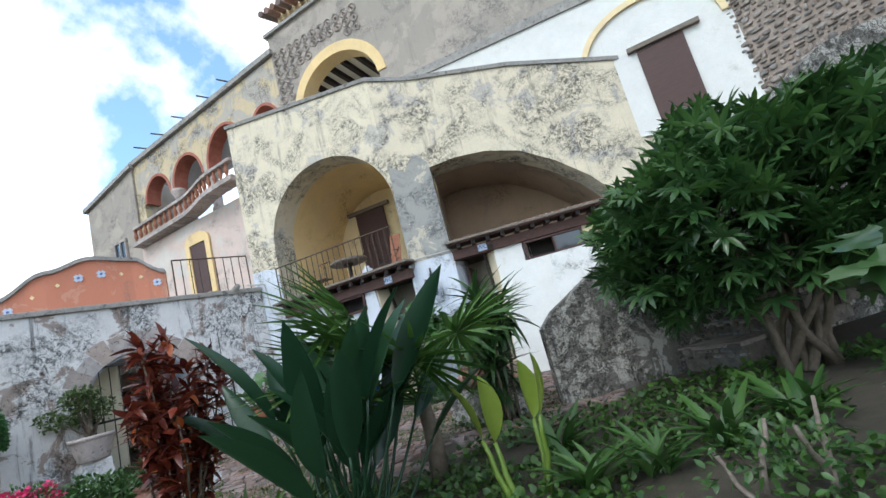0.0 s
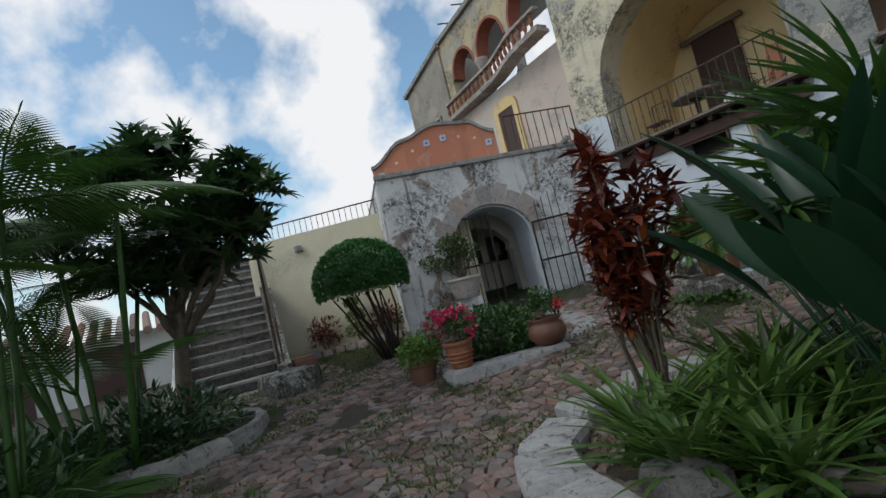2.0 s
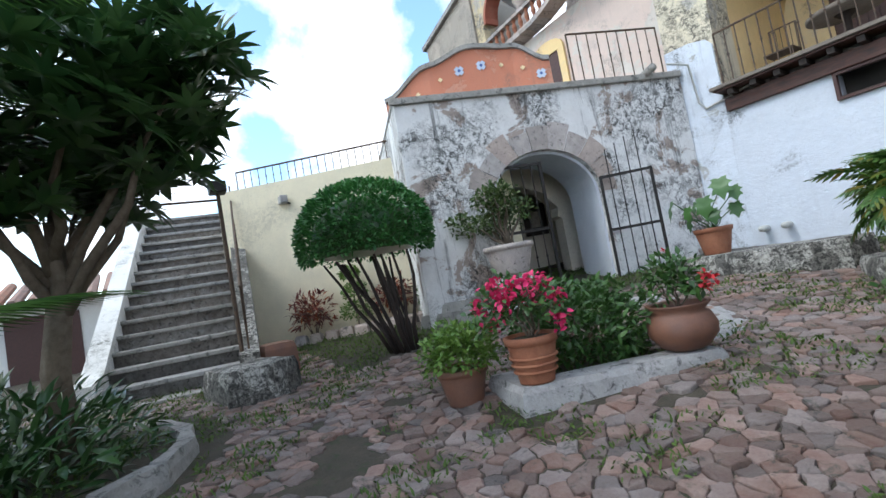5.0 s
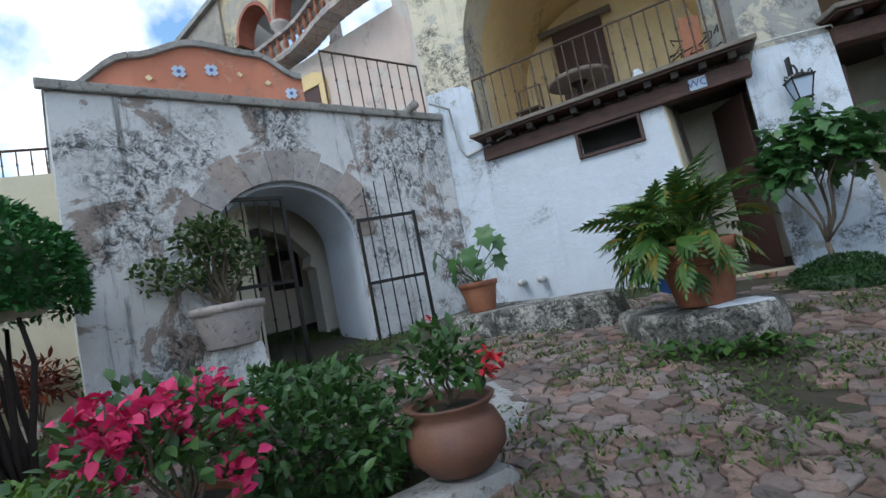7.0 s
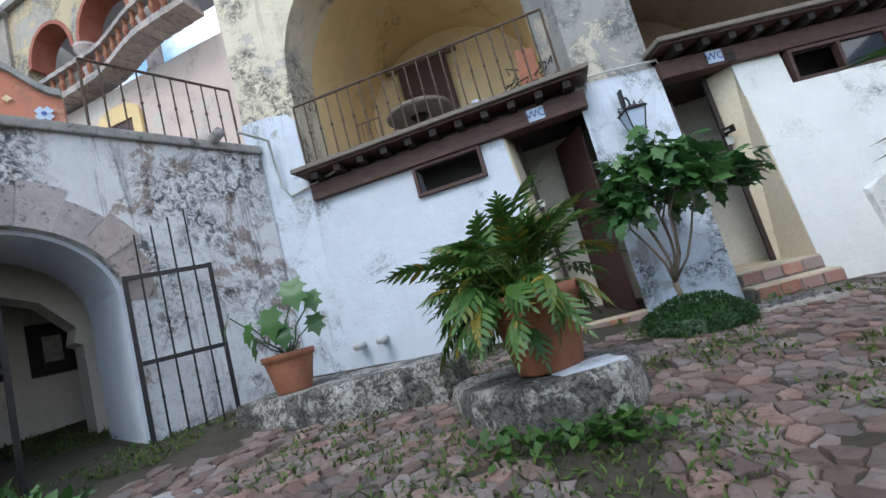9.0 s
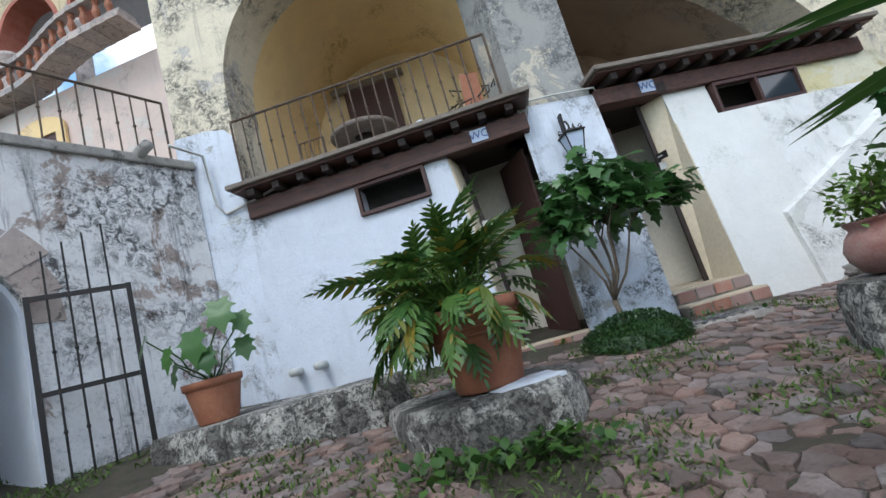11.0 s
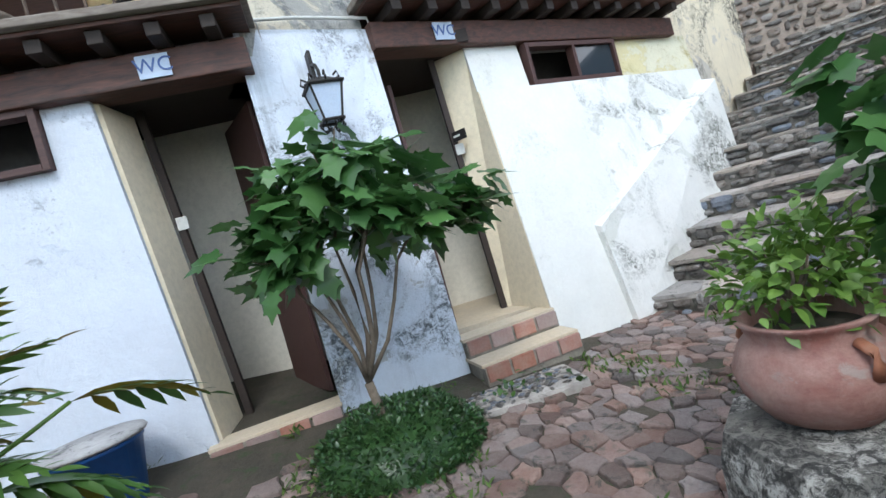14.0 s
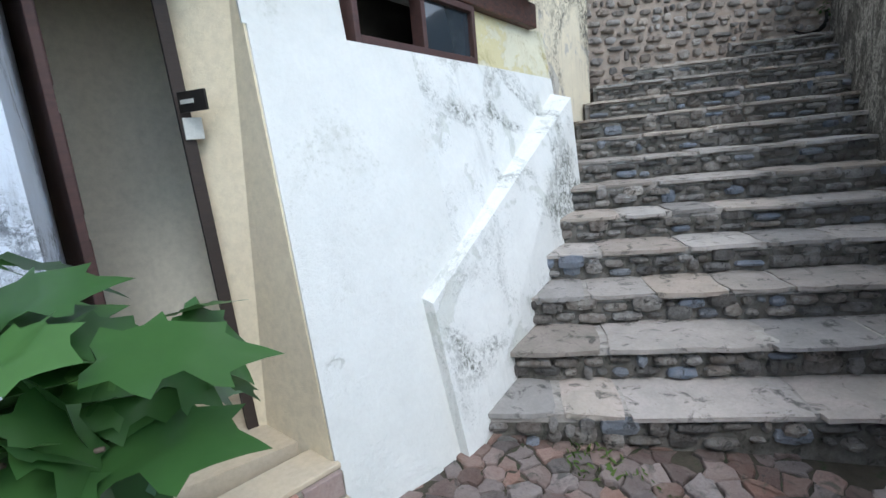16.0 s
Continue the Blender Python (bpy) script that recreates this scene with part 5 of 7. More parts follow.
def build_planter_parapet():
    """The salmon parapet with a scalloped top and tile rosettes."""
    t = thing("tiled_parapet", "salmon plaster parapet with scalloped coping and tiles", "parapet")
    pts_ = [tuple(at_line(G0, G1, u, -o)[:2]) for u, o in ((0.15, 1.95), (1.1, 1.6), (2.0, 1.47), (2.9, 1.33), (3.6, 1.05))]
    tops = [4.95, 5.5, 5.78, 5.66, 5.2]
    zb = GTOP + 0.095
    for i in range(4):
        a, b = Vector(pts_[i]), Vector(pts_[i + 1])
        L = (b - a).length
        n = 6
        loop = [(0, zb), (L, zb)] + [(L * (1 - k / n), tops[i + 1] + (tops[i] - tops[i + 1]) * (0.5 - 0.5 * math.cos(math.pi * k / n))) for k in range(n + 1)]
        bm = bmesh.new()
        slab(bm, loop, pts_[i], pts_[i + 1], 0.25)
        part("wall_panel", bm, "salmon", t)
        bm = bmesh.new()
        up = loop[2:]
        slab(bm, [(u, z + 0.004) for u, z in up] + [(u, z + 0.1) for u, z in up[::-1]], at_line(pts_[i], pts_[i + 1], 0, 0.07)[:2], at_line(pts_[i], pts_[i + 1], 3, 0.07)[:2], 0.38)
        part("coping", bm, "grey_stone", t, "dark moulded coping")
        for k, u in enumerate((L * 0.25, L * 0.72)):
            big = k == (i % 2)
            z = tops[i] + (tops[i + 1] - tops[i]) * u / L - 0.36
            m = line_pose(pts_[i], pts_[i + 1], u, 0.012, z)
            s_ = 0.075 if big else 0.06
            for j in range(4):
                bm = bmesh.new()
                box(bm, -s_ * 0.62, -0.012, -s_ * 0.62, s_ * 0.62, 0.0, s_ * 0.62, 0.0, m @ pose(0, 0, 0, 0, 45 + 0 * j, 0) @ pose((-0.055, 0.055, 0, 0)[j] if big else 0, -0.001 * j, (0, 0, -0.055, 0.055)[j] if big else 0))
                part("tile", bm, "sign_white" if big else "ochre_light", t)
                if not big:
                    break
            if big:
                bm = bmesh.new()
                tube(bm, m @ Vector((0, -0.02, 0)), m @ Vector((0, -0.012, 0)), 0.032, seg=12)
                part("tile_centre", bm, "blue_sign", t)


build_planter_parapet()

# ---------------------------------------------------------------- wall rail, stair rail, lamp post
bar_rail("wall_railing", "thin rusty railing along the garden wall top", at_line(C0, C1, 0.1, -0.2, 3.66), at_line(C0, C1, 5.2, -0.2, 3.7), 0.42, 0.16, 0.009)
q = S0 + SN * -1.02 + SD * 0.35
bar_rail("stair_railing", "rusty iron stair railing with close bars", (q.x, q.y, 0.5), (q.x + SD.x * 3.6, q.y + SD.y * 3.6, 2.95), 1.0, 0.12, 0.011)


def build_lamp_post():
    q = S0 + SN * -0.92 + SD * 0.28
    t = thing("lamp_post", "leaning rusty iron lamp post with small lantern box", "lamp post", (q.x, q.y, 0.4))
    bm = bmesh.new()
    tube(bm, (0, 0, 0), (-0.05, 0.0, 2.55), 0.035, 0.03)
    part("post", bm, "rust_iron", t)
    bm = bmesh.new()
    box(bm, -0.2, -0.12, 2.55, 0.08, 0.12, 2.72, 0.02)
    part("lantern_box", bm, "iron", t)
    bm = bmesh.new()
    tube(bm, (-0.05, 0, 2.45), (-0.1, -1.6, 2.42), 0.018)
    part("cross_arm", bm, "rust_iron", t)


build_lamp_post()
wl_ = thing("wall_lamp", "small grey floodlight on the garden wall", "lamp", at_line(C0, C1, 1.25, 0.0, 3.25))
bm = bmesh.new()
box(bm, -0.12, -0.2, -0.08, 0.12, -0.05, 0.08, 0.02)
part("lamp_head", bm, "kerb", wl_)
bm = bmesh.new()
tube(bm, (0, 0.06, -0.1), (0, -0.12, -0.04), 0.02)
part("bracket", bm, "iron", wl_)


# ---------------------------------------------------------------- benches, kerbs, pedestals
def rough_block(name, label, category, loop, z0, z1, mat, top_mat=None, kind="", wob=0.03, parent=None):
    """A plastered masonry block with a soft worn edge, on an outline."""
    c = sum((Vector(p) for p in loop), Vector((0, 0))) / len(loop)
    fine = []
    for i, p in enumerate(loop):
        q_ = Vector(loop[(i + 1) % len(loop)])
        p = Vector(p)
        n = max(1, int((q_ - p).length / 0.22))
        fine += [p + (q_ - p) * (k / n) for k in range(n)]
    t = thing(name, label, category, (c.x, c.y, z0), kind=kind)
    vs, fs = [], []
    levels = [(0.0, 0.02), (0.5, 0.015), (0.85, 0.0), (1.0, -0.035)]
    for h, o in levels:
        for p in fine:
            d = (p - c).normalized()
            k = wob * noise.noise((p.x * 2.5, p.y * 2.5, h * 2))
            vs.append((p.x - c.x + d.x * (o + k), p.y - c.y + d.y * (o + k), (z1 - z0) * h + (0.5 * wob * noise.noise((p.x * 3, p.y * 3, 7)) if h == 1 else 0)))
    n = len(fine)
    for l in range(len(levels) - 1):
        for i in range(n):
            j = (i + 1) % n
            fs.append((l * n + i, l * n + j, (l + 1) * n + j, (l + 1) * n + i))
    top = [(len(levels) - 1) * n + i for i in range(n)]
    for a, b_, c_ in tessellate_polygon([[Vector((vs[i][0], vs[i][1], 0)) for i in top]]):
        fs.append((top[a], top[b_], top[c_]))
    raw("body", vs, fs, mat, t)
    return t


rough_block("masonry_bench", "long low plastered bench stained black with mould", "bench", [(-1.95, -2.0), (-1.1, -2.25), (0.42, -2.05), (0.55, -1.55), (-0.6, -1.2), (-1.9, -0.6)], 0.1, 0.70, "bench")
ped = rough_block("plant_pedestal", "round plastered pedestal with cracked mouldy face", "pedestal", [(0.55, -2.25), (0.85, -2.75), (1.35, -2.95), (1.95, -2.72), (2.1, -2.35), (1.9, -1.95), (1.2, -1.8), (0.6, -1.9)], 0.0, 0.46, "bench")
bm2 = rough_slab(-0.26, -0.16, 0.0, 0.26, 0.16, 0.05, ped.matrix_world.inverted() @ pose(1.72, -2.58, 0.43, 0, 0, 28), 3, 0.02)
part("limewash_slab", bm2, "white_flaky", ped, "pale blue limewashed slab")
rough_block("olla_pedestal", "mouldy stone pedestal under the clay pots", "pedestal", [(3.98, -2.42), (4.02, -2.02), (4.25, -1.8), (4.9, -1.72), (5.35, -1.98), (5.4, -2.62), (4.5, -2.8)], -0.25, 0.50, "bench")
rough_block("stair_block", "rounded plastered block at the foot of the stairs", "block", [(-4.25, -8.95), (-3.45, -8.75), (-3.3, -8.25), (-3.7, -7.85), (-4.6, -8.2)], -0.2, 0.42, "bench")
rough_block("brick_trough", "low brick trough against the garden wall", "trough", [(-5.3, -8.2), (-4.75, -8.05), (-4.7, -7.6), (-5.3, -7.6)], 0.0, 0.55, "clay_brown", wob=0.01)
rough_block("stacked_slabs", "weathered grey stone slabs stacked by the gatehouse", "slabs", [(-4.45, -5.55), (-3.75, -5.1), (-3.6, -4.85), (-4.1, -4.7), (-4.7, -5.2)], 0.1, 0.5, "grey_stone", wob=0.02)
rough_block("stacked_slabs", "weathered grey stone slab on the stack", "slabs", [(-4.3, -5.35), (-3.85, -5.05), (-3.75, -4.95), (-4.1, -4.85), (-4.5, -5.2)], 0.505, 0.66, "grey_stone", wob=0.02)
rough_block("garden_kerb", "stained concrete kerb along the planting bed", "kerb", [(-1.05, -6.7), (-0.3, -6.9), (0.5, -5.25), (0.2, -5.1), (-0.4, -6.45), (-0.95, -6.4)], -0.3, 0.06, "kerb", wob=0.015)
rough_block("pot_plinth", "white plastered plinth beside the gate", "plinth", [(-3.75, -4.55), (-3.2, -4.6), (-2.95, -4.15), (-3.4, -3.95)], 0.1, 0.95, "gate_plaster", wob=0.01)


def curb_stone(i, p, q_, w, z):
    p, q_ = Vector(p), Vector(q_)
    d = (q_ - p).normalized()
    n = Vector((-d.y, d.x))
    L = [p + n * w, p - n * w, q_ - n * w, q_ + n * w]
    b = rough_block("curb_stone", "cracked concrete curb slab edging the flower bed", "curb", [tuple(v) for v in L], z - 0.35, z, "kerb", wob=0.035)
    b["group"] = "garden curb slabs"


C_PTS = [(2.78, -5.4), (2.32, -6.3), (2.18, -7.1), (2.5, -7.8), (3.15, -8.2), (4.2, -8.45), (5.4, -8.65), (6.6, -8.8)]
for i in range(len(C_PTS) - 1):
    a, b = Vector(C_PTS[i]), Vector(C_PTS[i + 1])
    curb_stone(i, a + (b - a) * 0.02, b - (b - a) * 0.02, 0.27, ground_z(*((a + b) / 2)) + 0.15)

B_PTS = [(-2.6 + 1.75 * math.cos(t), -10.6 + 1.45 * math.sin(t)) for t in [math.pi * (1.55 + 0.125 * i) for i in range(11)]]
for i in range(len(B_PTS) - 1):
    a, b = Vector(B_PTS[i]), Vector(B_PTS[i + 1])
    c_ = rough_block("bed_stone", "dark mossy stone edging the tree bed", "stone", [tuple(v) for v in (a * 1.0, b * 1.0, b + (Vector((-2.6, -10.6)) - b) * 0.12, a + (Vector((-2.6, -10.6)) - a) * 0.12)], -0.45, 0.06, "grey_stone", wob=0.03)
    c_["group"] = "tree bed stones"

# ---------------------------------------------------------------- leaves


def leaf(n=5, w=0.5, fold=0.12, droop=0.2, tip=1.0, widest=0.45, neck=0.0):
    """A leaf of length 1 along y: a midrib with two folded halves."""
    vs, fs = [], []
    for i in range(n + 1):
        t = i / n
        s_ = (math.sin(math.pi * t ** (math.log(0.5) / math.log(widest))) ** tip if 0 < t < 1 else 0.0) * w / 2
        y, z = t, -droop * t * t
        vs += [(-s_, y, z + fold * s_ * 2), (0, y, z), (s_, y, z + fold * s_ * 2)]
    for i in range(n):
        a = 3 * i
        fs += [(a, a + 1, a + 4, a + 3), (a + 1, a + 2, a + 5, a + 4)]
    return np.array(vs), fs


def join(items):
    vs, fs, k = [], [], 0
    for v, f in items:
        vs.append(v)
        fs += [tuple(i + k for i in q_) for q_ in f]
        k += len(v)
    return np.concatenate(vs), fs


def turned(tpl, m):
    v, f = tpl
    a = np.array(m)
    return v @ a[:3, :3].T + a[:3, 3], f


def lobed(k=7, spread=150, w=0.16, l0=0.55, l1=1.0, droop=0.15):
    """A hand-shaped leaf of k fingers."""
    out = []
    for i in range(k):
        a = -spread / 2 + spread * i / (k - 1)
        out.append(turned(leaf(3, w, 0.15, droop), pose(0, 0.0, 0, 0, 0, -a) @ Matrix.Diagonal(((l1 - (l1 - l0) * abs(a) / (spread / 2)),) * 3 + (1,))))
    return join(out)


def pinnate(k=9, w=0.09, droop=0.35, side=0.42, angle=55, stalk=0.3, lobe_w=0.2, lift=0.0):
    """A feather-shaped leaf: fingers to both sides of a drooping rib."""
    out = []
    n = 8
    vs, fs = [], []
    for i in range(n + 1):
        t = i / n
        wd = 0.012 * (1 - 0.6 * t)
        vs += [(-wd, t, -droop * t * t + lift * t), (wd, t, -droop * t * t + lift * t)]
    for i in range(n):
        fs.append((2 * i, 2 * i + 1, 2 * i + 3, 2 * i + 2))
    out.append((np.array(vs), fs))
    for i in range(k):
        t = stalk + (1 - stalk) * (i + 0.5) / k
        ln = side * math.sin(math.pi * min(0.97, 0.25 + 0.72 * (i + 0.5) / k)) ** 0.8
        for s_ in (-1, 1):
            out.append(turned(leaf(3, lobe_w, 0.1, 0.18), Matrix.Translation((0, t, -droop * t * t + lift * t)) @ pose(0, 0, 0, -14 * droop / 0.35, 0, -s_ * angle * (1 - 0.35 * i / k)) @ Matrix.Diagonal((ln, ln, ln, 1))))
    out.append(turned(leaf(3, lobe_w, 0.1, 0.2), Matrix.Translation((0, 0.98, -droop + lift)) @ pose(0, 0, 0, -50 * droop, 0, 0) @ Matrix.Diagonal((side * 0.55,) * 3 + (1,))))
    return join(out)


def maple():
    """A broad leaf with pointed lobes and hollow bays, folded along the rib."""
    rim = [(0.02, 0), (0.15, -0.05), (0.33, -0.02), (0.27, 0.10), (0.38, 0.20), (0.50, 0.30), (0.34, 0.34), (0.29, 0.44), (0.38, 0.58), (0.40, 0.68), (0.24, 0.66), (0.15, 0.74), (0.07, 0.88)]
    out = []
    z = lambda x, y: 0.16 * abs(x) - 0.30 * x * x - 0.24 * y * y + 0.025 * math.sin(14 * y + 6 * x)
    for s_ in (-1, 1):
        vs = [(0, y, z(0, y)) for y in (0.0, 0.12, 0.25, 0.40, 0.55, 0.70, 1.0)] + [(s_ * x, y, z(x, y)) for x, y in rim]
        pairs = [(0, 7, 8), (0, 8, 1), (1, 8, 10), (8, 9, 10), (1, 10, 2), (10, 11, 2), (2, 11, 13), (11, 12, 13), (2, 13, 3), (13, 14, 3), (3, 14, 4), (14, 15, 4), (4, 15, 17), (15, 16, 17), (4, 17, 5), (17, 18, 5), (5, 18, 19), (5, 19, 6)]
        out.append((np.array(vs), pairs))
    v0, f0 = out[0]
    v1, f1 = out[1]
    idx = lambda i: i if i < 7 else i - 7 + len(v0)
    return np.concatenate([v0, v1[7:]]), f0 + [tuple(idx(i) for i in f[::-1]) for f in f1]


def fan(k=34, spread=300):
    out = []
    for i in range(k):
        a = -spread / 2 + spread * i / (k - 1)
        out.append(turned(leaf(4, 0.075, 0.25, 0.12 + 0.1 * abs(a) / 150, 0.7, 0.35), pose(0, 0, 0, 8 * math.sin(i * 2.1), 0, -a) @ Matrix.Diagonal((1 - 0.12 * abs(a) / 150,) * 3 + (1,))))
    return join(out)


def aim(p, d, size, roll=0.0):
    """A leaf's pose: its root at p, its length along d."""
    d = Vector(d).normalized()
    up = Vector((0, 0, 1)) if abs(d.z) < 0.97 else Vector((1, 0, 0))
    x = d.cross(up).normalized()
    z = x.cross(d)
    m = Matrix((x, d, z)).transposed().to_4x4()
    m = m @ Matrix.Rotation(roll, 4, "Y")
    m.translation = p
    return m @ Matrix.Diagonal((size, size, size, 1))


def leaves(name, tpl, mats, material, parent=None, label="", smooth=True):
    v, f = tpl
    A = np.array([np.array(m) for m in mats])
    V = np.einsum("nij,kj->nki", A[:, :3, :3], v) + A[:, None, :3, 3]
    k = len(v)
    fs = [tuple(i + n * k for i in q_) for n in range(len(A)) for q_ in f]
    return raw(name, V.reshape(-1, 3), fs, material, parent, label, smooth)


R_ = random.Random(21)


def rdir(up=0.3):
    a, z = R_.uniform(0, 2 * math.pi), R_.uniform(-1, 1)
    s_ = math.sqrt(1 - z * z)
    return Vector((s_ * math.cos(a), s_ * math.sin(a), z + up)).normalized()


def crown(cx, cy, cz, rx, ry, rz, n, size, shell=0.35, lump=0.25, up=0.25, flat=-0.6):
    """Leaf poses over an uneven crown."""
    out = []
    while len(out) < n:
        d = rdir(0)
        if d.z < flat:
            continue
        k = 1 - shell * R_.random() ** 1.6 + lump * noise.noise((d.x * 2.2 + cx, d.y * 2.2 + cy, d.z * 2.2))
        p = Vector((cx + rx * d.x * k, cy + ry * d.y * k, cz + rz * d.z * k))
        g = (d * 0.75 + rdir(up) * 0.8)
        out.append(aim(p, g, size * R_.uniform(0.65, 1.25), R_.uniform(-0.8, 0.8)))
    return out


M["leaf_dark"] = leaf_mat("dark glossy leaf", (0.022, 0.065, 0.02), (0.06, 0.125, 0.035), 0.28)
M["leaf_mid"] = leaf_mat("green leaf", (0.03, 0.085, 0.02), (0.075, 0.16, 0.035), 0.4)
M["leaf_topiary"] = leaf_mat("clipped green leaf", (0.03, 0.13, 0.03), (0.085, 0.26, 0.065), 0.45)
M["leaf_light"] = leaf_mat("light green leaf", (0.09, 0.19, 0.03), (0.17, 0.28, 0.05), 0.45)
M["leaf_philo"] = leaf_mat("split leaf green", (0.045, 0.115, 0.025), (0.12, 0.215, 0.045), 0.3, (0.22, 0.17, 0.02))
M["leaf_jade"] = leaf_mat("jade leaf", (0.05, 0.10, 0.03), (0.12, 0.17, 0.05), 0.35)
M["leaf_maple"] = leaf_mat("broad soft leaf", (0.035, 0.10, 0.025), (0.10, 0.22, 0.06), 0.38)
M["leaf_strel"] = leaf_mat("blue green paddle leaf", (0.012, 0.045, 0.022), (0.03, 0.08, 0.035), 0.33)
M["leaf_palm"] = leaf_mat("palm leaf", (0.035, 0.10, 0.02), (0.095, 0.20, 0.035), 0.4)
M["leaf_croton"] = leaf_mat("dark red leaf", (0.06, 0.013, 0.012), (0.26, 0.05, 0.02), 0.35, (0.42, 0.11, 0.03))
M["leaf_banana"] = leaf_mat("yellow green paddle leaf", (0.10, 0.20, 0.03), (0.28, 0.34, 0.05), 0.35)
M["leaf_strap"] = leaf_mat("strap leaf", (0.06, 0.13, 0.025), (0.13, 0.22, 0.045), 0.4)
M["leaf_cover"] = leaf_mat("ground cover leaf", (0.02, 0.065, 0.012), (0.075, 0.16, 0.025), 0.5)
M["petal_pink"] = leaf_mat("magenta bract", (0.60, 0.015, 0.10), (0.80, 0.05, 0.20), 0.5)
M["petal_red"] = leaf_mat("red petal", (0.65, 0.02, 0.03), (0.75, 0.05, 0.08), 0.5)
L_OVAL, L_LANCE = leaf(4, 0.5, 0.12, 0.2), leaf(4, 0.26, 0.15, 0.25)


def stems(name, bases, tips, r0, r1, mat, parent, sway=0.15, seg=6):
    for a, b in zip(bases, tips):
        a, b = Vector(a), Vector(b)
        bm = bmesh.new()
        L = (b - a).length
        pts_ = [a + (b - a) * t + Vector((noise.noise(a * 3 + Vector((t * 3, 0, 0))), noise.noise(a * 3 + Vector((0, t * 3, 5))), 0)) * sway * L * math.sin(math.pi * t) for t in (0, 0.25, 0.5, 0.75, 1)]
        pipe(bm, pts_, [r0 + (r1 - r0) * t for t in (0, 0.25, 0.5, 0.75, 1)], seg)
        part(name, bm, mat, parent, "", True)


def pot(name, label, at, profile, mat, soil_z, soil_r, rings=()):
    t = thing(name, label, "pot", at)
    bm = bmesh.new()
    lathe(bm, profile, 32, 0.006)
    part("body", bm, mat, t, "", True)
    for z, r in rings:
        bm = bmesh.new()
        lathe(bm, [(r - 0.004, z - 0.012), (r + 0.008, z - 0.006), (r + 0.008, z + 0.006), (r - 0.004, z + 0.012)], 32)
        part("ring", bm, mat, t, "", True)
    bm = bmesh.new()
    lathe(bm, [(soil_r, soil_z - 0.02), (soil_r * 0.98, soil_z), (0.0, soil_z + 0.02)], 20)
    part("soil", bm, "soil", t)
    return t


def flower_pot(h, r, lip=0.03):
    return [(r * 0.68, 0), (r * 0.70, 0.02), (r * 0.95, h * 0.8), (r * 0.95, h * 0.82), (r + lip * 0.3, h * 0.84), (r + lip * 0.5, h), (r * 0.92, h), (r * 0.88, h * 0.85)]


# --- clipped shrub like a mushroom
def build_topiary():
    t = thing("topiary_shrub", "clipped dome shrub on many bare dark stems", "shrub", (-3.6, -6.3, 0.12))
    b = [(R_.uniform(-0.2, 0.2), R_.uniform(-0.2, 0.2), 0) for i in range(16)]
    e = [(x * 3.2 - 0.1, y * 3.2 - 0.3, 1.45) for x, y, z in b]
    stems("stem", b, e, 0.035, 0.018, "black_wood", t, 0.12)
    c = crown(-0.1, -0.3, 1.75, 1.0, 1.0, 0.85, 9000, 0.075, 0.12, 0.05, 0.3, -0.32)
    leaves("foliage", L_OVAL, c, "leaf_topiary", t)
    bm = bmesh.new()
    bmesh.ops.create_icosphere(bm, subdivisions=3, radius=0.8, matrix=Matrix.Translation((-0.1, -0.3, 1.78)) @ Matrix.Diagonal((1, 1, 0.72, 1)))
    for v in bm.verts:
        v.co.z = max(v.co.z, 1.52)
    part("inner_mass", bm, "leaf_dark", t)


build_topiary()


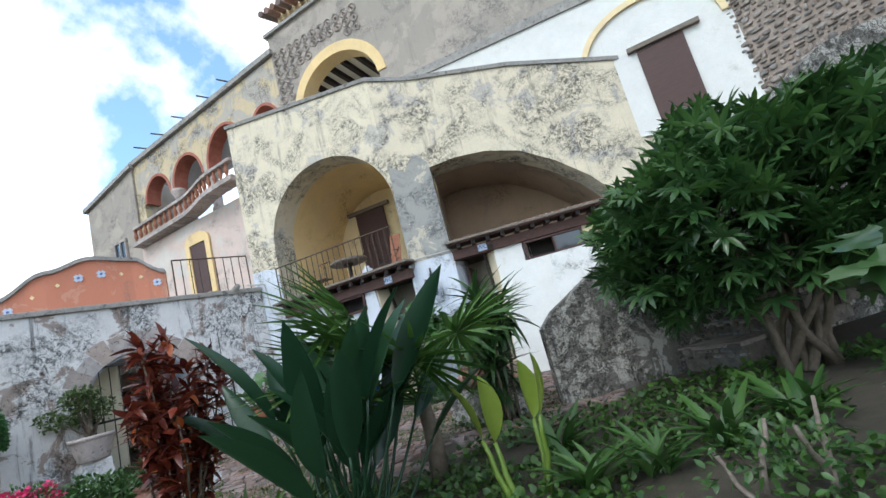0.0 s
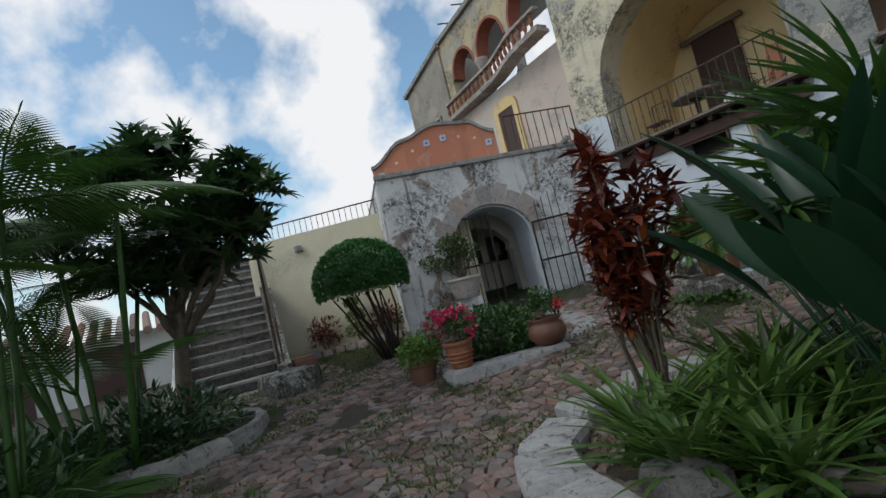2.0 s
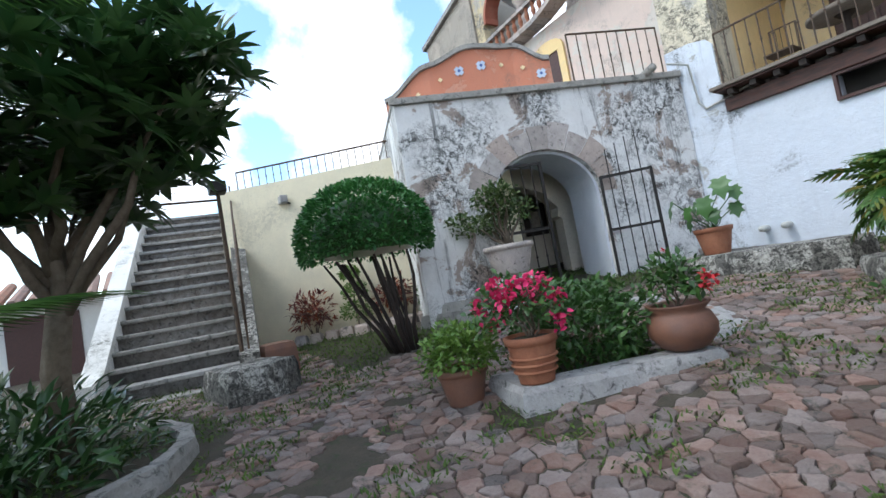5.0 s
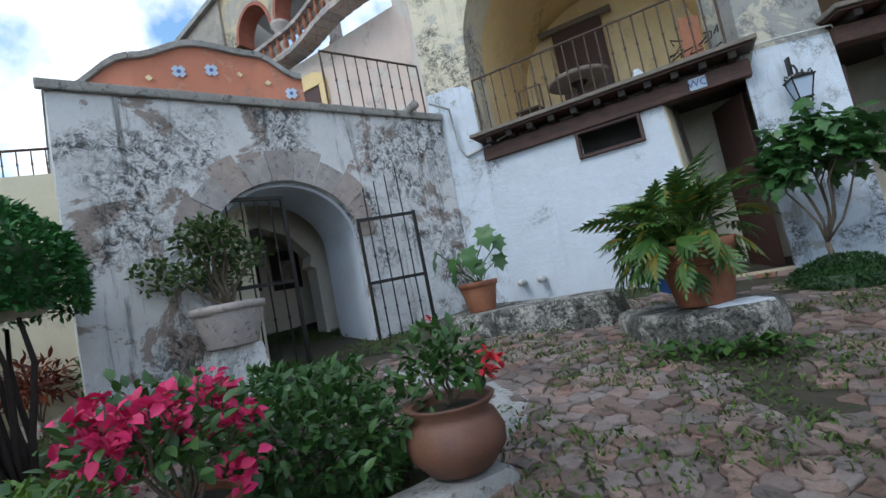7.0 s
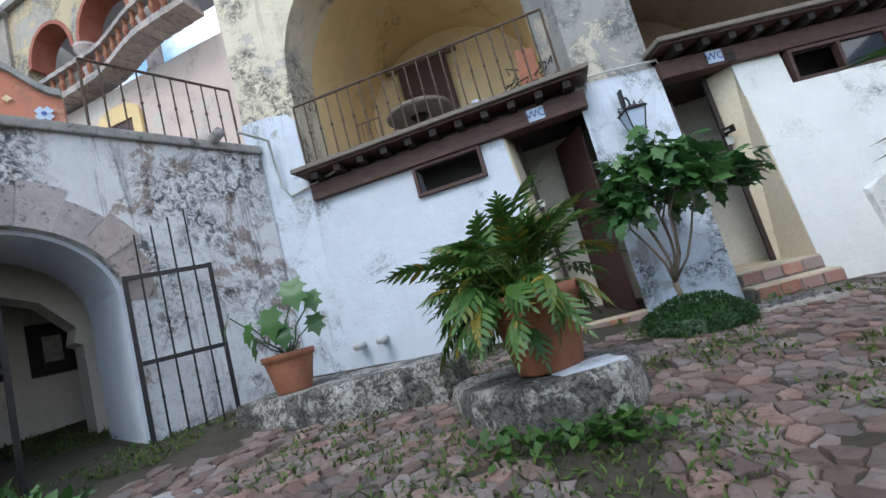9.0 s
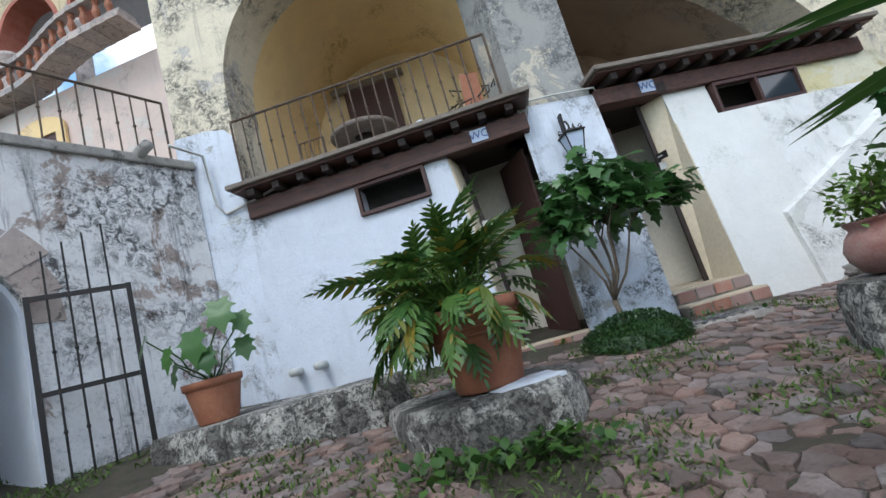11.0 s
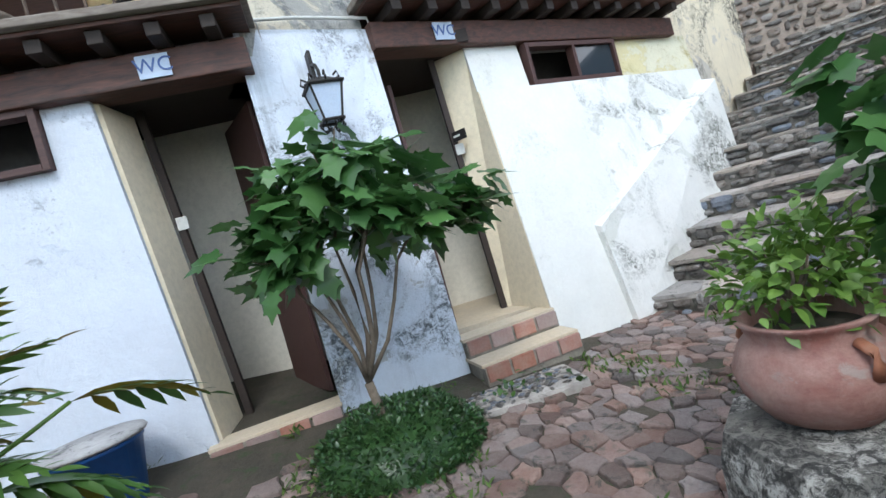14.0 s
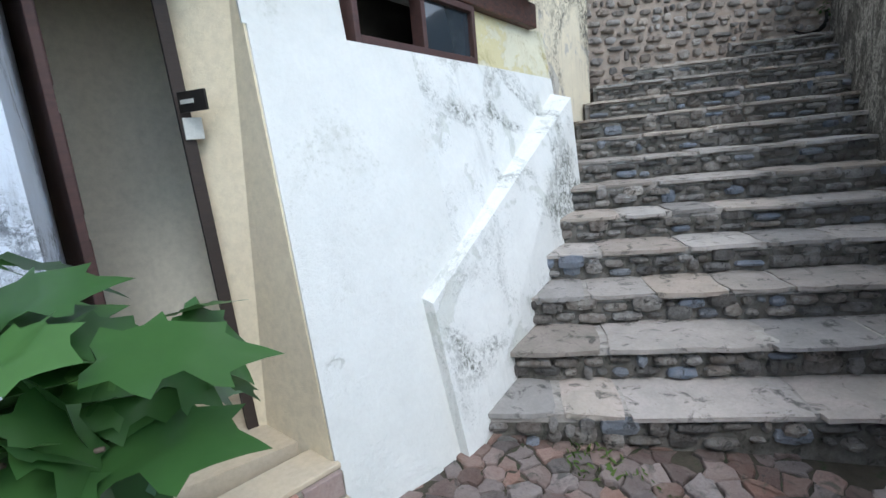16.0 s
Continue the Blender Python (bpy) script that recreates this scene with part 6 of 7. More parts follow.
# --- potted plants along the kerb
def build_kerb_pots():
    p = pot("herb_pot", "dark clay pot in shade under herbs", (-1.05, -6.98, -0.12), flower_pot(0.34, 0.24), "clay_brown", 0.3, 0.2)
    t = thing("herb_plant", "bushy light green herb in a clay pot", "plant", (-1.05, -6.98, 0.2))
    leaves("foliage", L_OVAL, crown(0, 0, 0.16, 0.36, 0.36, 0.28, 1700, 0.065, 0.8, 0.3, 0.4, -0.5), "leaf_light", t)
    pot("bougainvillea_pot", "ringed terracotta pot on the kerb", (-0.36, -6.66, 0.065), flower_pot(0.40, 0.22), "terracotta", 0.37, 0.2, ((0.1, 0.185), (0.16, 0.195), (0.22, 0.205)))
    t = thing("bougainvillea", "bougainvillea with bright magenta bracts in a terracotta pot", "plant", (-0.36, -6.66, 0.42))
    e = [(R_.uniform(-0.4, 0.3), R_.uniform(-0.35, 0.3), R_.uniform(0.3, 0.55)) for i in range(9)]
    stems("stem", [(0, 0, -0.02)] * 9, e, 0.012, 0.005, "bark", t, 0.3)
    leaves("foliage", L_OVAL, crown(-0.05, -0.05, 0.3, 0.42, 0.4, 0.28, 650, 0.075, 0.9, 0.3), "leaf_mid", t)
    for q_ in e + [(-0.45, 0, 0.15), (0.3, 0.1, 0.15), (0.1, -0.3, 0.4), (-0.3, -0.25, 0.3)]:
        bl = [aim(Vector(q_) + rdir(0) * R_.uniform(0.01, 0.11), rdir(0.2), R_.uniform(0.045, 0.075), R_.uniform(-1, 1)) for k in range(34)]
        leaves("bract_cluster", leaf(3, 0.75, 0.25, 0.1), bl, "petal_pink", t, "bright magenta bracts")
    t = thing("round_bush", "dense green bush in the kerbed bed", "bush", (-0.75, -5.7, -0.05))
    stems("stem", [(R_.uniform(-.1, .1), R_.uniform(-.1, .1), 0) for i in range(7)], [(R_.uniform(-.5, .5), R_.uniform(-.5, .5), 0.5) for i in range(7)], 0.02, 0.008, "bark", t)
    leaves("foliage", L_OVAL, crown(0, 0, 0.38, 0.72, 0.66, 0.48, 3400, 0.085, 0.5, 0.25, 0.3, -0.75), "leaf_mid", t)
    pot("round_pot", "round brown clay pot with ring handles on the kerb", (0.2, -5.36, 0.065), [(0.13, 0), (0.2, 0.03), (0.29, 0.14), (0.30, 0.22), (0.26, 0.32), (0.22, 0.35), (0.27, 0.40), (0.28, 0.42), (0.23, 0.41), (0.2, 0.36)], "clay_brown", 0.36, 0.2)
    t = thing("potted_geranium", "small red flowered plant in a round pot", "plant", (0.2, -5.36, 0.43))
    leaves("foliage", L_OVAL, crown(0, 0, 0.24, 0.26, 0.26, 0.26, 420, 0.08, 0.9, 0.3), "leaf_mid", t)
    stems("stem", [(0, 0, 0)] * 6, [(R_.uniform(-.2, .2), R_.uniform(-.2, .2), 0.3) for i in range(6)], 0.01, 0.004, "bark", t)
    for at_, r, sz, n in (((0.27, 0.1, 0.22), 0.07, 0.055, 40), ((-0.05, 0.0, 0.52), 0.03, 0.035, 10)):
        leaves("flower_head", leaf(3, 0.8, 0.2, 0.1), [aim(Vector(at_) + rdir(0) * r, rdir(0.2), sz, 0) for i in range(n)], "petal_red", t)


build_kerb_pots()


# --- jade plant by the gate
def build_jade():
    pot("jade_pot", "stained terracotta pot on a white plinth", (-3.25, -4.35, 0.955), flower_pot(0.48, 0.40), "pink_stone", 0.43, 0.36)
    t = thing("jade_plant", "gnarled jade plant with rounded fleshy leaves", "plant", (-3.25, -4.35, 1.38))
    e = [(R_.uniform(-.5, .4), R_.uniform(-.5, .4), R_.uniform(0.3, 0.8)) for i in range(10)]
    stems("stem", [(0, 0, 0)] * 10, e, 0.03, 0.012, "bark", t, 0.2)
    c = []
    for q_ in e + [(-0.75, -0.3, 0.35), (-0.6, -0.45, 0.5)]:
        c += crown(q_[0], q_[1], q_[2] + 0.05, 0.24, 0.24, 0.2, 130, 0.085, 0.7, 0.2)
    leaves("foliage", leaf(3, 0.62, 0.1, 0.05, 0.8, 0.6), c, "leaf_jade", t)


build_jade()


# --- anthurium pot on the bench
def build_anthurium():
    pot("bench_pot", "banded terracotta pot on the bench end", (-1.35, -1.75, 0.70), flower_pot(0.42, 0.27), "terracotta", 0.38, 0.24)
    t = thing("heart_leaf_plant", "plant with a few large heart-shaped leaves", "plant", (-1.35, -1.75, 1.07))
    tips = [(-0.35, -0.35, 0.55), (0.12, -0.3, 0.5), (0.3, -0.1, 0.75), (0.35, 0.1, 0.35), (-0.2, -0.2, 0.25), (-0.3, 0.2, 0.5), (0.22, -0.3, 0.3), (0.4, 0.05, 0.6), (-0.1, -0.38, 0.4)]
    stems("stalk", [(0, 0, 0)] * len(tips), tips, 0.009, 0.008, "leaf_mid", t, 0.15)
    heart = maple()
    leaves("foliage", heart, [aim(Vector(q_) + Vector((0, 0, 0.02)), (q_[0] * 0.7, -0.35, -0.8), 0.36 if i < 3 else 0.26, 0.2) for i, q_ in enumerate(tips)], "leaf_maple", t)


build_anthurium()


# --- split-leaf philodendron in a large pot
def build_philodendron():
    pot("philodendron_pot", "large ringed terracotta pot on the pedestal", (1.45, -2.42, 0.47), flower_pot(0.62, 0.37, 0.02), "terracotta", 0.56, 0.33, ((0.40, 0.335), (0.45, 0.34), (0.5, 0.345)))
    t = thing("split_leaf_plant", "large split-leaf philodendron with yellowing tips", "plant", (1.45, -2.42, 1.02))
    tpl = join([pinnate(6, 0.05, 0.42, 0.46, 54, 0.06, 0.27), leaf(6, 0.22, 0.1, 0.42, 0.7, 0.45)])
    ms, b, e = [], [], []
    for i in range(185):
        a = R_.uniform(0, 2 * math.pi)
        el = R_.uniform(-0.4, 2.2)
        d = Vector((math.cos(a) * 0.95 - 0.34, math.sin(a) - 0.08, el)).normalized()
        root = Vector((R_.uniform(-.28, .1), R_.uniform(-.16, .16), R_.uniform(0.0, 0.2)))
        knee = root + d * R_.uniform(0.18, 0.52)
        b.append(root)
        e.append(knee)
        ms.append(aim(knee, d + Vector((0, 0, -0.35)), R_.uniform(0.26, 0.40), R_.uniform(-0.7, 0.7)))
    stems("leaf_stalk", b, e, 0.009, 0.007, "leaf_light", t, 0.08, 5)
    leaves("foliage", tpl, ms, "leaf_philo", t)
    stems("stem", [(0, 0, 0), (-0.05, 0.05, 0), (0.05, 0, 0)], [(-0.12, 0, 0.35), (-0.2, 0.05, 0.3), (0.1, -0.02, 0.3)], 0.035, 0.025, "bark", t)


build_philodendron()


# --- small tree on its clipped mound
def build_small_tree():
    t = thing("young_tree", "young tree with forked stem and broad lobed leaves", "tree", (2.74, -0.62, 0.30))
    fork = Vector((-0.03, 0.0, 0.46))
    bm = bmesh.new()
    pipe(bm, [(0, 0, 0), (0.0, 0, 0.15), (-0.01, 0, 0.3), fork], [0.036, 0.031, 0.029, 0.03], 8)
    part("trunk", bm, "bark", t, "", True)
    limbs = [(-0.40, -0.05, 1.15), (-0.22, 0.12, 1.35), (0.0, -0.12, 1.45), (0.22, 0.05, 1.4), (0.46, -0.1, 1.2), (0.12, -0.25, 1.2), (0.1, 0.3, 1.2), (-0.2, -0.15, 1.1)]
    limbs = [(x * 1.0 + 0.10, y, z * 1.0 + 0.2) for x, y, z in limbs]
    stems("limb", [fork] * len(limbs), limbs, 0.017, 0.009, "bark", t, 0.16)
    ends, roots = [], []
    for q_ in limbs:
        for k in range(4):
            p = Vector(q_)
            d = Vector((p.x * 1.6 + 0.08, p.y * 1.6, 0.35)) + rdir(0) * 0.55
            roots.append(p * 0.98 + fork * 0.02)
            ends.append(p + d.normalized() * R_.uniform(0.2, 0.42))
    stems("twig", roots, ends, 0.008, 0.004, "bark", t, 0.15, 5)
    ms = []
    for r_, q_ in zip(roots, ends):
        for k in range(16):
            p = r_ + (q_ - r_) * R_.uniform(0.3, 1.1) + rdir(0.0) * R_.uniform(0.05, 0.2)
            d = Vector((p.x * 0.9 + 0.05, p.y * 0.9 - 0.1, -0.25)) + rdir(0) * 0.6
            ms.append(aim(p, d, R_.uniform(0.12, 0.26), R_.uniform(-0.5, 0.5)))
    leaves("foliage", maple(), ms, "leaf_maple", t)
    h = thing("clipped_mound", "low clipped mound of tiny dark leaves", "hedge", (2.78, -0.62, 0.24))
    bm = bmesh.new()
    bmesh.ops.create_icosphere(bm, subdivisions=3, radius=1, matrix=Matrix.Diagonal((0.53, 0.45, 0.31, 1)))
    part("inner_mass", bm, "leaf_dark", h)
    leaves("foliage", L_OVAL, crown(0, 0, 0.0, 0.57, 0.50, 0.36, 4600, 0.038, 0.1, 0.08, 0.5, -0.1), "leaf_dark", h)


build_small_tree()


# --- clay jars and plants on the pedestal
def build_ollas():
    prof = [(0.2, 0), (0.3, 0.03), (0.41, 0.16), (0.43, 0.27), (0.37, 0.4), (0.31, 0.46), (0.33, 0.52), (0.36, 0.55), (0.31, 0.55), (0.28, 0.47)]
    t = pot("clay_jar", "wide red clay jar with chalky wear", (4.42, -2.15, 0.505), [(r * 0.66, z * 0.72) for r, z in prof], "clay_red", 0.34, 0.19)
    for a in (100, 260):
        bm = bmesh.new()
        m = pose(0, 0, 0, 0, 0, a)
        pipe(bm, [m @ Vector(v) for v in ((0.225, 0, 0.33), (0.275, 0, 0.31), (0.295, 0, 0.265), (0.275, 0, 0.215))], 0.02)
        part("handle", bm, "terracotta", t, "", True)
    pot("clay_jar", "dark weathered clay jar behind the plant", (4.88, -2.06, 0.505), [(r * 0.44, z * 0.56) for r, z in prof], "clay_brown", 0.26, 0.12)
    p = thing("jar_plant", "leafy green plant with orange flowers in a jar", "plant", (4.42, -2.15, 0.84))
    leaves("foliage", leaf(4, 0.55, 0.12, 0.25), crown(0.06, 0.03, 0.2, 0.30, 0.28, 0.26, 680, 0.07, 0.9, 0.4), "leaf_light", p)
    stems("stem", [(0, 0, 0)] * 7, [(R_.uniform(-.2, .2), R_.uniform(-.2, .2), 0.3) for i in range(7)], 0.012, 0.005, "bark", p)
    s_ = thing("tall_leafy_plant", "tall plant with broad lobed leaves above the jars", "plant", (5.0, -2.5, 0.505))
    tips = [(-0.22, 0.15, 1.05), (-0.08, 0.25, 1.25), (0.2, 0.1, 1.2), (0.25, -0.15, 0.95), (-0.3, 0.08, 0.9), (0.0, 0.2, 0.95)]
    stems("stem", [(0, 0, 0)] * 6, tips, 0.02, 0.008, "bark", s_, 0.1)
    ms = []
    for q_ in tips:
        for k in range(16):
            ms.append(aim(Vector(q_) * R_.uniform(0.8, 1.05) + rdir(0) * 0.2, rdir(-0.2), R_.uniform(0.14, 0.24), R_.uniform(-0.5, 0.5)))
    leaves("foliage", maple(), ms, "leaf_maple", s_)


build_ollas()
pot("fern_pot", "low dark clay pot beside the hose on the top step", (HEAD.x + 0.32, HEAD.y + 0.02, HEAD_Z), flower_pot(0.2, 0.17), "clay_brown", 0.17, 0.14)
fp = thing("potted_fern", "small bushy green fern in a low pot", "plant", (HEAD.x + 0.32, HEAD.y + 0.02, HEAD_Z + 0.17))
leaves("foliage", L_LANCE, crown(0, 0, 0.16, 0.32, 0.3, 0.24, 420, 0.11, 0.9, 0.3, 0.5, -0.3), "leaf_mid", fp)
b_ = thing("plastic_bucket", "blue plastic bucket with lid by the wall", "bucket", (0.95, -0.34, 0.42))
bm = bmesh.new()
lathe(bm, [(0.2, 0), (0.21, 0.01), (0.27, 0.40), (0.28, 0.40), (0.28, 0.43), (0.25, 0.43)], 28)
part("body", bm, "bucket", b_, "", True)
bm = bmesh.new()
lathe(bm, [(0.30, 0.432), (0.31, 0.445), (0.30, 0.46), (0.0, 0.47)], 28)
part("lid", bm, "kerb", b_, "grey plastic lid", True)


# ---------------------------------------------------------------- flower bed
def build_strelitzia():
    t = thing("paddle_leaf_plant", "big clump of upright dark paddle leaves", "plant", (4.7, -6.25, ground_z(4.7, -6.25)))
    tpl = leaf(8, 0.21, 0.25, 0.14, 0.8, 0.45)
    ms, b, e = [], [], []
    for i in range(46):
        a, tilt = R_.uniform(0, 2 * math.pi), R_.uniform(0.05, 0.75)
        d = Vector((math.cos(a) * tilt, math.sin(a) * tilt, 1))
        root = Vector((R_.uniform(-.3, .3), R_.uniform(-.3, .3), 0))
        L = R_.uniform(0.8, 1.55)
        tip = root + d.normalized() * L
        b.append(root)
        e.append(tip)
        ms.append(aim(tip - d.normalized() * 0.05, d + Vector((math.cos(a), math.sin(a), 0)) * 0.2, R_.uniform(0.95, 1.4), R_.uniform(-1.4, 1.4)))
    stems("stalk", b, e, 0.022, 0.014, "leaf_strel", t, 0.04, 5)
    leaves("foliage", tpl, ms, "leaf_strel", t)


build_strelitzia()


def build_fan_palm():
    t = thing("fan_palm", "fan palm with stiff pleated round leaves", "palm", (5.0, -5.0, ground_z(5.0, -5.0)))
    bm = bmesh.new()
    pipe(bm, [(0, 0, 0), (0.02, 0, 0.5), (0, 0, 1.0)], [0.13, 0.11, 0.09])
    part("trunk", bm, "bark", t, "", True)
    ms, b, e = [], [], []
    for a, el, L, s_ in ((212, 1.35, 1.45, 1.05), (245, 1.6, 1.4, 1.05), (250, 1.1, 1.1, 1.1), (200, 0.7, 1.2, 1.05), (300, 0.6, 1.0, 1.0), (170, 0.9, 1.2, 1.1), (60, 0.9, 1.1, 1.0), (340, 0.8, 1.1, 1.0), (120, 0.5, 1.0, 0.9), (225, 0.35, 1.4, 1.0), (265, 0.2, 1.0, 0.9), (180, 0.4, 1.5, 0.95)):
        d = Vector((math.cos(radians(a)), math.sin(radians(a)), el)).normalized()
        root = Vector((0, 0, 0.95))
        tip = root + d * L
        b.append(root)
        e.append(tip)
        ms.append(aim(tip, d + Vector((0, 0, -0.1)), s_, R_.uniform(-0.5, 0.5)))
    stems("stalk", b, e, 0.018, 0.012, "leaf_palm", t, 0.03)
    leaves("foliage", fan(), ms, "leaf_palm", t)


build_fan_palm()


def build_croton():
    t = thing("croton_shrub", "tall shrub with dark red and orange leaves", "shrub", (3.05, -6.85, ground_z(3.05, -6.85)))
    tips = [(R_.uniform(-.28, .42), R_.uniform(-.4, .4), R_.uniform(1.4, 2.5)) for i in range(22)]
    stems("stem", [(R_.uniform(-.12, .12), R_.uniform(-.12, .12), 0) for q_ in tips], tips, 0.022, 0.008, "bark", t, 0.08)
    ms = []
    for q_ in tips:
        for k in range(62):
            z = 1.04 - 0.45 * R_.random() ** 1.5
            ms.append(aim(Vector((q_[0] * z, q_[1] * z, q_[2] * z)) + rdir(0) * 0.04, rdir(0.5), R_.uniform(0.14, 0.27), R_.uniform(-0.6, 0.6)))
    leaves("foliage", leaf(4, 0.30, 0.12, 0.3), ms, "leaf_croton", t)


build_croton()


def strap_clump(name, label, x, y, n, L, w, mat, upright=0.9, group=""):
    t = thing(name, label, "plant", (x, y, ground_z(x, y)), group=group)
    ms = []
    for i in range(n):
        a = R_.uniform(0, 2 * math.pi)
        ms.append(aim(Vector((R_.uniform(-.1, .1), R_.uniform(-.1, .1), 0)), (math.cos(a), math.sin(a), R_.uniform(0.4, 2.0) * upright), L * R_.uniform(0.6, 1.1), R_.uniform(-0.3, 0.3)))
    leaves("foliage", leaf(6, w, 0.25, 0.55, 0.6, 0.4), ms, mat, t)


for x, y, n, L in ((3.3, -7.35, 80, 0.85), (3.75, -7.55, 80, 0.85), (3.9, -6.9, 70, 0.95), (3.6, -5.7, 50, 0.7), (4.3, -7.4, 70, 0.85), (3.7, -6.2, 55, 0.9), (4.4, -6.6, 50, 0.9)):
    strap_clump("strap_leaf_clump", "arching clump of narrow light green strap leaves", x, y, n, L * 1.1, 0.06, "leaf_strap", 1.9, "strap leaf clumps")
for x, y, n, L in ((6.9, -5.6, 26, 0.62), (7.45, -5.4, 26, 0.6), (8.1, -5.0, 24, 0.7), (8.8, -4.6, 22, 0.7), (6.4, -4.6, 22, 0.6)):
    strap_clump("lily_clump", "upright clump of broad green lily leaves", x, y, n, L, 0.14, "leaf_mid", 1.6, "lily clumps")


def build_paddles():
    t = thing("banana_plant", "young plant with two yellow green paddle leaves", "plant", (6.15, -5.75, ground_z(6.15, -5.75)))
    b = [(0, 0, 0), (0.05, 0, 0), (0.3, 0.25, 0), (0.3, 0.25, 0)]
    e = [(-0.15, 0.0, 0.65), (-0.05, 0.05, 0.6), (0.42, 0.2, 0.75), (0.3, 0.35, 0.7)]
    stems("stalk", b, e, 0.04, 0.022, "leaf_banana", t, 0.05)
    leaves("foliage", leaf(8, 0.46, 0.2, 0.12, 0.75, 0.5), [aim(Vector(q_), d, s_, r) for q_, d, s_, r in ((e[0], (-0.3, 0.1, 1), 0.62, 0.9), (e[1], (0.1, 0, 1), 0.66, -0.3), (e[2], (0.25, 0, 1), 0.62, 0.2), (e[3], (0.05, 0.1, 1), 0.6, 1.1))], "leaf_banana", t)
    d = thing("dracaena", "dracaena with dark drooping sword leaves", "plant", (5.2, -2.95, ground_z(5.2, -2.95)))
    heads = [(0, 0, 1.9), (0.15, 0.1, 1.4), (-0.2, 0.0, 1.2), (0.1, -0.2, 0.9), (0.3, 0.2, 1.7), (-0.1, 0.1, 0.6)]
    stems("stem", [(q_[0] * 0.5, q_[1] * 0.5, 0) for q_ in heads], heads, 0.03, 0.02, "bark", d, 0.04)
    ms = [aim(Vector(q_) + Vector((0, 0, R_.uniform(-0.2, 0.1))), rdir(0.55), R_.uniform(0.45, 0.7), R_.uniform(-0.3, 0.3)) for q_ in heads for k in range(46)]
    leaves("foliage", leaf(5, 0.13, 0.2, 0.5, 0.7, 0.35), ms, "leaf_dark", d)
    s_ = thing("umbrella_shrub", "huge umbrella-leaf shrub with glossy whorled leaves", "shrub", (9.2, -3.0, ground_z(9.2, -3.0)))
    whorl = lobed(8, 300, 0.28, 0.75, 1.0, 0.25)
    c = crown(0.1, 0, 1.95, 1.95, 1.6, 1.35, 1900, 0.26, 0.3, 0.3, 0.5, -0.75)
    c += crown(1.7, 0.2, 2.0, 1.6, 1.4, 1.3, 800, 0.26, 0.3, 0.3, 0.5, -0.7)
    leaves("foliage", whorl, c, "leaf_dark", s_)
    leaves("young_foliage", whorl, crown(0.1, 0, 2.0, 2.0, 1.65, 1.4, 190, 0.26, 0.05, 0.3, 0.7, -0.1), "leaf_mid", s_)
    e = [(R_.uniform(-1.2, 1.6), R_.uniform(-.9, .9), R_.uniform(1.3, 2.4)) for i in range(12)]
    stems("limb", [(R_.uniform(-.3, .3), R_.uniform(-.3, .3), 0) for i in range(12)], e, 0.06, 0.015, "bark", s_, 0.1)
    p = thing("broad_leaf_plant", "plant with big dark lobed leaves at the path", "plant", (9.75, -6.6, ground_z(9.75, -6.6)))
    tips = [(-0.5, 0.1, 1.5), (-0.35, -0.1, 1.1), (-0.2, 0.3, 1.7), (0.1, 0, 1.5), (-0.4, 0.2, 0.8)]
    stems("stem", [(0, 0, 0)] * 5, tips, 0.02, 0.01, "bark", p)
    leaves("foliage", maple(), [aim(Vector(q_) + rdir(0) * 0.15, rdir(-0.1), R_.uniform(0.35, 0.5), R_.uniform(-.4, .4)) for q_ in tips for k in range(8)], "leaf_dark", p)
    w = thing("pruned_shrub", "low shrub with bare pale forked branches", "shrub", (8.2, -6.3, ground_z(8.2, -6.3)))
    stems("branch", [(0, 0, 0), (0, 0, 0.2), (0.4, 0.2, 0), (0.4, 0.2, 0.2)], [(-0.25, 0.1, 0.5), (0.15, 0.1, 0.65), (0.5, 0.3, 0.7), (0.3, 0.0, 0.6)], 0.03, 0.015, "grey_wood", w, 0.1)
    leaves("foliage", L_OVAL, crown(0.2, 0.1, 0.35, 0.55, 0.4, 0.3, 260, 0.09, 0.9, 0.3), "leaf_mid", w)


build_paddles()


def in_bed(x, y):
    """Inside the curbed flower bed."""
    if y > -5.2:
        return x > 4.0 + 0.9 * (y + 5.2) + (0.8 if y > -3.6 else 0)
    return x > (2.7 + 0.3 * abs(y + 6.8) if y > -7.7 else 3.2 + 3.2 * (-7.7 - y)) and y > -8.5


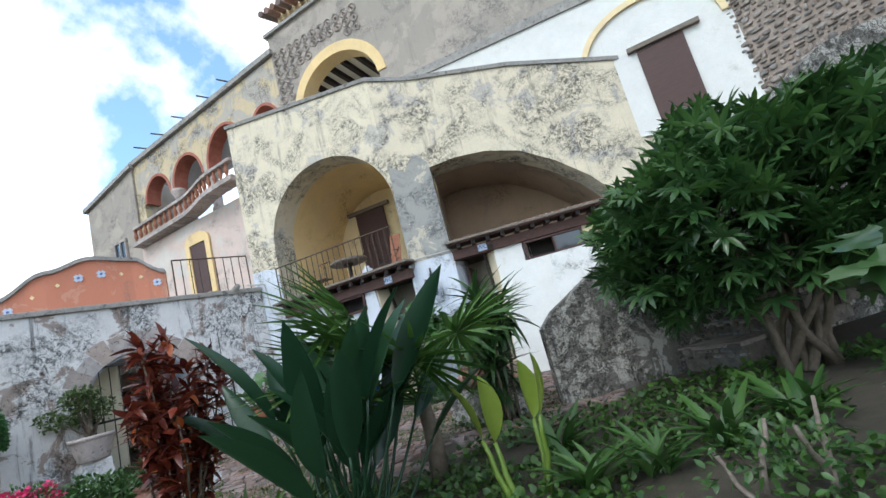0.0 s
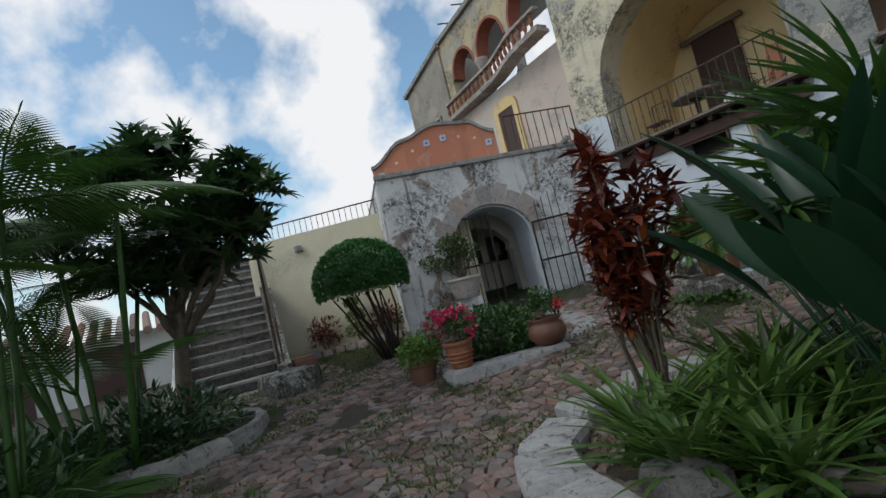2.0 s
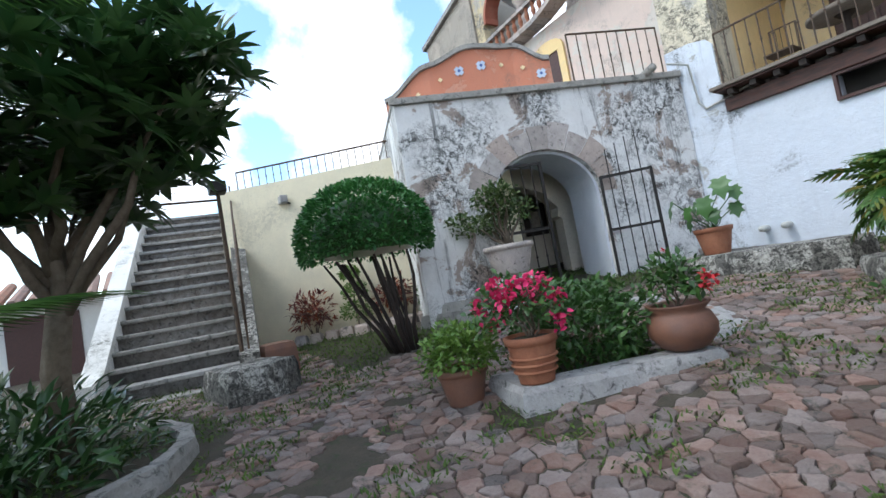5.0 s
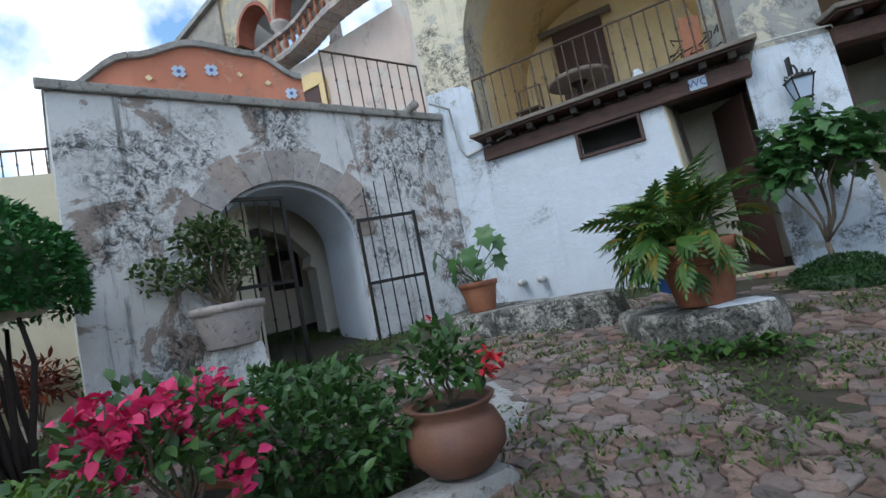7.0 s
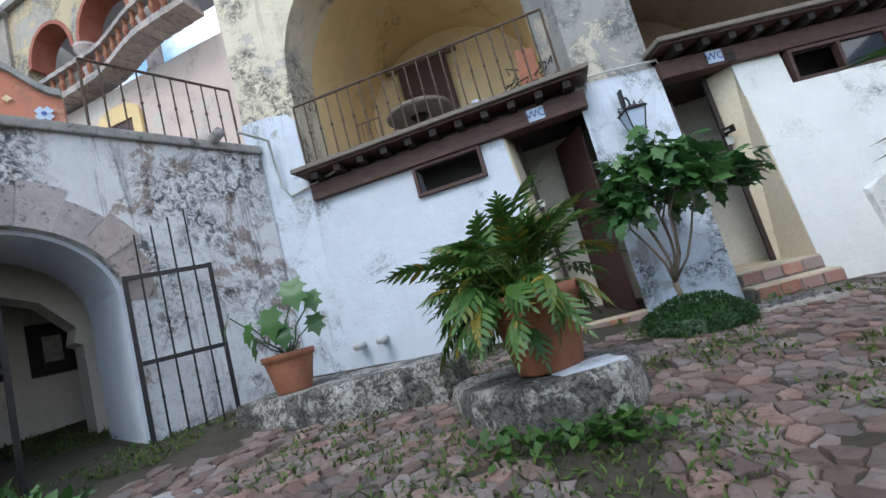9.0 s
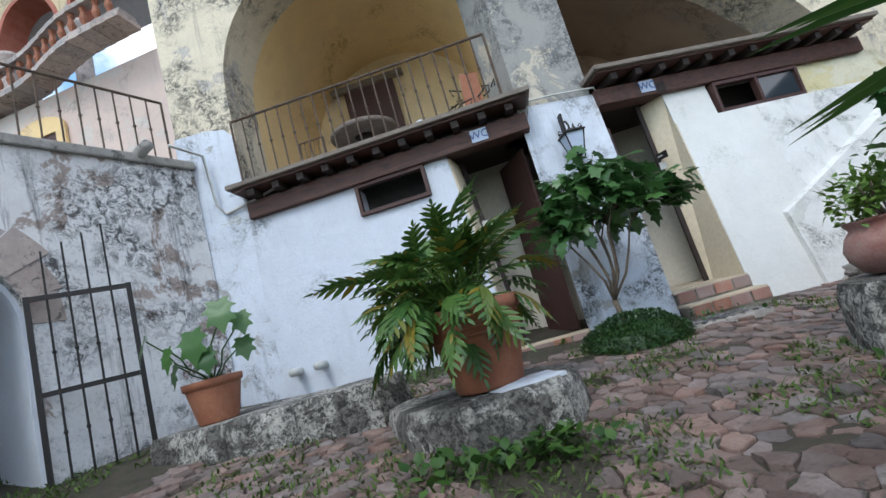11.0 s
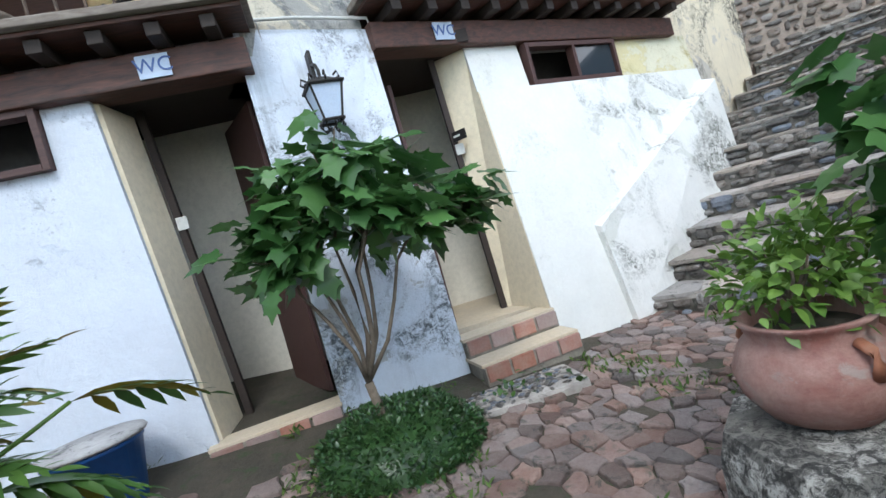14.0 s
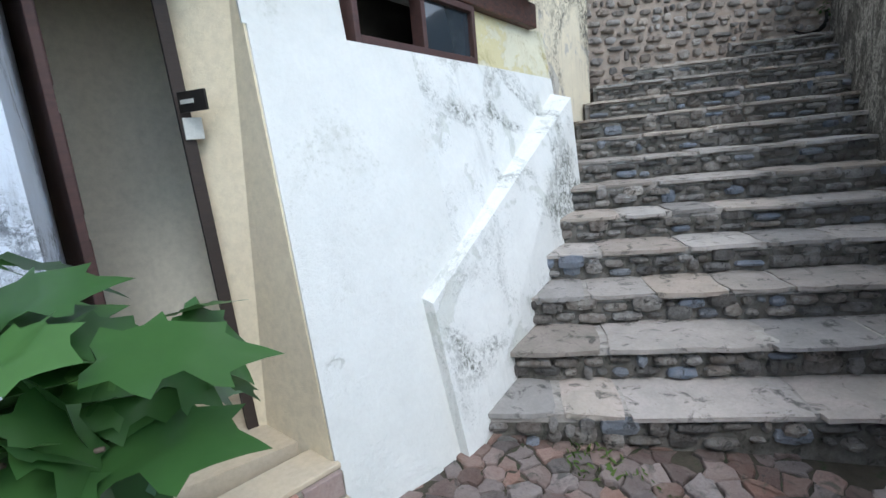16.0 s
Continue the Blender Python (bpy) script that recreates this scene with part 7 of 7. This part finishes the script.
def build_cover():
    ms = []
    while len(ms) < 9500:
        x, y = R_.uniform(2.6, 11.5), R_.uniform(-8.4, -2.6)
        if not in_bed(x, y):
            continue
        if y < -8.0 + 0.0 * x + 0.6 * noise.noise((x, 0, 3)):
            continue
        if noise.noise((x * 0.8, y * 0.8, 1)) < -0.25:
            continue
        ms.append(aim(Vector((x, y, ground_z(x, y) + R_.uniform(0.03, 0.16))), rdir(0.6), R_.uniform(0.05, 0.11), R_.uniform(-0.5, 0.5)))
    o = leaves("ground_cover", leaf(3, 0.8, 0.1, 0.15), ms, "leaf_cover")
    tagged(o, "low round-leaved ground cover over the flower bed", "ground cover", kind="stuff")
    ms = []
    while len(ms) < 44000:
        x, y = R_.uniform(-7, 6), R_.uniform(-11, 0.2)
        k = noise.noise((x * 0.9 + 3, y * 0.9, 2)) + 0.35 * noise.noise((x * 3.1, y * 3.1, 5))
        extra = 0.5 if (-7 < x < -3.6 and y < -5.5) or (0.2 < x < 2.6 and -3.9 < y < -2.7) else 0
        if k + extra < 0.08 or R_.random() > 0.9:
            continue
        ms.append(aim(Vector((x, y, ground_z(x, y) + 0.012)), rdir(0.8), R_.uniform(0.03, 0.08), R_.uniform(-0.5, 0.5)))
    o = leaves("grass_tufts", leaf(3, 0.3, 0.15, 0.2), ms, "moss")
    tagged(o, "short grass and weeds between the paving stones", "grass", kind="stuff")
    for x, y, n, s_ in ((1.75, -3.1, 130, 0.09), (1.3, -3.25, 80, 0.08), (4.35, -2.6, 120, 0.08), (4.9, -3.0, 70, 0.09), (3.6, -0.35, 40, 0.06)):
        t = thing("weed_patch", "patch of round-leaved weeds beside the pedestal", "weeds", (x, y, ground_z(x, y)), group="weed patches")
        leaves("foliage", leaf(3, 0.8, 0.1, 0.15), [aim(Vector((R_.gauss(0, .22), R_.gauss(0, .12), R_.uniform(0.02, 0.13))), rdir(0.6), s_ * R_.uniform(0.6, 1.2), 0) for i in range(n)], "leaf_cover", t)


build_cover()
r_ = rough_block("garden_rock", "rounded brown field stone in the bed", "rock", [(3.55, -7.85), (3.95, -8.0), (4.2, -7.8), (4.05, -7.6), (3.65, -7.6)], -0.55, -0.2, "rubble", wob=0.06)
bk = thing("loose_brick", "loose red brick lying in the ground cover", "brick", (5.0, -7.15, ground_z(5, -7.15) + 0.02), 25)
bm = bmesh.new()
box(bm, -0.2, -0.06, 0, 0.2, 0.06, 0.09, 0.008)
part("brick", bm, "red_brick", bk)
lg = thing("dry_log", "grey weathered log lying in the bed", "log", (4.6, -7.6, ground_z(4.6, -7.6)), 20)
bm = bmesh.new()
pipe(bm, [(-0.5, 0.35, 0.08), (0, 0.3, 0.09), (0.5, 0.36, 0.1), (0.95, 0.4, 0.12)], [0.07, 0.08, 0.075, 0.06], 9)
part("log", bm, "grey_wood", lg, "", True)


# ---------------------------------------------------------------- trees on the other side
def build_tree_bed():
    t = thing("loquat_tree", "dark-leaved loquat tree with whorled leaves", "tree", (-2.9, -10.2, -0.05))
    bm = bmesh.new()
    pipe(bm, [(0, 0, 0), (0.1, 0, 0.9), (0.0, 0.1, 1.7), (0.1, 0.1, 2.3)], [0.15, 0.12, 0.1, 0.07])
    part("trunk", bm, "bark", t, "", True)
    tips = [(0.9, 1.2, 3.3), (0.3, 1.3, 3.9), (-0.8, 1.0, 3.8), (-1.4, 0, 3.3), (-0.6, -1.2, 3.3), (0.9, -0.6, 3.8), (1.0, 0.4, 3.1), (0.2, 0.2, 4.4), (0.2, 1.0, 2.8), (-0.6, 0.3, 2.7), (0.3, -0.4, 2.6)]
    stems("limb", [(0.02, 0.05, 1.3 + 0.1 * i % 0.8) for i in range(len(tips))], tips, 0.06, 0.015, "bark", t, 0.12)
    whorl = join([turned(leaf(4, 0.3, 0.12, 0.3), pose(0, 0, 0, 25, 0, 45 * i)) for i in range(8)])
    ms = []
    for q_ in tips:
        for k in range(60):
            d = rdir(0.2)
            ms.append(aim(Vector(q_) + Vector((d.x * 0.75, d.y * 0.75, d.z * 0.5)) * R_.random() ** 0.5, Vector((0, 1, 0)) + rdir(0) * 0.9, R_.uniform(0.22, 0.36), R_.uniform(-0.5, 0.5)))
    leaves("foliage", whorl, ms, "leaf_dark", t)
    p = thing("areca_palm", "feathery areca palm clump with arching fronds", "palm", (-1.75, -11.1, -0.2))
    fr = pinnate(30, 0.02, 0.62, 0.40, 62, 0.18, 0.045, 0.05)
    ms, b, e = [], [], []
    for i in range(9):
        q_ = Vector((R_.uniform(-.4, .4), R_.uniform(-.5, .3), 0))
        top = q_ * 2.6 + Vector((0, 0, R_.uniform(1.0, 3.5)))
        b.append(q_)
        e.append(top)
        for k in range(6):
            a = R_.uniform(0, 2 * math.pi)
            ms.append(aim(top, (math.cos(a), math.sin(a), R_.uniform(0.35, 1.6)), R_.uniform(1.3, 2.0), R_.uniform(-0.4, 0.4)))
    stems("cane", b, e, 0.045, 0.03, "leaf_palm", p, 0.04)
    leaves("foliage", fr, ms, "leaf_palm", p)
    p2 = thing("areca_palm", "small areca palm with low arching fronds in shade", "palm", (-0.5, -11.9, -0.25))
    ms = [aim(Vector((R_.uniform(-.2, .2), R_.uniform(-.2, .2), 0.1)), (math.cos(a), math.sin(a), R_.uniform(0.3, 1.8)), R_.uniform(1.1, 1.8), 0) for a in [R_.uniform(0, 6.3) for i in range(14)]]
    tall = [(R_.uniform(-.5, .4), R_.uniform(-.6, .3), R_.uniform(2.3, 3.6)) for i in range(5)]
    stems("cane", [(q_[0] * 0.4, q_[1] * 0.4, 0) for q_ in tall], tall, 0.045, 0.03, "leaf_palm", p2, 0.04)
    ms += [aim(Vector(q_), (math.cos(a), math.sin(a), R_.uniform(0.3, 1.5)), R_.uniform(1.4, 2.0), R_.uniform(-0.4, 0.4)) for q_ in tall for a in [R_.uniform(0, 6.3) for i in range(6)]]
    leaves("foliage", fr, ms, "leaf_palm", p2)
    u = thing("bed_undergrowth", "dark leafy undergrowth in the tree bed", "undergrowth", (-2.6, -10.7, -0.2))
    leaves("foliage", L_LANCE, crown(0, 0, 0.25, 1.5, 1.2, 0.7, 1700, 0.2, 0.9, 0.3, 0.6, -0.2), "leaf_dark", u)
    u2 = thing("bed_undergrowth", "dark leafy undergrowth under the palms", "undergrowth", (-1.5, -12.3, -0.25))
    leaves("foliage", L_LANCE, crown(0, 0, 0.25, 1.7, 1.2, 0.75, 1800, 0.22, 0.9, 0.3, 0.6, -0.2), "leaf_dark", u2)
    # overhanging fronds at the path
    h = thing("low_house", "white single-storey house with clay tiled eave", "house", (-12, -14.5, 0))
    bm = bmesh.new()
    box(bm, -0.3, -7, -0.2, 0.3, 5, 2.2)
    part("wall", bm, "white_wall", h)
    for i in range(34):
        bm = bmesh.new()
        tube(bm, (0.9, -6.6 + 0.35 * i, 2.15), (-1.2, -6.6 + 0.35 * i, 2.8), 0.13, 0.11, 7)
        part("roof_tile", bm, "roof_tile", h)
    for i in range(4):
        bm = bmesh.new()
        box(bm, 0.28, -5.6 + 2.6 * i, 0.2, 0.34, -4.2 + 2.6 * i, 1.9)
        part("door", bm, "door_wood", h)
    # small plants along the garden wall
    for x, y, s_, mat, lab in ((-6.6, -6.75, 0.42, "leaf_croton", "small dark red shrub by the garden wall"), (-5.6, -5.45, 0.36, "leaf_croton", "small dark red shrub by the garden wall"), (-5.0, -4.75, 0.45, "leaf_mid", "leafy green plant by the garden wall")):
        t = thing("wall_shrub", lab, "shrub", (x, y, ground_z(x, y)))
        stems("stem", [(0, 0, 0)] * 5, [(R_.uniform(-.2, .2), R_.uniform(-.2, .2), 0.45) for i in range(5)], 0.015, 0.006, "bark", t)
        leaves("foliage", L_LANCE, crown(0, 0, 0.55, s_, s_, s_, 420, 0.15, 0.9, 0.3), mat, t)
    t = thing("spiral_topiary", "small clipped shrub in stacked balls", "shrub", (-6.05, -6.05, ground_z(-6, -6)))
    stems("stem", [(0, 0, 0)], [(0, 0, 1.2)], 0.03, 0.015, "bark", t)
    for z, r in ((0.4, 0.3), (0.8, 0.24), (1.15, 0.18)):
        leaves("foliage", L_OVAL, crown(0.08 * math.sin(z * 9), 0, z, r, r, r * 0.75, 420, 0.07, 0.4, 0.1), "leaf_light", t)
    for i in range(9):
        x, y = -6.7 + 0.2 * i, -7.0 + 0.24 * i
        b2 = rough_block("border_stone", "pale rounded stone edging the wall bed", "stone", [(x - .16, y - .1), (x + .05, y - .15), (x + .17, y + .03), (x, y + .14), (x - .15, y + .08)], ground_z(x, y) - 0.1, ground_z(x, y) + 0.17, "pink_stone", wob=0.05)
        b2["group"] = "wall border stones"


build_tree_bed()


# ---------------------------------------------------------------- smooth path strip and pebble patch
def build_strip():
    vs, fs = [], []
    line = [(-1.6, -3.4, 0.5), (-0.6, -3.85, 0.42), (0.0, -4.25, 0.36), (0.12, -4.75, 0.3), (0.05, -5.2, 0.26)]
    for x, y, w in line:
        for k in (-1, -0.35, 0.35, 1):
            px, py = x + 0.75 * w * k, y + 0.55 * w * k + 0.03 * noise.noise((x * 3, k * 3, 1))
            vs.append((px, py, ground_z(px, py) + 0.03 - (0.05 if abs(k) == 1 else 0)))
    for i in range(len(line) - 1):
        for k in range(3):
            a = 4 * i + k
            fs.append((a, a + 1, a + 5, a + 4))
    tagged(raw("path_strip", vs, fs, "kerb", smooth=True), "worn smooth concrete path strip before the gate", "path", kind="structure")
    rnd = random.Random(31)
    t = thing("pebble_patch", "patch of pale and dark pebbles set in mortar", "pebbles", (3.75, -0.28, ground_z(3.75, -0.28)), kind="structure")
    bm = bmesh.new()
    box(bm, -0.46, -0.22, -0.1, 0.46, 0.24, 0.035, 0.03)
    part("mortar_bed", bm, "lime_joint", t)
    for i in range(150):
        x, y = rnd.uniform(-0.42, 0.42), rnd.uniform(-0.19, 0.2)
        bm = bmesh.new()
        r = rnd.uniform(0.018, 0.034)
        bmesh.ops.create_icosphere(bm, subdivisions=1, radius=r, matrix=pose(x, y, 0.034, 0, 0, rnd.uniform(0, 180)) @ Matrix.Diagonal((1.5, 0.8, 0.6, 1)))
        part("pebble", bm, "riser_rubble" if i % 3 else "blue_rubble", t, "", True)


build_strip()


# ---------------------------------------------------------------- paving stones
def build_paving():
    rnd = random.Random(77)
    seeds, grid = [], {}
    tries = 0
    while tries < 90000:
        tries += 1
        x, y = rnd.uniform(-6.4, 7.1), rnd.uniform(-11.2, 0.8)
        r = 0.070 + 0.055 * (0.5 + 0.5 * noise.noise((x * 0.7, y * 0.7, 4))) + rnd.uniform(-0.02, 0.045)
        k = (int(math.floor(x / 0.2)), int(math.floor(y / 0.2)))
        close = [s for a in (-1, 0, 1) for c in (-1, 0, 1) for s in grid.get((k[0] + a, k[1] + c), ())]
        if all((s[0] - x) ** 2 / 1.5 + (s[1] - y) ** 2 > r * r for s in close):
            grid.setdefault(k, []).append((x, y))
            seeds.append((x, y))

    def cell(p):
        k = (int(math.floor(p[0] / 0.2)), int(math.floor(p[1] / 0.2)))
        loop = [(p[0] - 0.22, p[1] - 0.17), (p[0] + 0.22, p[1] - 0.17), (p[0] + 0.22, p[1] + 0.17), (p[0] - 0.22, p[1] + 0.17)]
        for a in (-2, -1, 0, 1, 2):
            for c in (-2, -1, 0, 1, 2):
                for s in grid.get((k[0] + a, k[1] + c), ()):
                    if s == p:
                        continue
                    nx, ny = s[0] - p[0], s[1] - p[1]
                    lim = (nx * nx + ny * ny) / 2
                    out = []
                    for u, v in zip(loop, loop[1:] + loop[:1]):
                        du = (u[0] - p[0]) * nx + (u[1] - p[1]) * ny - lim
                        dv = (v[0] - p[0]) * nx + (v[1] - p[1]) * ny - lim
                        if du <= 0:
                            out.append(u)
                        if (du < 0) != (dv < 0) and du != dv:
                            t = du / (du - dv)
                            out.append((u[0] + (v[0] - u[0]) * t, u[1] + (v[1] - u[1]) * t))
                    loop = out
                    if len(loop) < 3:
                        return loop
        return loop

    near, far = [], []
    for p in seeds:
        x, y = p
        if not (-6.2 < x < 6.9 and -11.0 < y < 0.62):
            continue
        if y > -0.75 and x < 0.6 or y > -0.36 and 0.6 <= x < 1.2 or y > -0.42 and 1.2 < x < 2.5 or y > -0.12 and 2.5 <= x < 4.5 or (x < -2.2 and y > -4.6) or in_bed(x - 0.12, y) or (x < -3.4 and y > -7.2):
            continue
        if (x + 2.6) ** 2 + (y + 10.6) ** 2 < 3.0 or (-1.0 < x < 0.1 and -6.6 < y < -5.2) or (3.3 < x < 4.2 and -0.5 < y):
            continue
        if noise.noise((x * 0.8, y * 0.8, 9)) > 0.42 or noise.noise((x * 2.5, y * 2.5, 3)) > 0.5:
            continue
        loop = cell(p)
        if len(loop) < 3:
            continue
        (near if (1.9 < x < 4.6 and -3.6 < y < -0.3) and len(near) < 300 else far).append((p, loop))

    def stone(p, loop, vs, fs, origin=(0, 0, 0)):
        k = len(vs)
        h = rnd.uniform(-0.010, 0.020)
        tx, ty = rnd.uniform(-0.1, 0.1), rnd.uniform(-0.1, 0.1)
        fine = []
        for a, b in zip(loop, loop[1:] + loop[:1]):
            fine += [a, ((a[0] + b[0]) / 2 + rnd.uniform(-.022, .022), (a[1] + b[1]) / 2 + rnd.uniform(-.022, .022))]
        g = rnd.uniform(-0.05, 0.02)
        for sc, dz in ((0.98 + g, -0.03), (0.95 + g, 0.010), (0.86 + g, 0.017)):
            for x, y in fine:
                X, Y = p[0] + (x - p[0]) * sc, p[1] + (y - p[1]) * sc
                vs.append((X - origin[0], Y - origin[1], ground_z(X, Y) + dz + h + tx * (X - p[0]) + ty * (Y - p[1]) - origin[2]))
        n = len(fine)
        for l in range(2):
            for i in range(n):
                j = (i + 1) % n
                fs.append((k + l * n + i, k + l * n + j, k + (l + 1) * n + j, k + (l + 1) * n + i))
        fs.append(tuple(k + 2 * n + i for i in range(n)))

    pav = thing("courtyard_paving", "irregular red brown stone paving with grassy joints", "paving", kind="structure")
    for p, loop in near:
        vs, fs = [], []
        stone(p, loop, vs, fs)
        raw("paving_stone", vs, fs, "cobble", pav)
    vs, fs = [], []
    for p, loop in far:
        stone(p, loop, vs, fs)
    tagged(raw("outer_paving_stones", vs, fs, "cobble", pav), kind="stuff")


build_paving()
